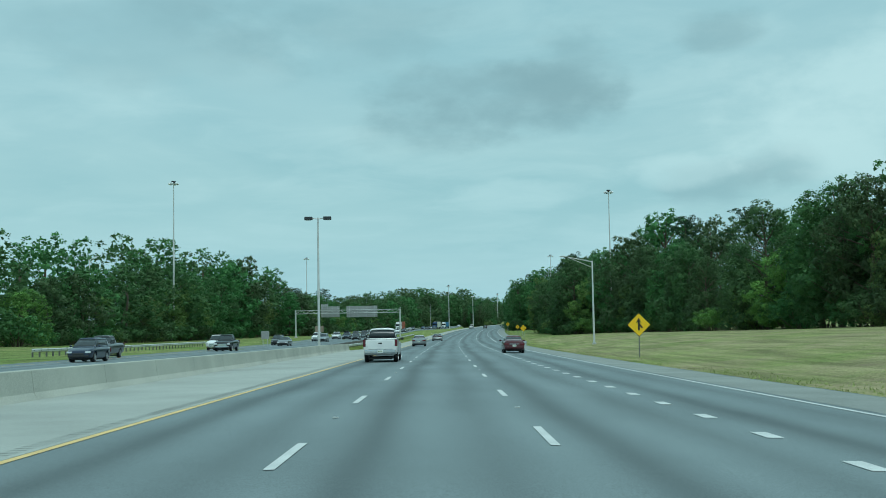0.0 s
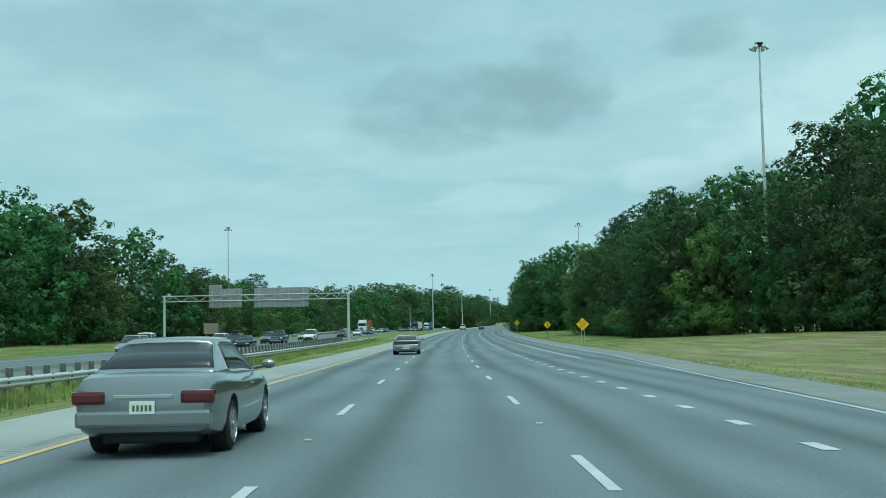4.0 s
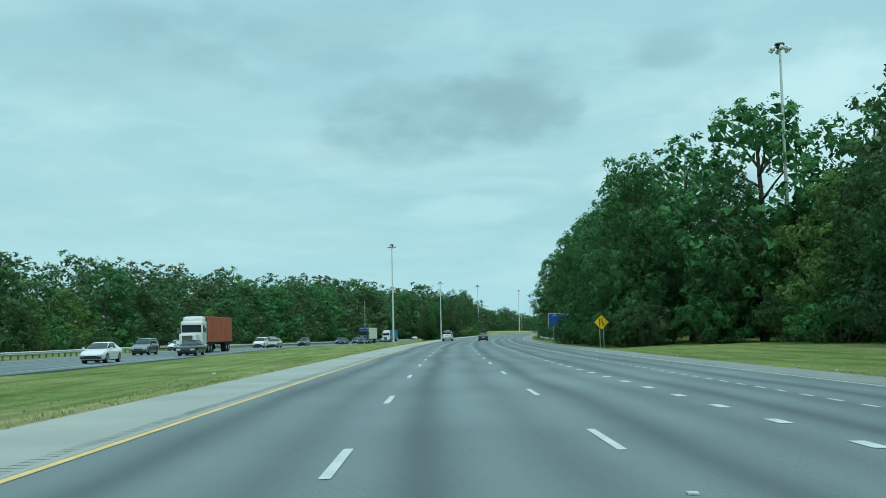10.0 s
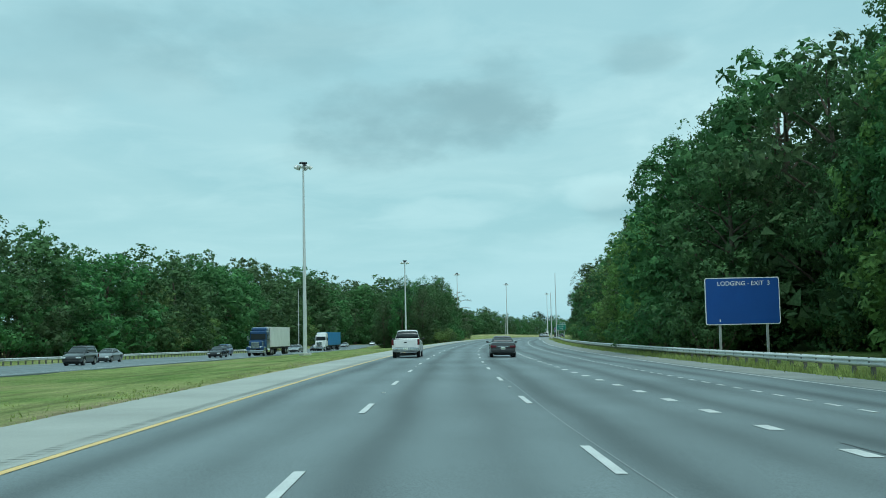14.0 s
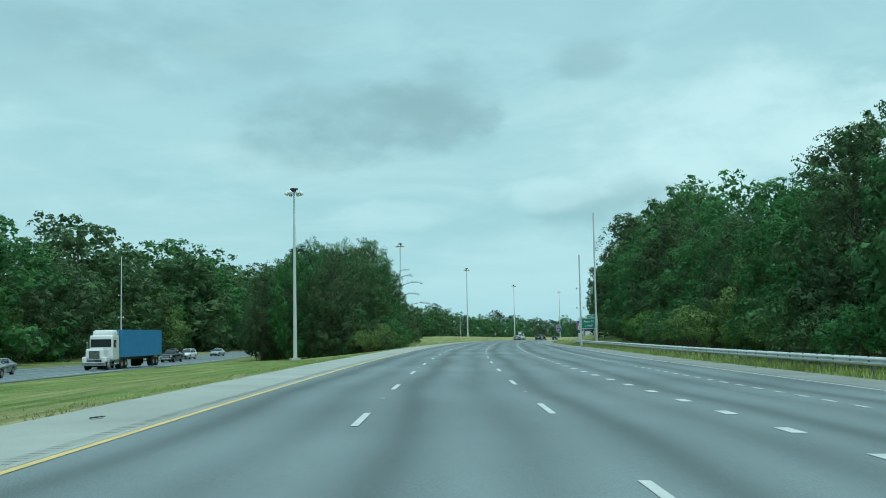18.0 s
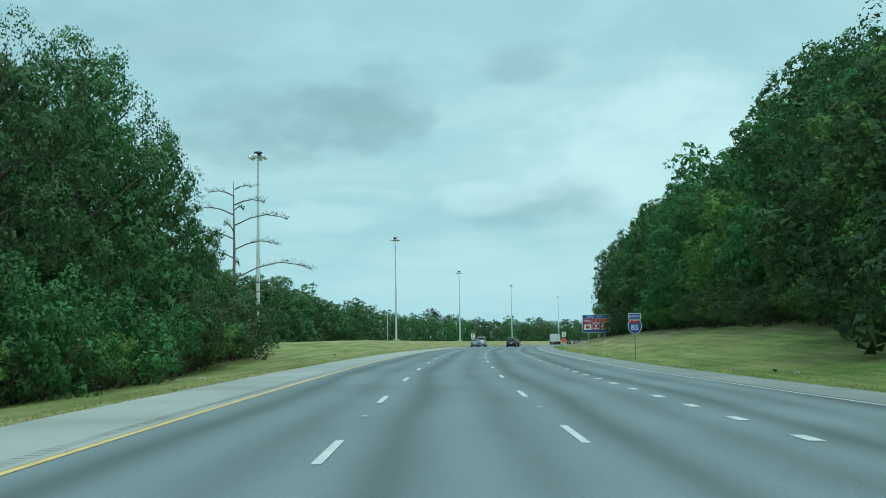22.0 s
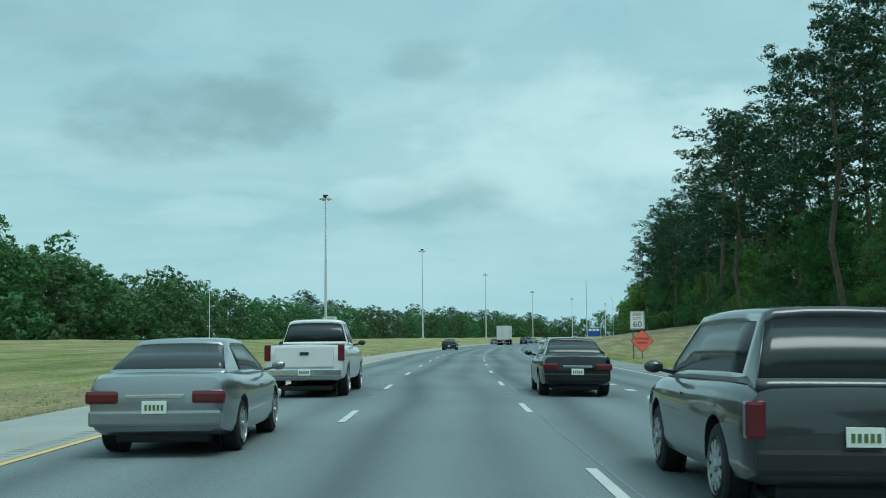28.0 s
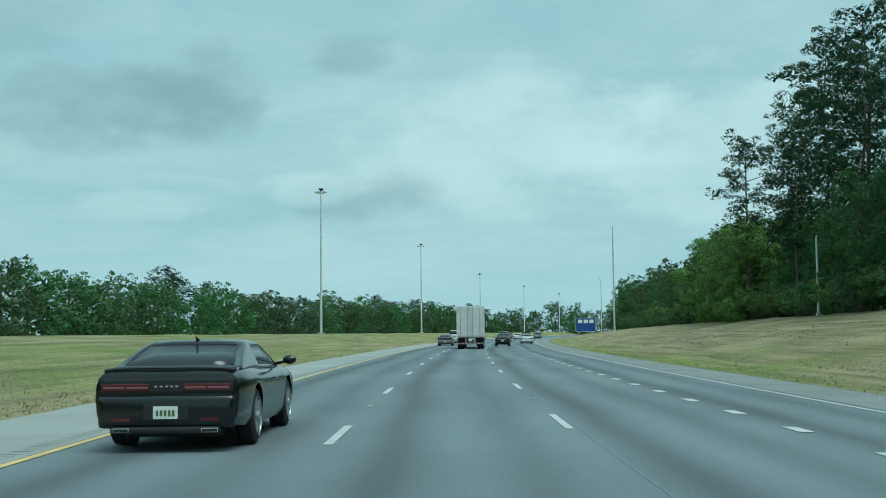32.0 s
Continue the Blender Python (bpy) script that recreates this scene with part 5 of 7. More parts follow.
def diamond(cx, cz, d, r=0.06):
    out = []
    for k in range(4):
        t0 = math.pi / 2 * k
        for i in range(4):
            t = t0 + math.pi / 4 * (i / 3 * 2 - 1)
            out.append((cx + (d - r * 1.41) * math.cos(t0) + r * math.cos(t), cz + (d - r * 1.41) * math.sin(t0) + r * math.sin(t)))
    return out


def bar(cx, cz, w, h):
    return [(cx - w / 2, cz - h / 2), (cx + w / 2, cz - h / 2), (cx + w / 2, cz + h / 2), (cx - w / 2, cz + h / 2)]


def posts(root, xs, top, mat=STEEL, wide=0.07, name="post"):
    for x in xs:
        bm = bmesh.new()
        box(bm, x, 0.05, top / 2 - 0.2, wide, wide * 0.8, top + 0.4, 0.008)
        part(name, bm, mat, root)


def diamond_sign(label, s, off, centre, d, mat, legs=(0,), turn=0.0):
    root = thing("warning_sign", label, "road sign", spot(s, off, turn))
    z = centre - lie(s, off)
    posts(root, legs, z + (0.2 if len(legs) == 1 else 0), POST_WOOD if len(legs) == 1 else STEEL)
    board = plate("sign_board", diamond(0, z, d), BLACK, root)
    plate("face", diamond(0, z, d - 0.035), mat, board, -0.0125, 0.003)
    return root, z


r, z = diamond_sign("yellow diamond merge sign on a timber post in dry grass", 74.7, 13.4, 1.95, 0.80, YELLOW)
board = r.children[-1]
plate("arrow", [(-0.07, z - 0.38), (0.05, z - 0.38), (0.05, z - 0.10), (0.20, z - 0.26), (0.27, z - 0.17), (0.05, z + 0.08), (0.05, z + 0.18), (0.19, z + 0.10), (-0.01, z + 0.46), (-0.21, z + 0.10), (-0.07, z + 0.18)], BLACK, board, -0.016, 0.003)
r, z = diamond_sign("yellow diamond lane-ending sign with black words on two posts", 263.0, 16.2, 1.95, 0.82, YELLOW, (-0.17, 0.17))
for i, t in enumerate(("RIGHT", "LANE", "ENDS")):
    letters(t, 0.27, BLACK, r.children[-1], 0, z + 0.28 - 0.28 * i, -0.019)
r, z = diamond_sign("yellow diamond lane reduction sign on two steel posts", 440.0, 15.3, 2.3, 0.80, YELLOW, (-0.2, 0.2))
for pts in ([(-0.23, z - 0.4), (-0.14, z - 0.4), (-0.14, z + 0.4), (-0.23, z + 0.4)], [(0.13, z - 0.4), (0.22, z - 0.4), (0.22, z - 0.15), (0.09, z + 0.12), (0.09, z + 0.4), (0.0, z + 0.4), (0.0, z + 0.1), (0.13, z - 0.17)]):
    plate("stripe", pts, BLACK, r.children[-1], -0.016, 0.003)
r, z = diamond_sign("orange diamond sign reading mowing ahead on a short post", 978.5, 12.78, 1.1, 0.80, ORANGE)
for i, t in enumerate(("MOWING", "AHEAD")):
    letters(t, 0.25, BLACK, r.children[-1], 0, z + 0.14 - 0.28 * i, -0.019, 0.9)
r, z = diamond_sign("yellow diamond warning sign beside the distant curve", 330, 17.0, 1.9, 0.7, YELLOW, (0,))
plate("arrow", bar(0, z, 0.1, 0.6), BLACK, r.children[-1], -0.016, 0.003)


def speed_limit(s, off, mount, legs, label):
    root = thing("speed_limit_sign", label, "road sign", spot(s, off))
    z = mount - lie(s, off)
    posts(root, legs, z - 0.3, POST_WOOD, 0.09)
    b = plate("sign_board", rounded(0, z, 1.02, 1.26, 0.06), WHITE, root)
    plate("border", rounded(0, z, 0.94, 1.18, 0.05), BLACK, b, -0.0125, 0.002)
    plate("face", rounded(0, z, 0.90, 1.14, 0.045), WHITE, b, -0.0150, 0.002)
    letters("SPEED", 0.25, BLACK, b, 0, z + 0.40, -0.02)
    letters("LIMIT", 0.25, BLACK, b, 0, z + 0.13, -0.02)
    letters("60", 0.58, BLACK, b, 0, z - 0.29, -0.02, 1.15)


speed_limit(981, -9.3, 2.45, (-0.38, 0.38), "white speed limit 60 sign on two posts in the median grass")
speed_limit(980.5, 12.75, 2.55, (-0.3,), "white speed limit 60 sign on a post at the shoulder")


def panel_sign(name, label, s, off, w, h, mount, mat, legs, leg_mat=STEEL, border=WHITE, turn=0.0):
    root = thing(name, label, "road sign", spot(s, off, turn))
    z = mount - lie(s, off)
    posts(root, legs, z, leg_mat, 0.14)
    b = plate("sign_board", rounded(0, z, w, h, 0.12), border, root, 0, 0.03)
    f = plate("face", rounded(0, z, w - 0.10, h - 0.10, 0.10), mat, b, -0.031, 0.004)
    return root, f, z


r, f, z = panel_sign("service_sign", "blank blue lodging exit 3 sign behind the guardrail", 518, 17.1, 4.35, 2.75, 3.15, BLUE, (-1.35, 1.4))
letters("LODGING - EXIT  3", 0.36, WHITE, f, 0.1, z + 1.02, -0.045)
plate("scuff", bar(-1.35, z - 1.12, 0.05, 0.14), WHITE, f, -0.037, 0.002)
r, f, z = panel_sign("exit_sign", "green exit sign with a number tab at the wood's edge", 735, 15.0, 2.5, 1.45, 2.65, GREEN, (-0.7, 0.8))
letters("Ann St", 0.46, WHITE, f, 0, z + 0.25, -0.045, 1.1)
letters("1 MILE", 0.33, WHITE, f, 0, z - 0.33, -0.045, 1.1)
b = plate("exit_tab", rounded(0.48, z + 0.95, 1.5, 0.46, 0.05), WHITE, r, 0, 0.03)
g2 = plate("face", rounded(0.48, z + 0.95, 1.43, 0.39, 0.04), GREEN, b, -0.031, 0.004)
letters("EXIT  3", 0.28, WHITE, g2, 0.48, z + 0.95, -0.045, 1.1)

# interstate route marker
r = thing("route_marker", "blue interstate shield with a south plaque on a slim post", "road sign", spot(787.2, 12.1))
z = 2.0 - lie(787.2, 12.1)
posts(r, (0,), z + 0.9, POST_WOOD, 0.06)
b = plate("plaque", rounded(0, z + 0.72, 0.86, 0.42, 0.04), WHITE, r)
f = plate("face", rounded(0, z + 0.72, 0.80, 0.36, 0.04), BLUE, b, -0.0125, 0.003)
letters("SOUTH", 0.24, WHITE, f, 0, z + 0.72, -0.019)


def shield(k):
    half = [(0.0, 0.46), (0.14, 0.43), (0.28, 0.50), (0.42, 0.36), (0.48, 0.08), (0.44, -0.16), (0.30, -0.36), (0.0, -0.54)]
    return [(x * k, z + q * k) for x, q in half] + [(-x * k, z + q * k) for x, q in half[-2:0:-1]]


b = plate("shield", shield(1.0), WHITE, r)
f = plate("face", shield(0.93), BLUE, b, -0.0125, 0.003)
plate("crown", [(-0.36, z + 0.26), (0.36, z + 0.26), (0.30, z + 0.40), (0.24, z + 0.44), (0, z + 0.41), (-0.24, z + 0.44), (-0.30, z + 0.40)], RED, b, -0.0160, 0.003)
letters("85", 0.52, WHITE, f, 0, z - 0.06, -0.02, 1.05)

# food sign with six logo panels
r, f, z = panel_sign("service_sign", "blue food exit 3 sign with six logo panels in grass", 889.4, 17.55, 4.3, 2.8, 3.6, BLUE, (-1.2, 1.35))
letters("FOOD", 0.40, WHITE, f, -0.85, z + 1.08, -0.045)
letters("EXIT  3", 0.40, WHITE, f, 0.85, z + 1.08, -0.045)
plate("dash", bar(-0.12, z + 1.08, 0.14, 0.05), WHITE, f, -0.037, 0.003)
for i in range(6):
    cx, cz = -1.33 + 1.33 * (i % 3), z + (0.38 if i < 3 else -0.56)
    p = plate("logo_panel", bar(cx, cz, 1.18, 0.86), WHITE, f, -0.037, 0.006)
    base = RED if i != 3 else WHITE
    q = plate("logo_face", bar(cx, cz, 1.12, 0.80), base, p, -0.0435, 0.003)
    if i == 0:
        for k in range(6):
            plate("mark", bar(cx - 0.40 + 0.16 * k, cz + (0.06 if k % 2 else 0.0), 0.10, 0.26 if k % 3 else 0.36), WHITE, p, -0.047, 0.002)
    elif i == 1:
        plate("mark", [(cx + (0.26 if j % 2 == 0 else 0.11) * math.sin(j * math.pi / 5), cz + 0.13 + (0.26 if j % 2 == 0 else 0.11) * math.cos(j * math.pi / 5)) for j in range(10)], GOLD, p, -0.047, 0.002)
        plate("mark", bar(cx, cz - 0.27, 0.85, 0.12), WHITE, p, -0.047, 0.002)
    elif i == 2:
        for sx in (-0.17, 0.17):
            pts = [(cx + sx + 0.20 * math.cos(t), cz - 0.24 + 0.55 * math.sin(t)) for t in np.linspace(0, math.pi, 9)]
            pts += [(cx + sx + 0.12 * math.cos(t), cz - 0.24 + 0.46 * math.sin(t)) for t in np.linspace(math.pi, 0, 9)]
            plate("mark", pts, GOLD, p, -0.047, 0.002)
        plate("mark", bar(cx, cz - 0.16, 0.9, 0.05), WHITE, p, -0.049, 0.002)
    elif i == 3:
        plate("mark", [(cx + 0.33 * math.cos(t), cz + 0.34 * math.sin(t)) for t in np.linspace(0, 6.02, 16)], GOLD, p, -0.047, 0.002)
        plate("mark", bar(cx, cz, 0.6, 0.26), RED, p, -0.050, 0.002)
    else:
        plate("mark", bar(cx, cz - 0.2, 0.8, 0.16), WHITE, p, -0.047, 0.002)
        plate("mark", [(cx - (0.28 if i == 5 else 0) + 0.17 * math.cos(t), cz + 0.16 + 0.17 * math.sin(t)) for t in np.linspace(0, 5.8, 12)], WHITE, p, -0.047, 0.002)
r, f, z = panel_sign("service_sign", "blue service sign with logo panels far along the road", 1275, 19.0, 4.4, 3.0, 3.1, BLUE, (-1.3, 1.3))
for i in range(3):
    plate("logo_panel", bar(-1.25 + 1.25 * i, z + 0.75, 0.95, 0.75), WHITE, f, -0.037, 0.006)
# backs of signs that face the other carriageway
for s, off, w, h, mount, mat in ((170, -27.8, 1.2, 1.2, 1.8, SIGN_BACK), (310, -39.0, 2.4, 1.75, 2.4, BROWN)):
    r = thing("sign", "bare metal back of a small sign on two posts" if mat is SIGN_BACK else "weathered brown sign panel on two posts", "road sign", spot(s, off))
    z = mount - lie(s, off)
    posts(r, (-w * 0.3, w * 0.3), z, STEEL, 0.08)
    plate("sign_board", bar(0, z, w, h), mat, r, 0, 0.03)


# ======== sign gantry over the oncoming carriageway ========
def gantry(s, x0, x1, deck, boards, both=True):
    """One or two steel posts, a lattice beam and the bare backs of the signs."""
    root = thing("sign_gantry", "steel lattice gantry with bare sign backs over the oncoming carriageway", "gantry", spot(s, x1))
    base = lie(s, x1)
    w = x0 - x1
    top = deck - base

    for name, x in (("post", w), ("post", 0.0))[:2 if both else 1]:
        bm = bmesh.new()
        g = lie(s, x1 + x) - base
        tube(bm, (x, 0, g - 0.3), (x, 0, top + 0.95), 0.21, 0.19, 12)
        box(bm, x, 0, g + 0.1, 0.8, 0.8, 0.3, 0.03)
        part(name, bm, PALE_STEEL, root, smooth=False)
    for y in (-0.45, 0.45):
        for z in (top, top + 0.85):
            bm = bmesh.new()
            tube(bm, (w - 0.3, y, z), (0.3, y, z), 0.055, 0.055, 8)
            part("chord", bm, PALE_STEEL, root)
        n = int(abs(w) / 1.3)
        for i in range(n):
            bm = bmesh.new()
            a, b = w * i / n, w * (i + 1) / n
            tube(bm, (a, y, top if i % 2 else top + 0.85), (b, y, top + 0.85 if i % 2 else top), 0.022, 0.022, 6, False)
            part("brace", bm, PALE_STEEL, root)
    bm = bmesh.new()
    w = 0 if both else w
    tube(bm, (w, 0, top + 0.9), (w, 0, top + 1.5), 0.05, 0.03, 6)
    box(bm, w + 0.12, 0, top + 1.25, 0.2, 0.2, 0.25, 0.03)
    part("bracket", bm, STEEL, root)
    for a, b, z0, z1 in boards:
        bm = bmesh.new()
        box(bm, (a + b) / 2 - x1, 0.62, (z0 + z1) / 2 - base, b - a, 0.05, z1 - z0, 0.01)
        bd = part("sign_back", bm, SIGN_BACK, root, "bare aluminium back of a large sign")
        for k in range(4):
            bm = bmesh.new()
            x = a + (b - a) * (0.1 + 0.27 * k) - x1
            box(bm, x, 0.54, (z0 + z1) / 2 - base, 0.10, 0.08, z1 - z0 + 0.1)
            part("stiffener", bm, STEEL, bd)
        for k in range(3):
            bm = bmesh.new()
            box(bm, (a + b) / 2 - x1, 0.575, z0 + (z1 - z0) * (0.2 + 0.3 * k) - base, b - a, 0.03, 0.06)
            part("rail", bm, STEEL, bd)


gantry(300.4, -44.0, -15.6, 6.6, [(-37.2, -32.1, 5.6, 8.5), (-30.2, -21.8, 5.5, 8.5), (-37.2, -35.2, 8.52, 9.1)])
gantry(942, -61.2, -51.5, 4.5, [(-56.2, -51.5, 4.35, 6.25), (-56.2, -54.1, 6.27, 6.8)], False)

# ======== bare tree in the median ========
def dead_tree(height):
    rng = random.Random(44)
    root = thing("tree", "tall leafless grey tree with drooping side boughs in the median", "tree", Matrix())
    bm = bmesh.new()
    tube(bm, (0, 0, -0.3), (0.1, 0, height * 0.6), 0.20, 0.11, 9)
    tube(bm, (0.1, 0, height * 0.6), (0.0, 0, height), 0.11, 0.02, 8)
    part("trunk", bm, DEAD_WOOD, root, smooth=True)
    lv, lf = [], []
    for z, l, a in ((0.30, 5.6, 8), (0.36, 4.4, 20), (0.43, 6.8, -6), (0.55, 3.2, 165), (0.60, 3.8, 10), (0.66, 3.6, 190), (0.74, 4.6, 4), (0.80, 4.0, 172), (0.86, 2.6, 25), (0.91, 2.2, 200), (0.95, 1.6, 0), (0.50, 3.0, 95), (0.7, 2.8, 265), (0.83, 2.2, 80)):
        bm = bmesh.new()
        d = Vector((math.cos(radians(a)), math.sin(radians(a)), 0))
        pts = [Vector((0.1, 0, z * height)) + d * l * f + Vector((0, 0, l * (0.24 * math.sin(f * 2.4) - 0.06 * f))) for f in (0, 0.3, 0.6, 0.85, 1.0)]
        for i in range(4):
            tube(bm, pts[i], pts[i + 1], 0.062 * (1 - i * 0.21), 0.062 * (1 - (i + 1) * 0.21) + 0.006, 6, False)
        for _ in range(int(l * 9)):
            f = rng.uniform(0.35, 1.0)
            k = min(3, int(f * 4))
            p = pts[k].lerp(pts[k + 1], rng.random())
            q = p + Vector((rng.uniform(-0.3, 0.9) * d.x, rng.uniform(-0.5, 0.5), rng.uniform(-0.15, 0.6))) * rng.uniform(0.4, 1.0)
            tube(bm, p, q, 0.013, 0.008, 4, False)
            for _ in range(3):
                leaf_spray(rng, p.lerp(q, rng.uniform(0.4, 1.1)), Vector((0, 0, 1)), 0.09, lv, lf, 2)
        part("bough", bm, DEAD_WOOD, root)
    new("twig_leaves", raw("twig_leaves", lv, lf, LEAF)).parent = root
    return root


dead_tree(15.0).matrix_world = spot(805, -19.8)

# striped marker on the rail's end
r = thing("hazard_marker", "small yellow and black striped marker on the guardrail's end", "road sign", spot(479.0, edge_r(479) + 3.2))
b = plate("marker_board", bar(0, 0.62, 0.42, 0.62), YELLOW, r, 0, 0.02)
for k in range(3):
    x0 = -0.21 + 0.14 * k
    plate("stripe", [(x0, 0.34), (x0 + 0.07, 0.34), (x0 + 0.14, 0.90), (x0 + 0.07, 0.90)], BLACK, b, -0.016, 0.003)
posts(r, (0,), 0.5, STEEL, 0.06)

# litter along the verges
SCRAP_PALE = material("pale_paper_scrap", (0.66, 0.68, 0.66), 0.8, vary=0.15, scale=6)
SCRAP_DARK = material("shredded_tyre_rubber", (0.02, 0.02, 0.02), 0.9, vary=0.3, scale=9)
LIT = random.Random(5)
for i in range(34):
    s = LIT.uniform(60, 1060) if i % 2 else LIT.uniform(730, 1050)
    left = LIT.random() < 0.4
    o = -8.3 - LIT.uniform(0, 4.5) if left else edge_r(s) + 2.2 + LIT.uniform(0, 3.5)
    dark = LIT.random() < 0.35
    r = thing("litter", "black shred of tyre rubber lying on the verge" if dark else "pale crumpled scrap of litter lying in the grass", "litter", spot(s, o, LIT.uniform(0, 180)), "litter on the verges")
    bm = bmesh.new()
    n, wide = 5, LIT.uniform(0.10, 0.2)
    grid = [[bm.verts.new(((a / (n - 1) - 0.5) * wide * (2.4 if dark else 1.4), (c / 2 - 0.5) * wide, 0.03 + 0.07 * LIT.random() + 0.05 * math.sin(a * 1.7))) for c in range(3)] for a in range(n)]
    for a in range(n - 1):
        for c in range(2):
            bm.faces.new((grid[a][c], grid[a + 1][c], grid[a + 1][c + 1], grid[a][c + 1]))
    bmesh.ops.solidify(bm, geom=bm.faces[:], thickness=0.012)
    part("scrap", bm, SCRAP_DARK if dark else SCRAP_PALE, r)

# flattened shreds of tyre on the shoulder
for s, o, l in ((602.3, -6.63, 0.42), (412.5, -5.65, 0.30)):
    r = thing("litter", "flat black shred of tyre on the pale shoulder", "litter", spot(s, o, 70, 0.006), "litter on the verges")
    bm = bmesh.new()
    n = 9
    top = [bm.verts.new((l * (k / (n - 1) - 0.5), 0.10 * l * side * (1.2 - abs(k / (n - 1) - 0.5)), 0.015 + 0.03 * math.sin(k * 1.1) ** 2)) for side in (-1, 1) for k in range(n)]
    for k in range(n - 1):
        bm.faces.new((top[k], top[k + 1], top[n + k + 1], top[n + k]))
    bmesh.ops.solidify(bm, geom=bm.faces[:], thickness=0.015)
    part("scrap", bm, SCRAP_DARK, r)

# ======== vehicles ========
GLASS = material("tinted_car_glass", (0.02, 0.026, 0.028), 0.2, vary=0.0, spec=0.6)
TYRE = material("tyre_rubber", (0.014, 0.014, 0.014), 0.85, vary=0.2)
RIM = material("alloy_rim", (0.45, 0.46, 0.47), 0.3, 0.8, vary=0.1)
RIM_DARK = material("dark_rim", (0.10, 0.10, 0.10), 0.4, 0.6, vary=0.1)
TRIM = material("black_plastic_trim", (0.018, 0.019, 0.02), 0.55, vary=0.2)
CHROME = material("chrome", (0.65, 0.66, 0.67), 0.15, 1.0, vary=0.05)
TAIL = material("tail_lamp_red", (0.11, 0.005, 0.010), 0.2, vary=0.1, coat=0.5)
HEAD = material("head_lamp_glass", (0.62, 0.66, 0.66), 0.12, vary=0.05, coat=0.6)
PLATE = material("pale_plate", (0.80, 0.84, 0.78), 0.4, vary=0.08)
PLATE_INK = material("plate_ink", (0.10, 0.16, 0.05), 0.6, vary=0.1)
PALE_LENS = material("pale_red_lens", (0.26, 0.10, 0.115), 0.25, vary=0.1)
PAINTS = {}


def paint(name, col, metal=0.35):
    if name not in PAINTS:
        PAINTS[name] = material("car_paint_" + name, col, 0.2 if name == "black" else 0.3, metal, vary=0.06, scale=1.5, fine=30, coat=0.3 if name == "black" else 0.8)
    return PAINTS[name]


# y along the length (-0.5 tail, 0.5 nose), half width, height of the deck, height of the sill
SHAPES = {
    "coupe": dict(L=5.0, W=1.93, H=1.365, wheel=0.365, axle=(-0.285, 0.305), deck=[(-0.5, 0.88, 0.93, 0.36), (-0.493, 0.93, 0.985, 0.30), (-0.455, 0.965, 1.0, 0.26), (-0.40, 0.985, 1.01, 0.24), (-0.28, 1.0, 1.02, 0.20),
             (-0.15, 0.985, 0.99, 0.18), (0.05, 0.965, 0.97, 0.18), (0.20, 0.965, 0.97, 0.18), (0.31, 0.975, 0.95, 0.2), (0.42, 0.96, 0.89, 0.22), (0.475, 0.92, 0.80, 0.26), (0.5, 0.84, 0.66, 0.36)],
             cab=(-0.40, -0.175, 0.03, 0.20), base=0.87, roof=0.68, glass=(-0.13, 0.15)),
    "sedan": dict(L=4.8, W=1.82, H=1.45, wheel=0.325, axle=(-0.285, 0.295), deck=[(-0.5, 0.80, 0.80, 0.42), (-0.485, 0.91, 0.98, 0.32), (-0.44, 0.96, 1.02, 0.26), (-0.36, 0.985, 1.02, 0.22), (-0.28, 1.0, 1.0, 0.2), (-0.1, 1.0, 0.96, 0.18),
             (0.12, 1.0, 0.95, 0.18), (0.24, 0.99, 0.95, 0.19), (0.34, 0.97, 0.88, 0.2), (0.44, 0.92, 0.78, 0.23), (0.485, 0.82, 0.66, 0.28), (0.5, 0.70, 0.54, 0.36)],
             cab=(-0.385, -0.21, 0.04, 0.25), base=0.84, roof=0.62),
    "suv": dict(L=4.7, W=1.86, H=1.72, wheel=0.36, axle=(-0.285, 0.295), deck=[(-0.5, 0.86, 0.88, 0.42), (-0.485, 0.94, 1.06, 0.34), (-0.44, 0.98, 1.10, 0.28), (-0.28, 1.0, 1.10, 0.24), (0.0, 1.0, 1.07, 0.24), (0.22, 0.99, 1.06, 0.24),
             (0.32, 0.98, 1.03, 0.25), (0.43, 0.94, 0.95, 0.27), (0.485, 0.86, 0.82, 0.32), (0.5, 0.74, 0.66, 0.40)], cab=(-0.485, -0.41, 0.05, 0.25), base=0.88, roof=0.68),
    "pickup": dict(L=5.8, W=2.0, H=1.93, wheel=0.40, axle=(-0.285, 0.31), deck=[(-0.5, 0.93, 1.16, 0.58), (-0.495, 0.95, 1.27, 0.50), (-0.47, 0.97, 1.29, 0.42), (-0.28, 0.98, 1.29, 0.40), (-0.12, 0.985, 1.28, 0.36), (0.05, 1.0, 1.24, 0.34),
             (0.20, 1.0, 1.22, 0.34), (0.34, 0.99, 1.18, 0.36), (0.46, 0.96, 1.10, 0.40), (0.49, 0.92, 1.0, 0.44), (0.5, 0.86, 0.86, 0.5)], cab=(-0.145, -0.115, 0.07, 0.19), base=0.86, roof=0.68),
    "van": dict(L=4.9, W=1.95, H=1.95, wheel=0.34, axle=(-0.29, 0.31), deck=[(-0.5, 0.90, 1.0, 0.42), (-0.49, 0.96, 1.12, 0.36), (-0.44, 0.99, 1.15, 0.28), (0.0, 1.0, 1.15, 0.24), (0.26, 1.0, 1.12, 0.24), (0.38, 0.97, 1.04, 0.26), (0.47, 0.90, 0.90, 0.30),
             (0.5, 0.76, 0.72, 0.38)], cab=(-0.49, -0.47, 0.13, 0.33), base=0.92, roof=0.76),
}


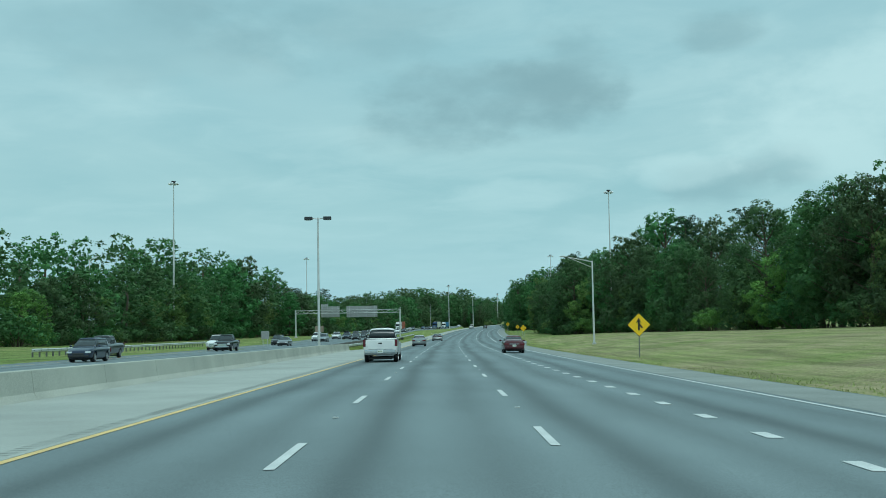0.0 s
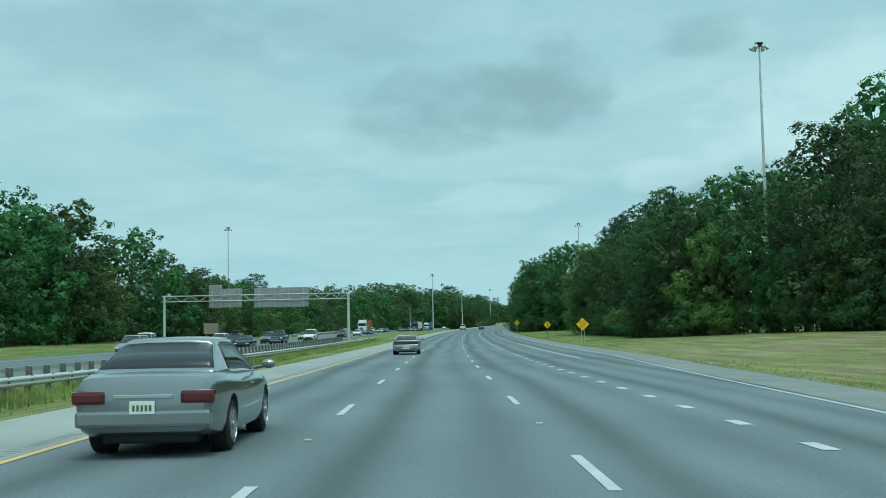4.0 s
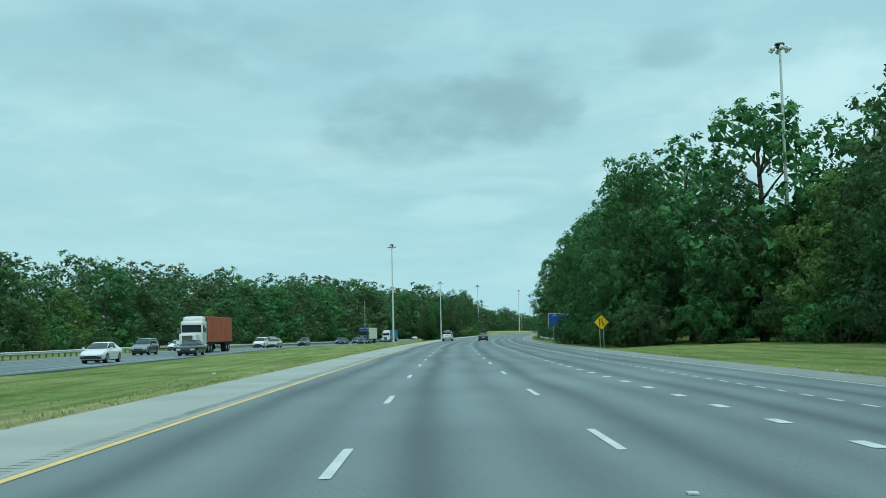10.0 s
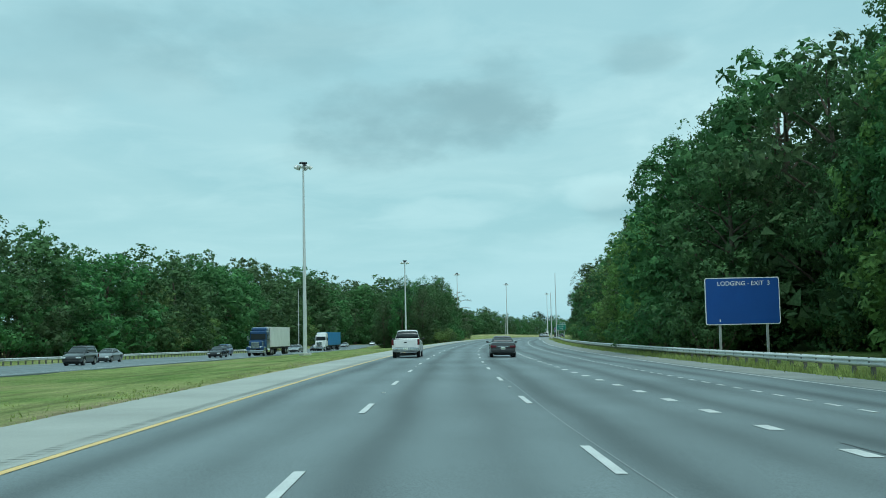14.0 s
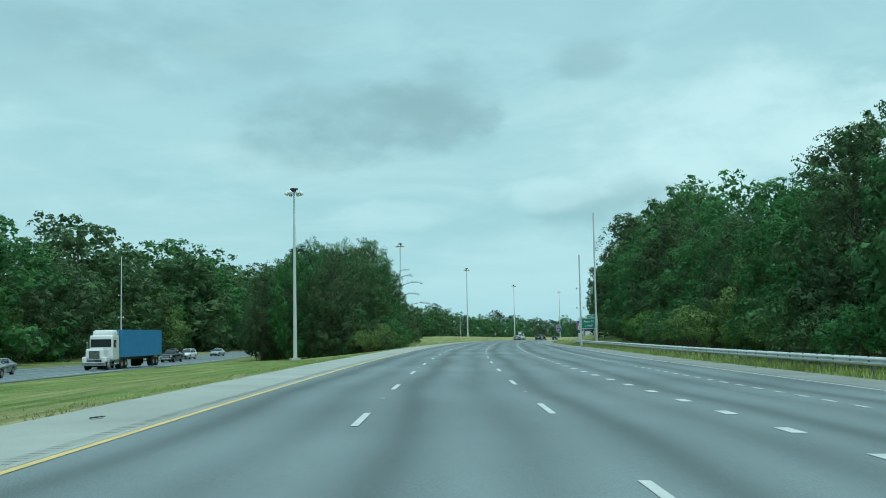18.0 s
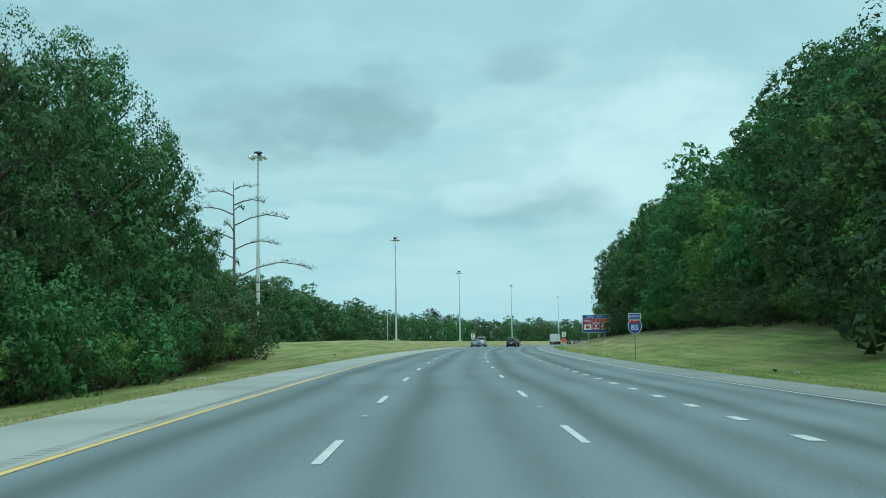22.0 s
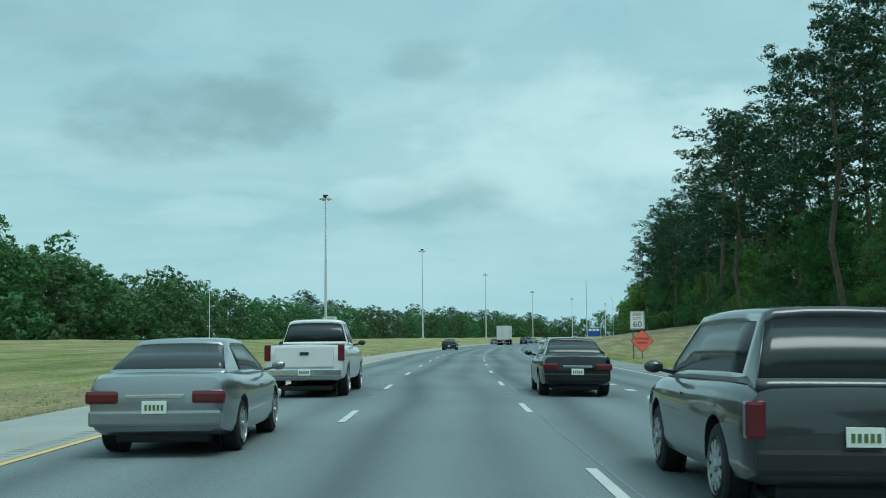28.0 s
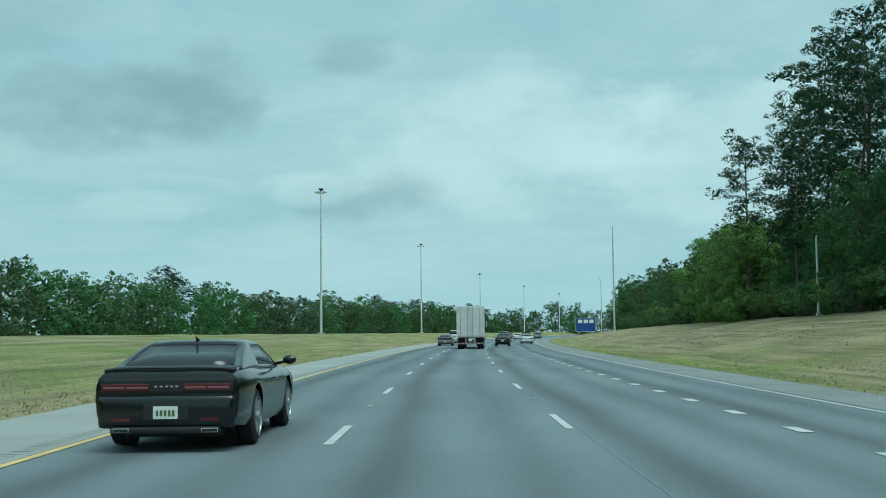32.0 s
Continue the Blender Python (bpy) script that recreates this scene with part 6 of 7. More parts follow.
def car_body(sh):
    bm = bmesh.new()
    L, hw = sh["L"], sh["W"] / 2
    rows = []
    for y, w, zt, zb in sh["deck"]:
        w *= hw
        mid = zb + (zt - zb) * 0.55
        half = [(0.0, zb), (w * 0.80, zb), (w * 0.93, zb + 0.05), (w * 0.975, zb + 0.16), (w, mid), (w * 0.985, zt - 0.16), (w * 0.955, zt - 0.075), (w * 0.90, zt - 0.025), (w * 0.80, zt), (w * 0.4, zt + 0.012), (0.0, zt + 0.018)]
        ring = [(x, z) for x, z in half] + [(-x, z) for x, z in half[-2:0:-1]]
        rows.append([bm.verts.new((x, y * L, z)) for x, z in ring])
    n = len(rows[0])
    for a, b in zip(rows, rows[1:]):
        for j in range(n):
            bm.faces.new((a[j], a[(j + 1) % n], b[(j + 1) % n], b[j]))
    bm.faces.new(list(reversed(rows[0])))
    bm.faces.new(rows[-1])
    bmesh.ops.recalc_face_normals(bm, faces=bm.faces)
    return bm


BODIES = {}


def cut_body(kind, color):
    """Body shell with open wheel arches, one mesh for each kind and colour."""
    sh = SHAPES[kind]
    if kind not in BODIES:
        bm = bmesh.new()
        r = sh["wheel"] + 0.055
        for f in sh["axle"]:
            hw = sh["W"] / 2 * deck_at(sh, f)[0]
            for side in (-1, 1):
                tube(bm, (side * (hw - 0.27), f * sh["L"], sh["wheel"] + 0.02), (side * (hw + 0.3), f * sh["L"], sh["wheel"] + 0.02), r, r, 28)
        cutter = bpy.data.objects.new("cutter", mesh_of("cutter", bm, TRIM))
        shell = bpy.data.objects.new("shell", mesh_of("shell", car_body(sh), TRIM, True))
        for ob in (cutter, shell):
            scene.collection.objects.link(ob)
        cut = shell.modifiers.new("arches", "BOOLEAN")
        cut.operation, cut.object, cut.solver = "DIFFERENCE", cutter, "EXACT"
        bpy.context.view_layer.update()
        me = bpy.data.meshes.new_from_object(shell.evaluated_get(bpy.context.evaluated_depsgraph_get()))
        for ob in (cutter, shell):
            bpy.data.objects.remove(ob)
        me.polygons.foreach_set("use_smooth", np.ones(len(me.polygons), dtype=bool))
        me.set_sharp_from_angle(angle=radians(38))
        BODIES[kind] = me
    if (kind, color.name) not in BODIES:
        me = BODIES[kind].copy()
        me.name = "body"
        me.materials.clear()
        me.materials.append(color)
        BODIES[(kind, color.name)] = me
    return BODIES[(kind, color.name)]


def deck_at(sh, f):
    d = sh["deck"]
    return tuple(float(np.interp(f, [q[0] for q in d], [q[i] for q in d])) for i in (1, 2, 3))


def car_cab(sh):
    """Greenhouse lofted over the deck: body-coloured roof and pillars, and the panes let in between them."""
    L, hw, H = sh["L"], sh["W"] / 2, sh["H"]
    rb, rr, rf, fb = sh["cab"]
    b, r = sh["base"] * hw, sh["roof"] * hw
    va, vb = sh.get("glass", (rr + 0.02, rf + 0.75 * (fb - rf)))
    st = [(rb + (rr - rb) * q, q ** 0.86) for q in (0.0, 0.10, 0.45, 0.86, 1.0)]
    st += [(rr + (rf - rr) * q, 1.0 + 0.035 * math.sin(math.pi * q)) for q in (0.25, 0.55, 0.8, 1.0)]
    st += [(rf + (fb - rf) * q, (1 - q) ** 0.9) for q in (0.12, 0.5, 0.92, 1.0)]
    kinds = ["roof", "rear_window", "rear_window", "roof", "roof", "roof", "roof", "roof", "roof", "windscreen", "windscreen", "roof"]
    extra = [f for f in (va, vb) if all(abs(f - s[0]) > 0.004 for s in st)]
    ys, hs = [s[0] for s in st], [s[1] for s in st]
    for f in extra:
        i = next(j for j in range(len(ys)) if ys[j] > f)
        hs.insert(i, hs[i - 1] + (hs[i] - hs[i - 1]) * (f - ys[i - 1]) / (ys[i] - ys[i - 1]))
        ys.insert(i, f)
        kinds.insert(i, kinds[i - 1])
    rows = []
    for f, q in zip(ys, hs):
        z0 = deck_at(sh, f)[1] - 0.012
        q = max(q, 0.0)
        e = b + (r - b) * min(1.0, q)
        d = b - e
        half = [(b, 0.0), (b - d * 0.10, 0.12), (b - d * 0.78, 0.80), (e, 0.92), (e * 0.88, 0.972), (e * 0.5, 1.0), (0.0, 1.008)]
        ring = [Vector((-x, f * L, z0 + (H - z0) * q * k)) for x, k in half] + [Vector((x, f * L, z0 + (H - z0) * q * k)) for x, k in half[-2::-1]]
        rows.append(ring)
    out = {}
    for i in range(len(rows) - 1):
        mid = (ys[i] + ys[i + 1]) / 2
        for j in range(12):
            across, side = 4 <= j <= 7, j in (1, 10)
            nm = kinds[i] if across else "roof"
            if kinds[i] != "roof" and j in (3, 8) and L != 5.0:
                nm = kinds[i]
            if side and va < mid < vb:
                nm = "side_window" + ("l" if j == 1 else "r")
            out.setdefault(nm, []).append((i, j))
    res = []
    for nm, cells in out.items():
        bm = bmesh.new()
        ids = {}
        for i, j in cells:
            q = []
            for c in ((i, j), (i, j + 1), (i + 1, j + 1), (i + 1, j)):
                if c not in ids:
                    ids[c] = bm.verts.new(rows[c[0]][c[1]])
                q.append(ids[c])
            bm.faces.new(q)
        bmesh.ops.remove_doubles(bm, verts=bm.verts, dist=0.0005)
        bmesh.ops.recalc_face_normals(bm, faces=bm.faces)
        if nm == "roof":
            bmesh.ops.solidify(bm, geom=bm.faces[:], thickness=0.03)
        else:
            bmesh.ops.solidify(bm, geom=bm.faces[:], thickness=0.012)
            for v in bm.verts:
                c = Vector((0, v.co.y * 0.5, 0.9))
                v.co += (v.co - c).normalized() * -0.006
        res.append((nm.rstrip("lr") if nm.startswith("side") else nm, bm))
    return res


def wheel_meshes(r, dark=False):
    t, m = bmesh.new(), bmesh.new()
    for x0, x1, a, b in ((-0.11, -0.085, r - 0.03, r), (-0.085, 0.085, r, r), (0.085, 0.11, r, r - 0.03)):
        bmesh.ops.create_cone(t, cap_ends=True, segments=22, radius1=a, radius2=b, depth=x1 - x0, matrix=Matrix.Translation(((x0 + x1) / 2, 0, 0)) @ pose(0, 0, 0, 0, 90, 0))
    tyre = mesh_of("tyre", t, TYRE)
    for k in range(5):
        a = 72 * k
        box(m, 0.105, 0, 0, 0.03, 0.075, r * 1.2, 0, Matrix.Rotation(radians(a), 4, "X"))
    bmesh.ops.create_cone(m, cap_ends=False, segments=22, radius1=r * 0.70, radius2=r * 0.72, depth=0.06, matrix=Matrix.Translation((0.10, 0, 0)) @ pose(0, 0, 0, 0, 90, 0))
    bmesh.ops.create_cone(m, cap_ends=True, segments=12, radius1=r * 0.18, radius2=r * 0.16, depth=0.06, matrix=Matrix.Translation((0.11, 0, 0)) @ pose(0, 0, 0, 0, 90, 0))
    return tyre, mesh_of("rim", m, RIM_DARK if dark else RIM)


WHEELS = {}


def add_wheels(root, sh, dark=False):
    r = sh["wheel"]
    if (r, dark) not in WHEELS:
        WHEELS[(r, dark)] = wheel_meshes(r, dark)
    tyre, rim = WHEELS[(r, dark)]
    arch = bmesh.new()
    bmesh.ops.create_cone(arch, cap_ends=True, segments=26, radius1=r + 0.055, radius2=r + 0.055, depth=0.03, matrix=pose(0, 0, 0, 0, 90, 0))
    arch_me = mesh_of("wheel_arch", arch, TRIM)
    for f in sh["axle"]:
        for side in (-1, 1):
            hw = sh["W"] / 2 * deck_at(sh, f)[0]
            ob = new("wheel", tyre)
            ob.matrix_basis = pose(side * (hw - 0.135), f * sh["L"], r, 0, 0, 0 if side > 0 else 180)
            ob.parent = root
            new("rim", rim).parent = ob
            a = new("wheel_arch", arch_me)
            a.matrix_basis = pose(side * (hw - 0.252), f * sh["L"], r + 0.02)
            a.parent = root


def car(kind, color, label, m, dark_rims=False, rack=False, group=""):
    """A road car from its shape table, +y forward, with glass, lamps, wheels, bumper, plate and mirrors."""
    sh = SHAPES[kind]
    L, W, H = sh["L"], sh["W"], sh["H"]
    hw = W / 2
    root = thing({"suv": "suv", "pickup": "pickup_truck", "van": "van"}.get(kind, "car"), label, {"suv": "car", "pickup": "pickup truck", "van": "van"}.get(kind, "car"), m, group)
    new("body", cut_body(kind, color)).parent = root
    for nm, p in car_cab(sh):
        part(nm, p, color if nm == "roof" else GLASS, root, smooth=True)
    add_wheels(root, sh, dark_rims)
    tail_w, tail_z, tail_b = deck_at(sh, -0.49)
    y0 = -L / 2
    # tail
    bm = bmesh.new()
    if kind == "coupe":
        box(bm, 0, y0 + 0.04, 0.50, W * 0.885, 0.17, 0.41, 0.07)
    else:
        box(bm, 0, y0 + 0.05, tail_b + 0.13, W * 0.90, 0.16, 0.20, 0.04)
    bumper = part("rear_bumper", bm, CHROME if kind == "pickup" else TRIM if kind in ("suv", "van") else color, root, smooth=kind == "coupe")
    if kind == "coupe":
        bm = bmesh.new()
        box(bm, 0, y0 + 0.06, 0.815, W * 0.865, 0.14, 0.235, 0.05)
        pn = part("tail_panel", bm, TRIM, root)
        for sx in (-1, 1):
            bm = bmesh.new()
            box(bm, sx * 0.505, y0 - 0.012, 0.80, 0.60, 0.03, 0.09, 0.012)
            t = part("tail_light", bm, TAIL, pn)
            for q in (-0.145, 0.145):
                bm = bmesh.new()
                box(bm, sx * 0.505 + q, y0 - 0.026, 0.795, 0.262, 0.012, 0.026, 0.005)
                part("light_bar", bm, PALE_LENS, t)
            bm = bmesh.new()
            box(bm, sx * 0.55, y0 - 0.047, 0.405, 0.23, 0.012, 0.042)
            part("reflector", bm, TAIL, bumper)
            bm = bmesh.new()
            box(bm, sx * 0.55, y0 - 0.03, 0.275, 0.22, 0.10, 0.065, 0.025)
            ex = part("exhaust", bm, CHROME, root)
            bm = bmesh.new()
            box(bm, sx * 0.55, y0 - 0.078, 0.275, 0.19, 0.012, 0.04, 0.004)
            part("exhaust_mouth", bm, TRIM, ex)
        for k in range(5):
            bm = bmesh.new()
            box(bm, -0.13 + 0.065 * k, y0 - 0.014, 0.81, 0.035, 0.012, 0.022)
            part("badge_bar", bm, CHROME, pn)
        bm = bmesh.new()
        rows = []
        for k in range(19):
            x = -0.82 + 1.64 * k / 18
            q = abs(x) / 0.82
            y, z = y0 + 0.02 + 0.13 * q ** 3, 1.052 - 0.03 * q ** 4
            rows.append([bm.verts.new((x, y + a, z + c)) for a, c in ((0.0, -0.05), (-0.012, -0.012), (0.015, 0.004), (0.07, -0.006), (0.20, -0.04), (0.20, -0.06))])
        for a, c in zip(rows, rows[1:]):
            for k in range(6):
                bm.faces.new((a[k], a[(k + 1) % 6], c[(k + 1) % 6], c[k]))
        for r in (rows[0], rows[-1]):
            bm.faces.new(r)
        bmesh.ops.recalc_face_normals(bm, faces=bm.faces)
        part("spoiler", bm, TRIM, root)
        bm = bmesh.new()
        box(bm, 0, y0 - 0.025, 0.275, W * 0.70, 0.09, 0.085, 0.03)
        part("rear_valance", bm, TRIM, root)
        bm = bmesh.new()
        box(bm, 0, y0 - 0.035, 0.49, 0.56, 0.035, 0.20, 0.012)
        part("plate_recess", bm, STEEL if color is SILVER else TRIM, bumper)
        pz = 0.49
    else:
        lamp_z = tail_z - 0.20
        for sx in (-1, 1):
            bm = bmesh.new()
            if kind in ("pickup", "van", "suv"):
                box(bm, sx * hw * 0.90, y0 + 0.05, lamp_z + 0.02, 0.16, 0.14, 0.40 if kind == "pickup" else 0.30, 0.03)
            else:
                box(bm, sx * hw * 0.72, y0 + 0.06, lamp_z + 0.02, 0.42, 0.16, 0.17, 0.05)
            part("tail_light", bm, TAIL, root)
        pz = tail_z - 0.30 if kind == "sedan" else tail_b + 0.33
        if kind == "sedan":
            bm = bmesh.new()
            box(bm, 0, y0 - 0.002, tail_z - 0.17, W * 0.40, 0.03, 0.05, 0.01)
            part("trim_bar", bm, CHROME, root)
        elif kind == "pickup":
            bm = bmesh.new()
            box(bm, 0, y0 - 0.004, tail_z - 0.28, W * 0.72, 0.05, 0.52, 0.03)
            tg = part("tailgate", bm, color, root)
            bm = bmesh.new()
            box(bm, 0, y0 - 0.035, tail_z - 0.20, 0.22, 0.02, 0.08, 0.01)
            part("handle", bm, TRIM, tg)
            bm = bmesh.new()
            box(bm, 0, -0.31 * L, tail_z + 0.022, W * 0.80, 0.33 * L, 0.012)
            part("bed", bm, TRIM, root)
            pz = tail_b + 0.14
    bm = bmesh.new()
    box(bm, 0, y0 - {"pickup": 0.045, "coupe": 0.058}.get(kind, 0.040), pz, 0.305, 0.012, 0.155, 0.004)
    pl = part("plate", bm, PLATE, root)
    for k in range(5):
        bm = bmesh.new()
        box(bm, -0.10 + 0.05 * k, y0 - {"pickup": 0.054, "coupe": 0.067}.get(kind, 0.049), pz - 0.005, 0.030, 0.004, 0.07)
        part("plate_bar", bm, PLATE_INK, pl)
    # nose
    nw, nz, nb = deck_at(sh, 0.49)
    y1 = L / 2
    for sx in (-1, 1):
        bm = bmesh.new()
        if kind == "pickup":
            box(bm, sx * hw * 0.78, y1 - 0.06, nz - 0.14, 0.34, 0.16, 0.22, 0.03)
        else:
            box(bm, sx * hw * 0.70, y1 - 0.10, nz - 0.06, 0.38, 0.24, 0.13, 0.04)
        part("headlight", bm, HEAD, root)
        bm = bmesh.new()
        f = sh["cab"][3] - 0.05
        z = deck_at(sh, f)[1]
        tube(bm, (sx * hw * 0.86, f * L, z + 0.03), (sx * (hw + 0.03), f * L - 0.03, z + 0.06), 0.025, 0.02, 6)
        bmesh.ops.create_uvsphere(bm, u_segments=14, v_segments=8, radius=1, matrix=pose(sx * (hw + 0.10), f * L - 0.05, z + 0.09) @ Matrix.Diagonal((0.105, 0.06, 0.07, 1)))
        part("mirror", bm, TRIM if kind in ("pickup", "van") else color, root)
    bm = bmesh.new()
    box(bm, 0, y1 - 0.03, (nz + nb) / 2 + 0.02, W * (0.55 if kind == "pickup" else 0.46), 0.10, (nz - nb) * (0.5 if kind == "pickup" else 0.36), 0.03)
    gr = part("grille", bm, CHROME if kind == "pickup" else TRIM, root)
    bm = bmesh.new()
    box(bm, 0, y1 - 0.05, nb + 0.08, W * 0.80, 0.14, 0.16, 0.04)
    part("front_bumper", bm, CHROME if kind == "pickup" else TRIM, root)
    bm = bmesh.new()
    box(bm, 0, 0, 0.22, W * 0.64, L * 0.86, 0.12, 0.03)
    part("underbody", bm, TRIM, root)
    for sx in (-1, 1):
        bm = bmesh.new()
        box(bm, sx * (hw * 0.985), 0.02 * L, deck_at(sh, 0.0)[1] - 0.16, 0.03, 0.18, 0.028, 0.008)
        part("door_handle", bm, color, root)
    if kind == "coupe":
        bm = bmesh.new()
        tube(bm, (0, -0.16 * L, H), (0, -0.185 * L, H + 0.06), 0.03, 0.008, 6)
        part("aerial", bm, TRIM, root)
    if rack:
        bm = bmesh.new()
        box(bm, 0, -0.12 * L, H + 0.16, 0.9, 1.5, 0.26, 0.10)
        part("roof_box", bm, TRIM, root, "black roof box")
    return root


def drive(s, off, way=1, level=None):
    """Pose of a vehicle on the carriageway; way -1: oncoming."""
    if level is None:
        p, lean = rd(s, off, road_up(off) + 0.008), (1.15 if off > 0.5 else 0)
    else:
        p, lean = rd(s, off, level(s) + 0.012), 0
    return pose(p.x, p.y, p.z, slope(s) * way, lean * way, face(s) + (0 if way > 0 else 180))


SILVER, BLACKP = paint("silver", (0.30, 0.315, 0.32), 0.8), paint("black", (0.005, 0.006, 0.007), 0.0)
WHITEP, REDP = paint("white", (0.74, 0.74, 0.73), 0.0), paint("dark_red", (0.085, 0.010, 0.016), 0.4)
GREYP, DGREY = paint("grey", (0.19, 0.20, 0.205), 0.5), paint("dark_grey", (0.045, 0.048, 0.05), 0.4)
NAVY, TANP = paint("navy", (0.015, 0.025, 0.055), 0.4), paint("beige", (0.36, 0.33, 0.27), 0.4)
BLUEP, BROWNP = paint("blue", (0.02, 0.07, 0.17), 0.4), paint("maroon_brown", (0.07, 0.035, 0.03), 0.4)

# traffic going the camera's way
car("coupe", SILVER, "silver two-door muscle car with a black spoiler and tail panel", drive(209.6, -2.38))
car("coupe", BLACKP, "glossy black two-door muscle car with a black spoiler", drive(1044.3, -3.52))
car("sedan", REDP, "dark red sedan with a chrome strip on its boot", drive(94.8, 6.05))
car("sedan", SILVER, "silver sedan in the fast lane", drive(146, -3.35))
car("pickup", WHITEP, "white crew-cab pickup beside the median wall", drive(66, -3.3))
car("sedan", DGREY, "dark grey sedan in a middle lane", drive(531, 3.4))
car("pickup", WHITEP, "white pickup with a chrome bumper in the fast lane", drive(931, -3.3))
car("sedan", BLACKP, "black sedan in a middle lane", drive(931, 3.4))
car("sedan", SILVER, "silver sedan in the fast lane", drive(917, -3.35))
car("pickup", WHITEP, "white crew-cab pickup with a chrome rear bumper in the fast lane", drive(533, -3.3))
car("suv", DGREY, "black off-road vehicle in a middle lane", drive(912, 3.45))
car("sedan", BLACKP, "black sedan in a middle lane", drive(1162, 3.5))
car("suv", GREYP, "grey suv ahead of a black sedan", drive(1188, 3.5))
car("sedan", WHITEP, "white sedan in the slow lane", drive(1196, 6.8))
car("coupe", GREYP, "grey coupe in the fast lane beside a lorry", drive(1164, -3.4))
car("pickup", WHITEP, "white pickup in the fast lane beside a lorry", drive(1184, -3.2))
for k, (s, o, kind, p) in enumerate(((1207, 6.8, "suv", DGREY), (1215, 3.4, "sedan", SILVER), (1240, 6.8, "sedan", WHITEP), (1262, -3.3, "suv", NAVY), (1290, 3.4, "sedan", WHITEP), (1330, 6.7, "suv", SILVER), (1365, -3.3, "sedan", DGREY), (1400, 3.4, "van", WHITEP))):
    car(kind, p, "vehicle among the far traffic on the curve", drive(s, o), group="far traffic")

# oncoming traffic
ONCOMING = [(81, -25.6, "suv", NAVY, "dark blue hatchback"), (96, -29.2, "pickup", DGREY, "dark grey pickup"), (132, -25.8, "pickup", BLACKP, "black pickup with a chrome grille"), (142, -29.0, "pickup", WHITEP, "white utility pickup"),
            (176, -25.8, "sedan", GREYP, "grey sedan"), (190, -29.2, "suv", DGREY, "dark suv"), (222, -25.6, "suv", SILVER, "silver suv"), (238, -29.0, "pickup", WHITEP, "white crew-cab pickup"), (254, -22.4, "sedan", BLACKP, "black sedan"),
            (266, -26.0, "suv", NAVY, "dark blue suv with a roof box"), (273, -29.4, "suv", WHITEP, "white suv"), (284, -23.6, "pickup", BLACKP, "black pickup"), (296, -27.2, "suv", GREYP, "grey suv"), (318, -24.0, "van", WHITEP, "white van"), (335, -27.6, "sedan", TANP, "beige sedan"),
            (366, -24.2, "suv", DGREY, "dark grey suv"), (372, -31.2, "suv", BROWNP, "maroon suv"), (403, -25.0, "sedan", WHITEP, "white sedan"), (428, -24.6, "sedan", BLACKP, "black sedan"), (440, -32.4, "suv", SILVER, "silver suv"), (470, -36.0, "sedan", DGREY, "dark sedan"),
            (478, -39.0, "sedan", WHITEP, "white sedan"), (497, -29.0, "sedan", TANP, "beige sedan"), (506, -33.0, "suv", WHITEP, "white suv"), (536, -37.6, "van", WHITEP, "white van"), (552, -34.0, "suv", DGREY, "dark suv"), (571, -38.0, "sedan", GREYP, "grey sedan"),
            (598, -33.0, "sedan", BLACKP, "black sedan"), (620, -38.0, "suv", BLUEP, "blue suv"), (629, -33.6, "pickup", WHITEP, "white pickup"), (639, -37.0, "suv", DGREY, "dark suv"), (664, -36.0, "sedan", SILVER, "silver sedan"), (676, -40.4, "sedan", GREYP, "grey sedan"), (700, -40.0, "sedan", BLACKP, "black sedan"),
            (742, -45.5, "pickup", BLACKP, "black pickup"), (762, -49.5, "suv", WHITEP, "white suv"), (790, -53.0, "sedan", SILVER, "silver sedan"), (842, -56.0, "sedan", WHITEP, "white sedan")]
for s, o, kind, p, lab in ONCOMING:
    car(kind, p, lab + " among the oncoming traffic", drive(s, o, -1, opp_z), rack="roof box" in lab, group="oncoming traffic")

# ======== lorries ========
LORRY_WHITE = material("dull_white_trailer_sheet", (0.66, 0.66, 0.63), 0.5, vary=0.12, scale=0.7, fine=9, bump=0.02, bump_scale=4)
LORRY_ORANGE = material("faded_orange_container_sheet", (0.42, 0.11, 0.05), 0.55, vary=0.18, scale=0.7, fine=9)
LORRY_BLUE = material("blue_trailer_sheet", (0.03, 0.20, 0.42), 0.5, vary=0.12, scale=0.7, fine=9)
RED_TAPE = material("red_reflective_tape", (0.5, 0.02, 0.02), 0.4, vary=0.05)


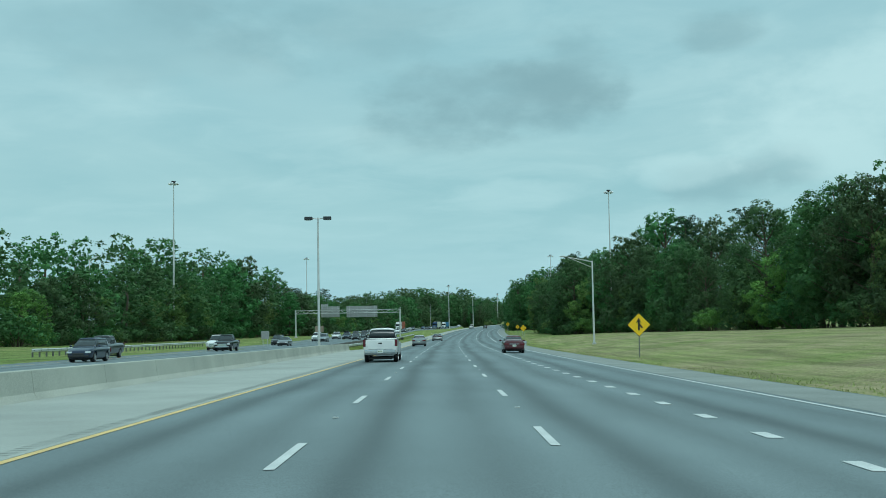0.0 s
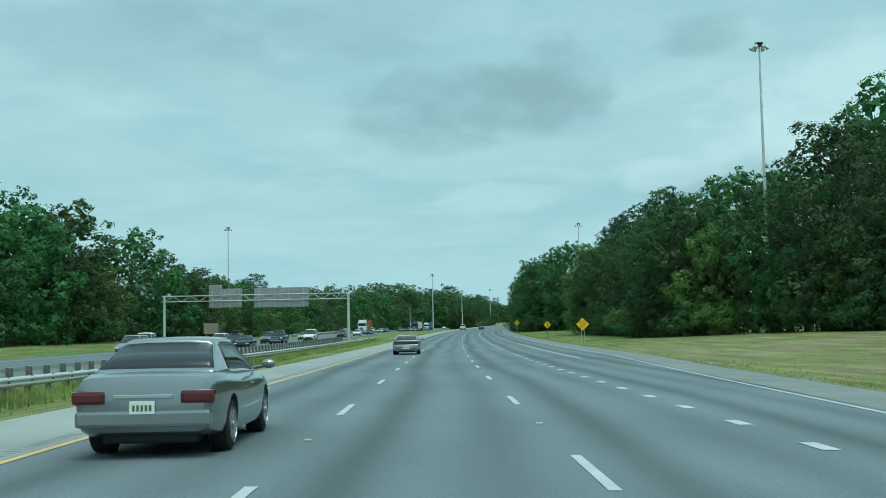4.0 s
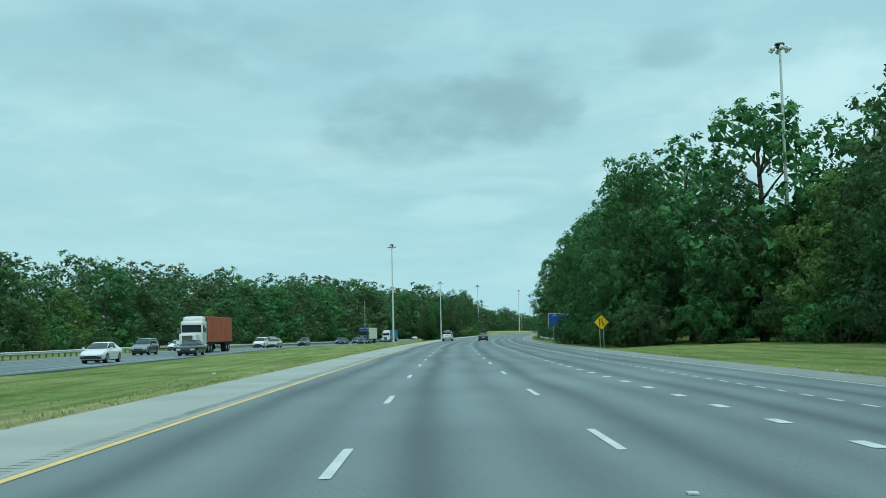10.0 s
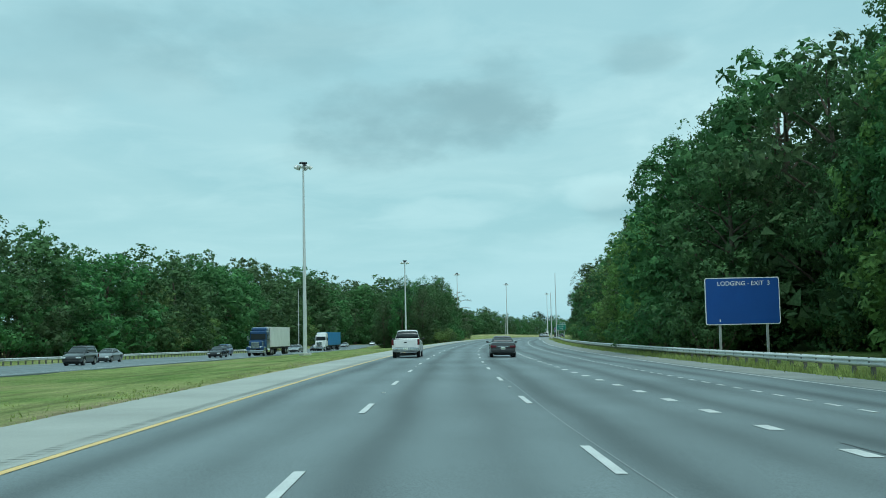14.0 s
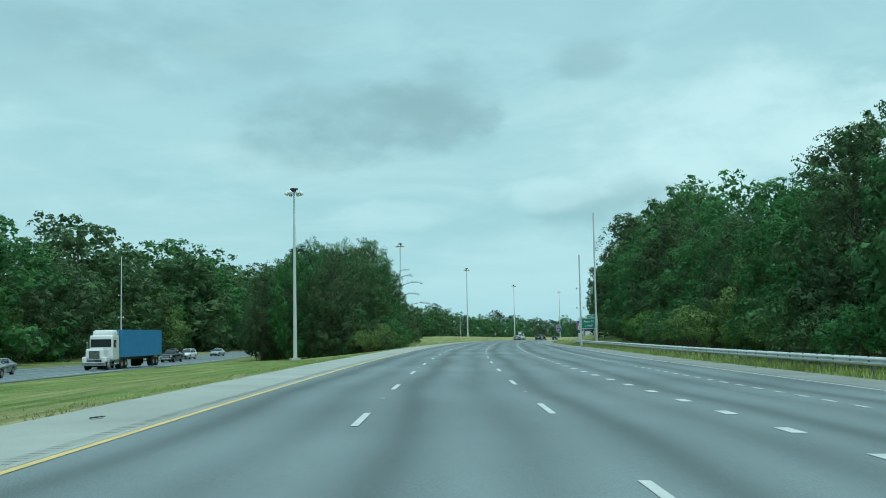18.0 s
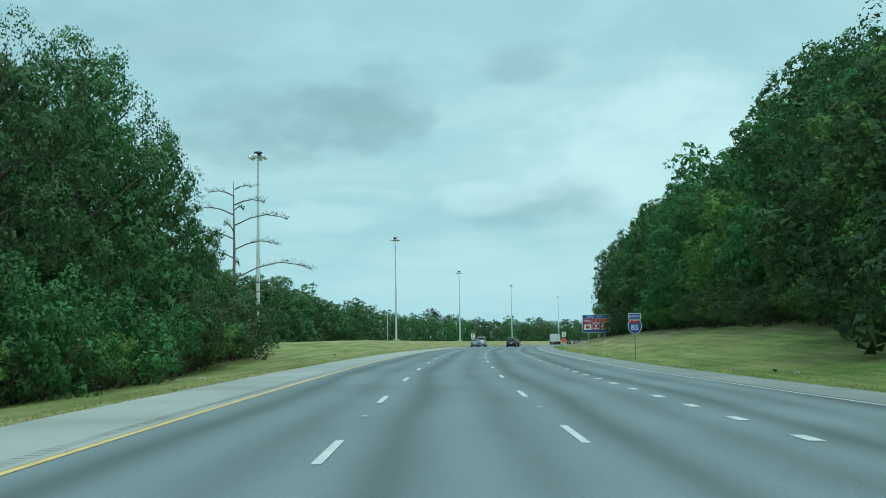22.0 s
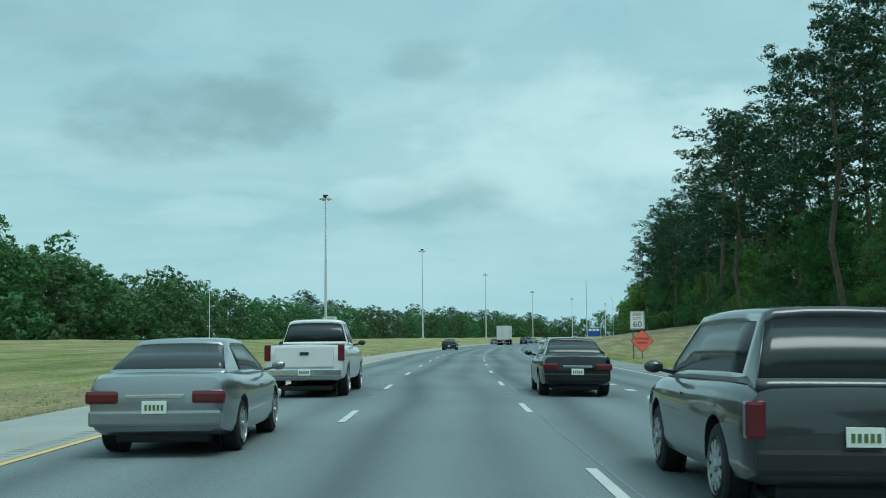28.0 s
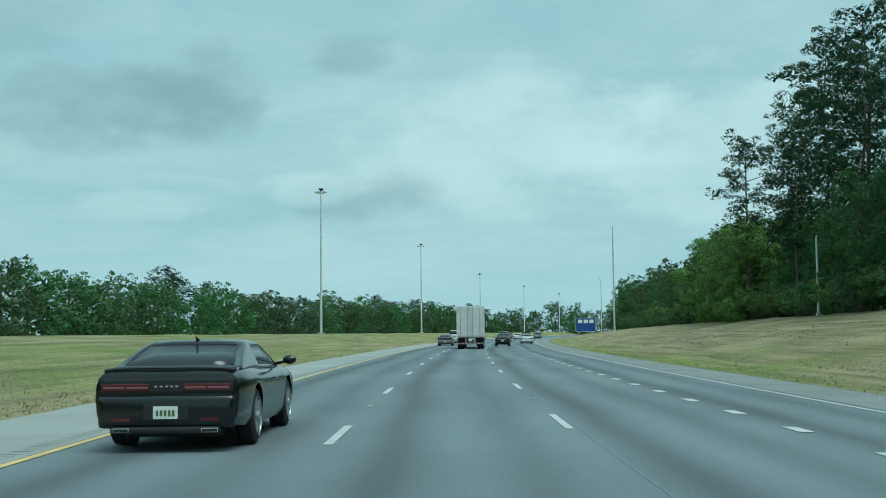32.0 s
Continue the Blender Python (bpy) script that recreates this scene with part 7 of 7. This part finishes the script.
def lorry(label, m, skin, ribbed=False, nose=WHITEP, trailer=13.6, tractor=True):
    """Articulated lorry, +y forward, the trailer's tail at the origin."""
    root = thing("lorry", label, "truck", m)
    bm = bmesh.new()
    box(bm, 0, trailer / 2, 2.58, 2.56, trailer, 2.84, 0.03)
    tr = part("trailer_box", bm, skin, root)
    if ribbed:
        for i in range(int(trailer / 0.42)):
            for sx in (-1, 1):
                bm = bmesh.new()
                box(bm, sx * 1.295, 0.3 + i * 0.42, 2.58, 0.035, 0.2, 2.6)
                part("rib", bm, skin, tr)
    for sx in (-1, 1):
        bm = bmesh.new()
        box(bm, sx * 0.625, -0.02, 2.58, 1.19, 0.05, 2.66, 0.015)
        d = part("door", bm, skin, root)
        for x in (0.22, 0.92):
            bm = bmesh.new()
            tube(bm, (sx * x, -0.07, 1.2), (sx * x, -0.07, 3.95), 0.022, 0.022, 6)
            box(bm, sx * x, -0.08, 2.1, 0.08, 0.04, 0.18)
            part("lock_rod", bm, STEEL, d)
        for z in (1.5, 2.4, 3.3):
            bm = bmesh.new()
            box(bm, sx * 1.2, -0.055, z, 0.16, 0.03, 0.09)
            part("hinge", bm, STEEL, d)
        bm = bmesh.new()
        box(bm, sx * 1.24, -0.01, 2.58, 0.07, 0.07, 2.84)
        part("door_frame", bm, skin, root)
        bm = bmesh.new()
        box(bm, sx * 0.95, -0.03, 1.03, 0.34, 0.05, 0.13, 0.01)
        part("tail_light", bm, TAIL, root)
        bm = bmesh.new()
        box(bm, sx * 0.42, 0.05, 0.85, 0.08, 0.08, 0.62)
        part("guard_post", bm, STEEL, root)
        bm = bmesh.new()
        box(bm, sx * 0.88, 0.9, 0.62, 0.62, 0.02, 0.75)
        part("mud_flap", bm, TYRE, root)
    bm = bmesh.new()
    box(bm, 0, 0.0, 0.52, 2.3, 0.10, 0.12, 0.01)
    part("guard_bar", bm, STEEL, root)
    for k in range(6):
        bm = bmesh.new()
        box(bm, -0.95 + 0.38 * k, -0.055, 0.52, 0.19, 0.012, 0.09)
        part("reflective_tape", bm, RED_TAPE, root)
    bm = bmesh.new()
    box(bm, 0, -0.03, 1.17, 2.5, 0.07, 0.16, 0.01)
    part("sill", bm, STEEL, root)
    bm = bmesh.new()
    box(bm, 0, -0.09, 0.80, 0.34, 0.012, 0.17)
    part("plate", bm, PLATE, root)
    for sx in (-0.45, 0.45):
        bm = bmesh.new()
        box(bm, sx, trailer / 2, 1.0, 0.12, trailer * 0.95, 0.28)
        part("chassis_beam", bm, TRIM, root)
    axles = [1.6, 2.85] + ([trailer - 0.2, trailer - 1.45, trailer + 3.6] if tractor else [])
    for y in axles:
        for sx in (-1, 1):
            bm = bmesh.new()
            for x in ((0.78, 1.09) if y < trailer + 1 else (1.0,)):
                tube(bm, (sx * (x - 0.13), y, 0.5), (sx * (x + 0.13), y, 0.5), 0.5, 0.5, 20)
            w = part("wheel", bm, TYRE, root)
            bm = bmesh.new()
            tube(bm, (sx * 1.14, y, 0.5), (sx * 1.23, y, 0.5), 0.28, 0.22, 14)
            part("rim", bm, RIM, w)
    if tractor:
        c = trailer + 0.7
        bm = bmesh.new()
        box(bm, 0, c + 0.85, 2.2, 2.4, 2.0, 2.5, 0.18)
        cab = part("cab", bm, nose, root)
        bm = bmesh.new()
        box(bm, 0, c + 0.6, 3.6, 2.2, 1.5, 0.75, 0.3)
        part("roof_fairing", bm, nose, cab)
        bm = bmesh.new()
        box(bm, 0, c + 2.75, 1.55, 1.85, 1.9, 1.15, 0.2)
        part("bonnet", bm, nose, root)
        bm = bmesh.new()
        box(bm, 0, c + 1.86, 2.65, 2.1, 0.04, 0.8, 0.01)
        part("windscreen", bm, GLASS, cab)
        for sx in (-1, 1):
            bm = bmesh.new()
            box(bm, sx * 1.21, c + 1.2, 2.6, 0.03, 0.8, 0.7, 0.01)
            part("side_window", bm, GLASS, cab)
            bm = bmesh.new()
            box(bm, sx * 0.98, c + 3.2, 1.05, 0.5, 1.3, 0.55, 0.15)
            part("mudguard", bm, nose, root)
            bm = bmesh.new()
            box(bm, sx * 0.82, c + 3.72, 1.25, 0.36, 0.12, 0.24, 0.03)
            part("headlight", bm, HEAD, root)
            bm = bmesh.new()
            tube(bm, (sx * 1.25, c + 1.75, 2.3), (sx * 1.42, c + 1.8, 2.3), 0.02, 0.02, 6)
            box(bm, sx * 1.46, c + 1.8, 2.45, 0.2, 0.08, 0.6, 0.03)
            part("mirror", bm, CHROME, root)
            bm = bmesh.new()
            tube(bm, (sx * 1.1, c - 0.3, 0.9), (sx * 1.1, c - 0.3, 3.9), 0.07, 0.07, 8)
            part("exhaust_pipe", bm, CHROME, root)
            bm = bmesh.new()
            tube(bm, (sx * 1.0, c + 0.2, 0.75), (sx * 1.0, c + 1.7, 0.75), 0.32, 0.32, 14)
            part("fuel_tank", bm, CHROME, root)
        bm = bmesh.new()
        box(bm, 0, c + 3.7, 1.5, 1.1, 0.06, 0.85, 0.03)
        part("grille", bm, CHROME, root)
        bm = bmesh.new()
        box(bm, 0, c + 3.78, 0.62, 2.35, 0.28, 0.38, 0.06)
        part("front_bumper", bm, CHROME, root)
    return root


lorry("white box trailer lorry with double rear doors ahead on the road", drive(1132, 0.35), LORRY_WHITE)
lorry("white lorry with a faded orange container on the oncoming carriageway", drive(440, -28.3, -1, opp_z) @ pose(0, -18, 0), LORRY_ORANGE, True, trailer=12.2)
lorry("lorry with a long white trailer on the oncoming carriageway", drive(604, -29.4, -1, opp_z) @ pose(0, -18, 0), LORRY_WHITE, nose=BLUEP)
lorry("lorry with a blue and white trailer on the oncoming carriageway", drive(690, -37.0, -1, opp_z) @ pose(0, -18, 0), LORRY_BLUE, nose=WHITEP)
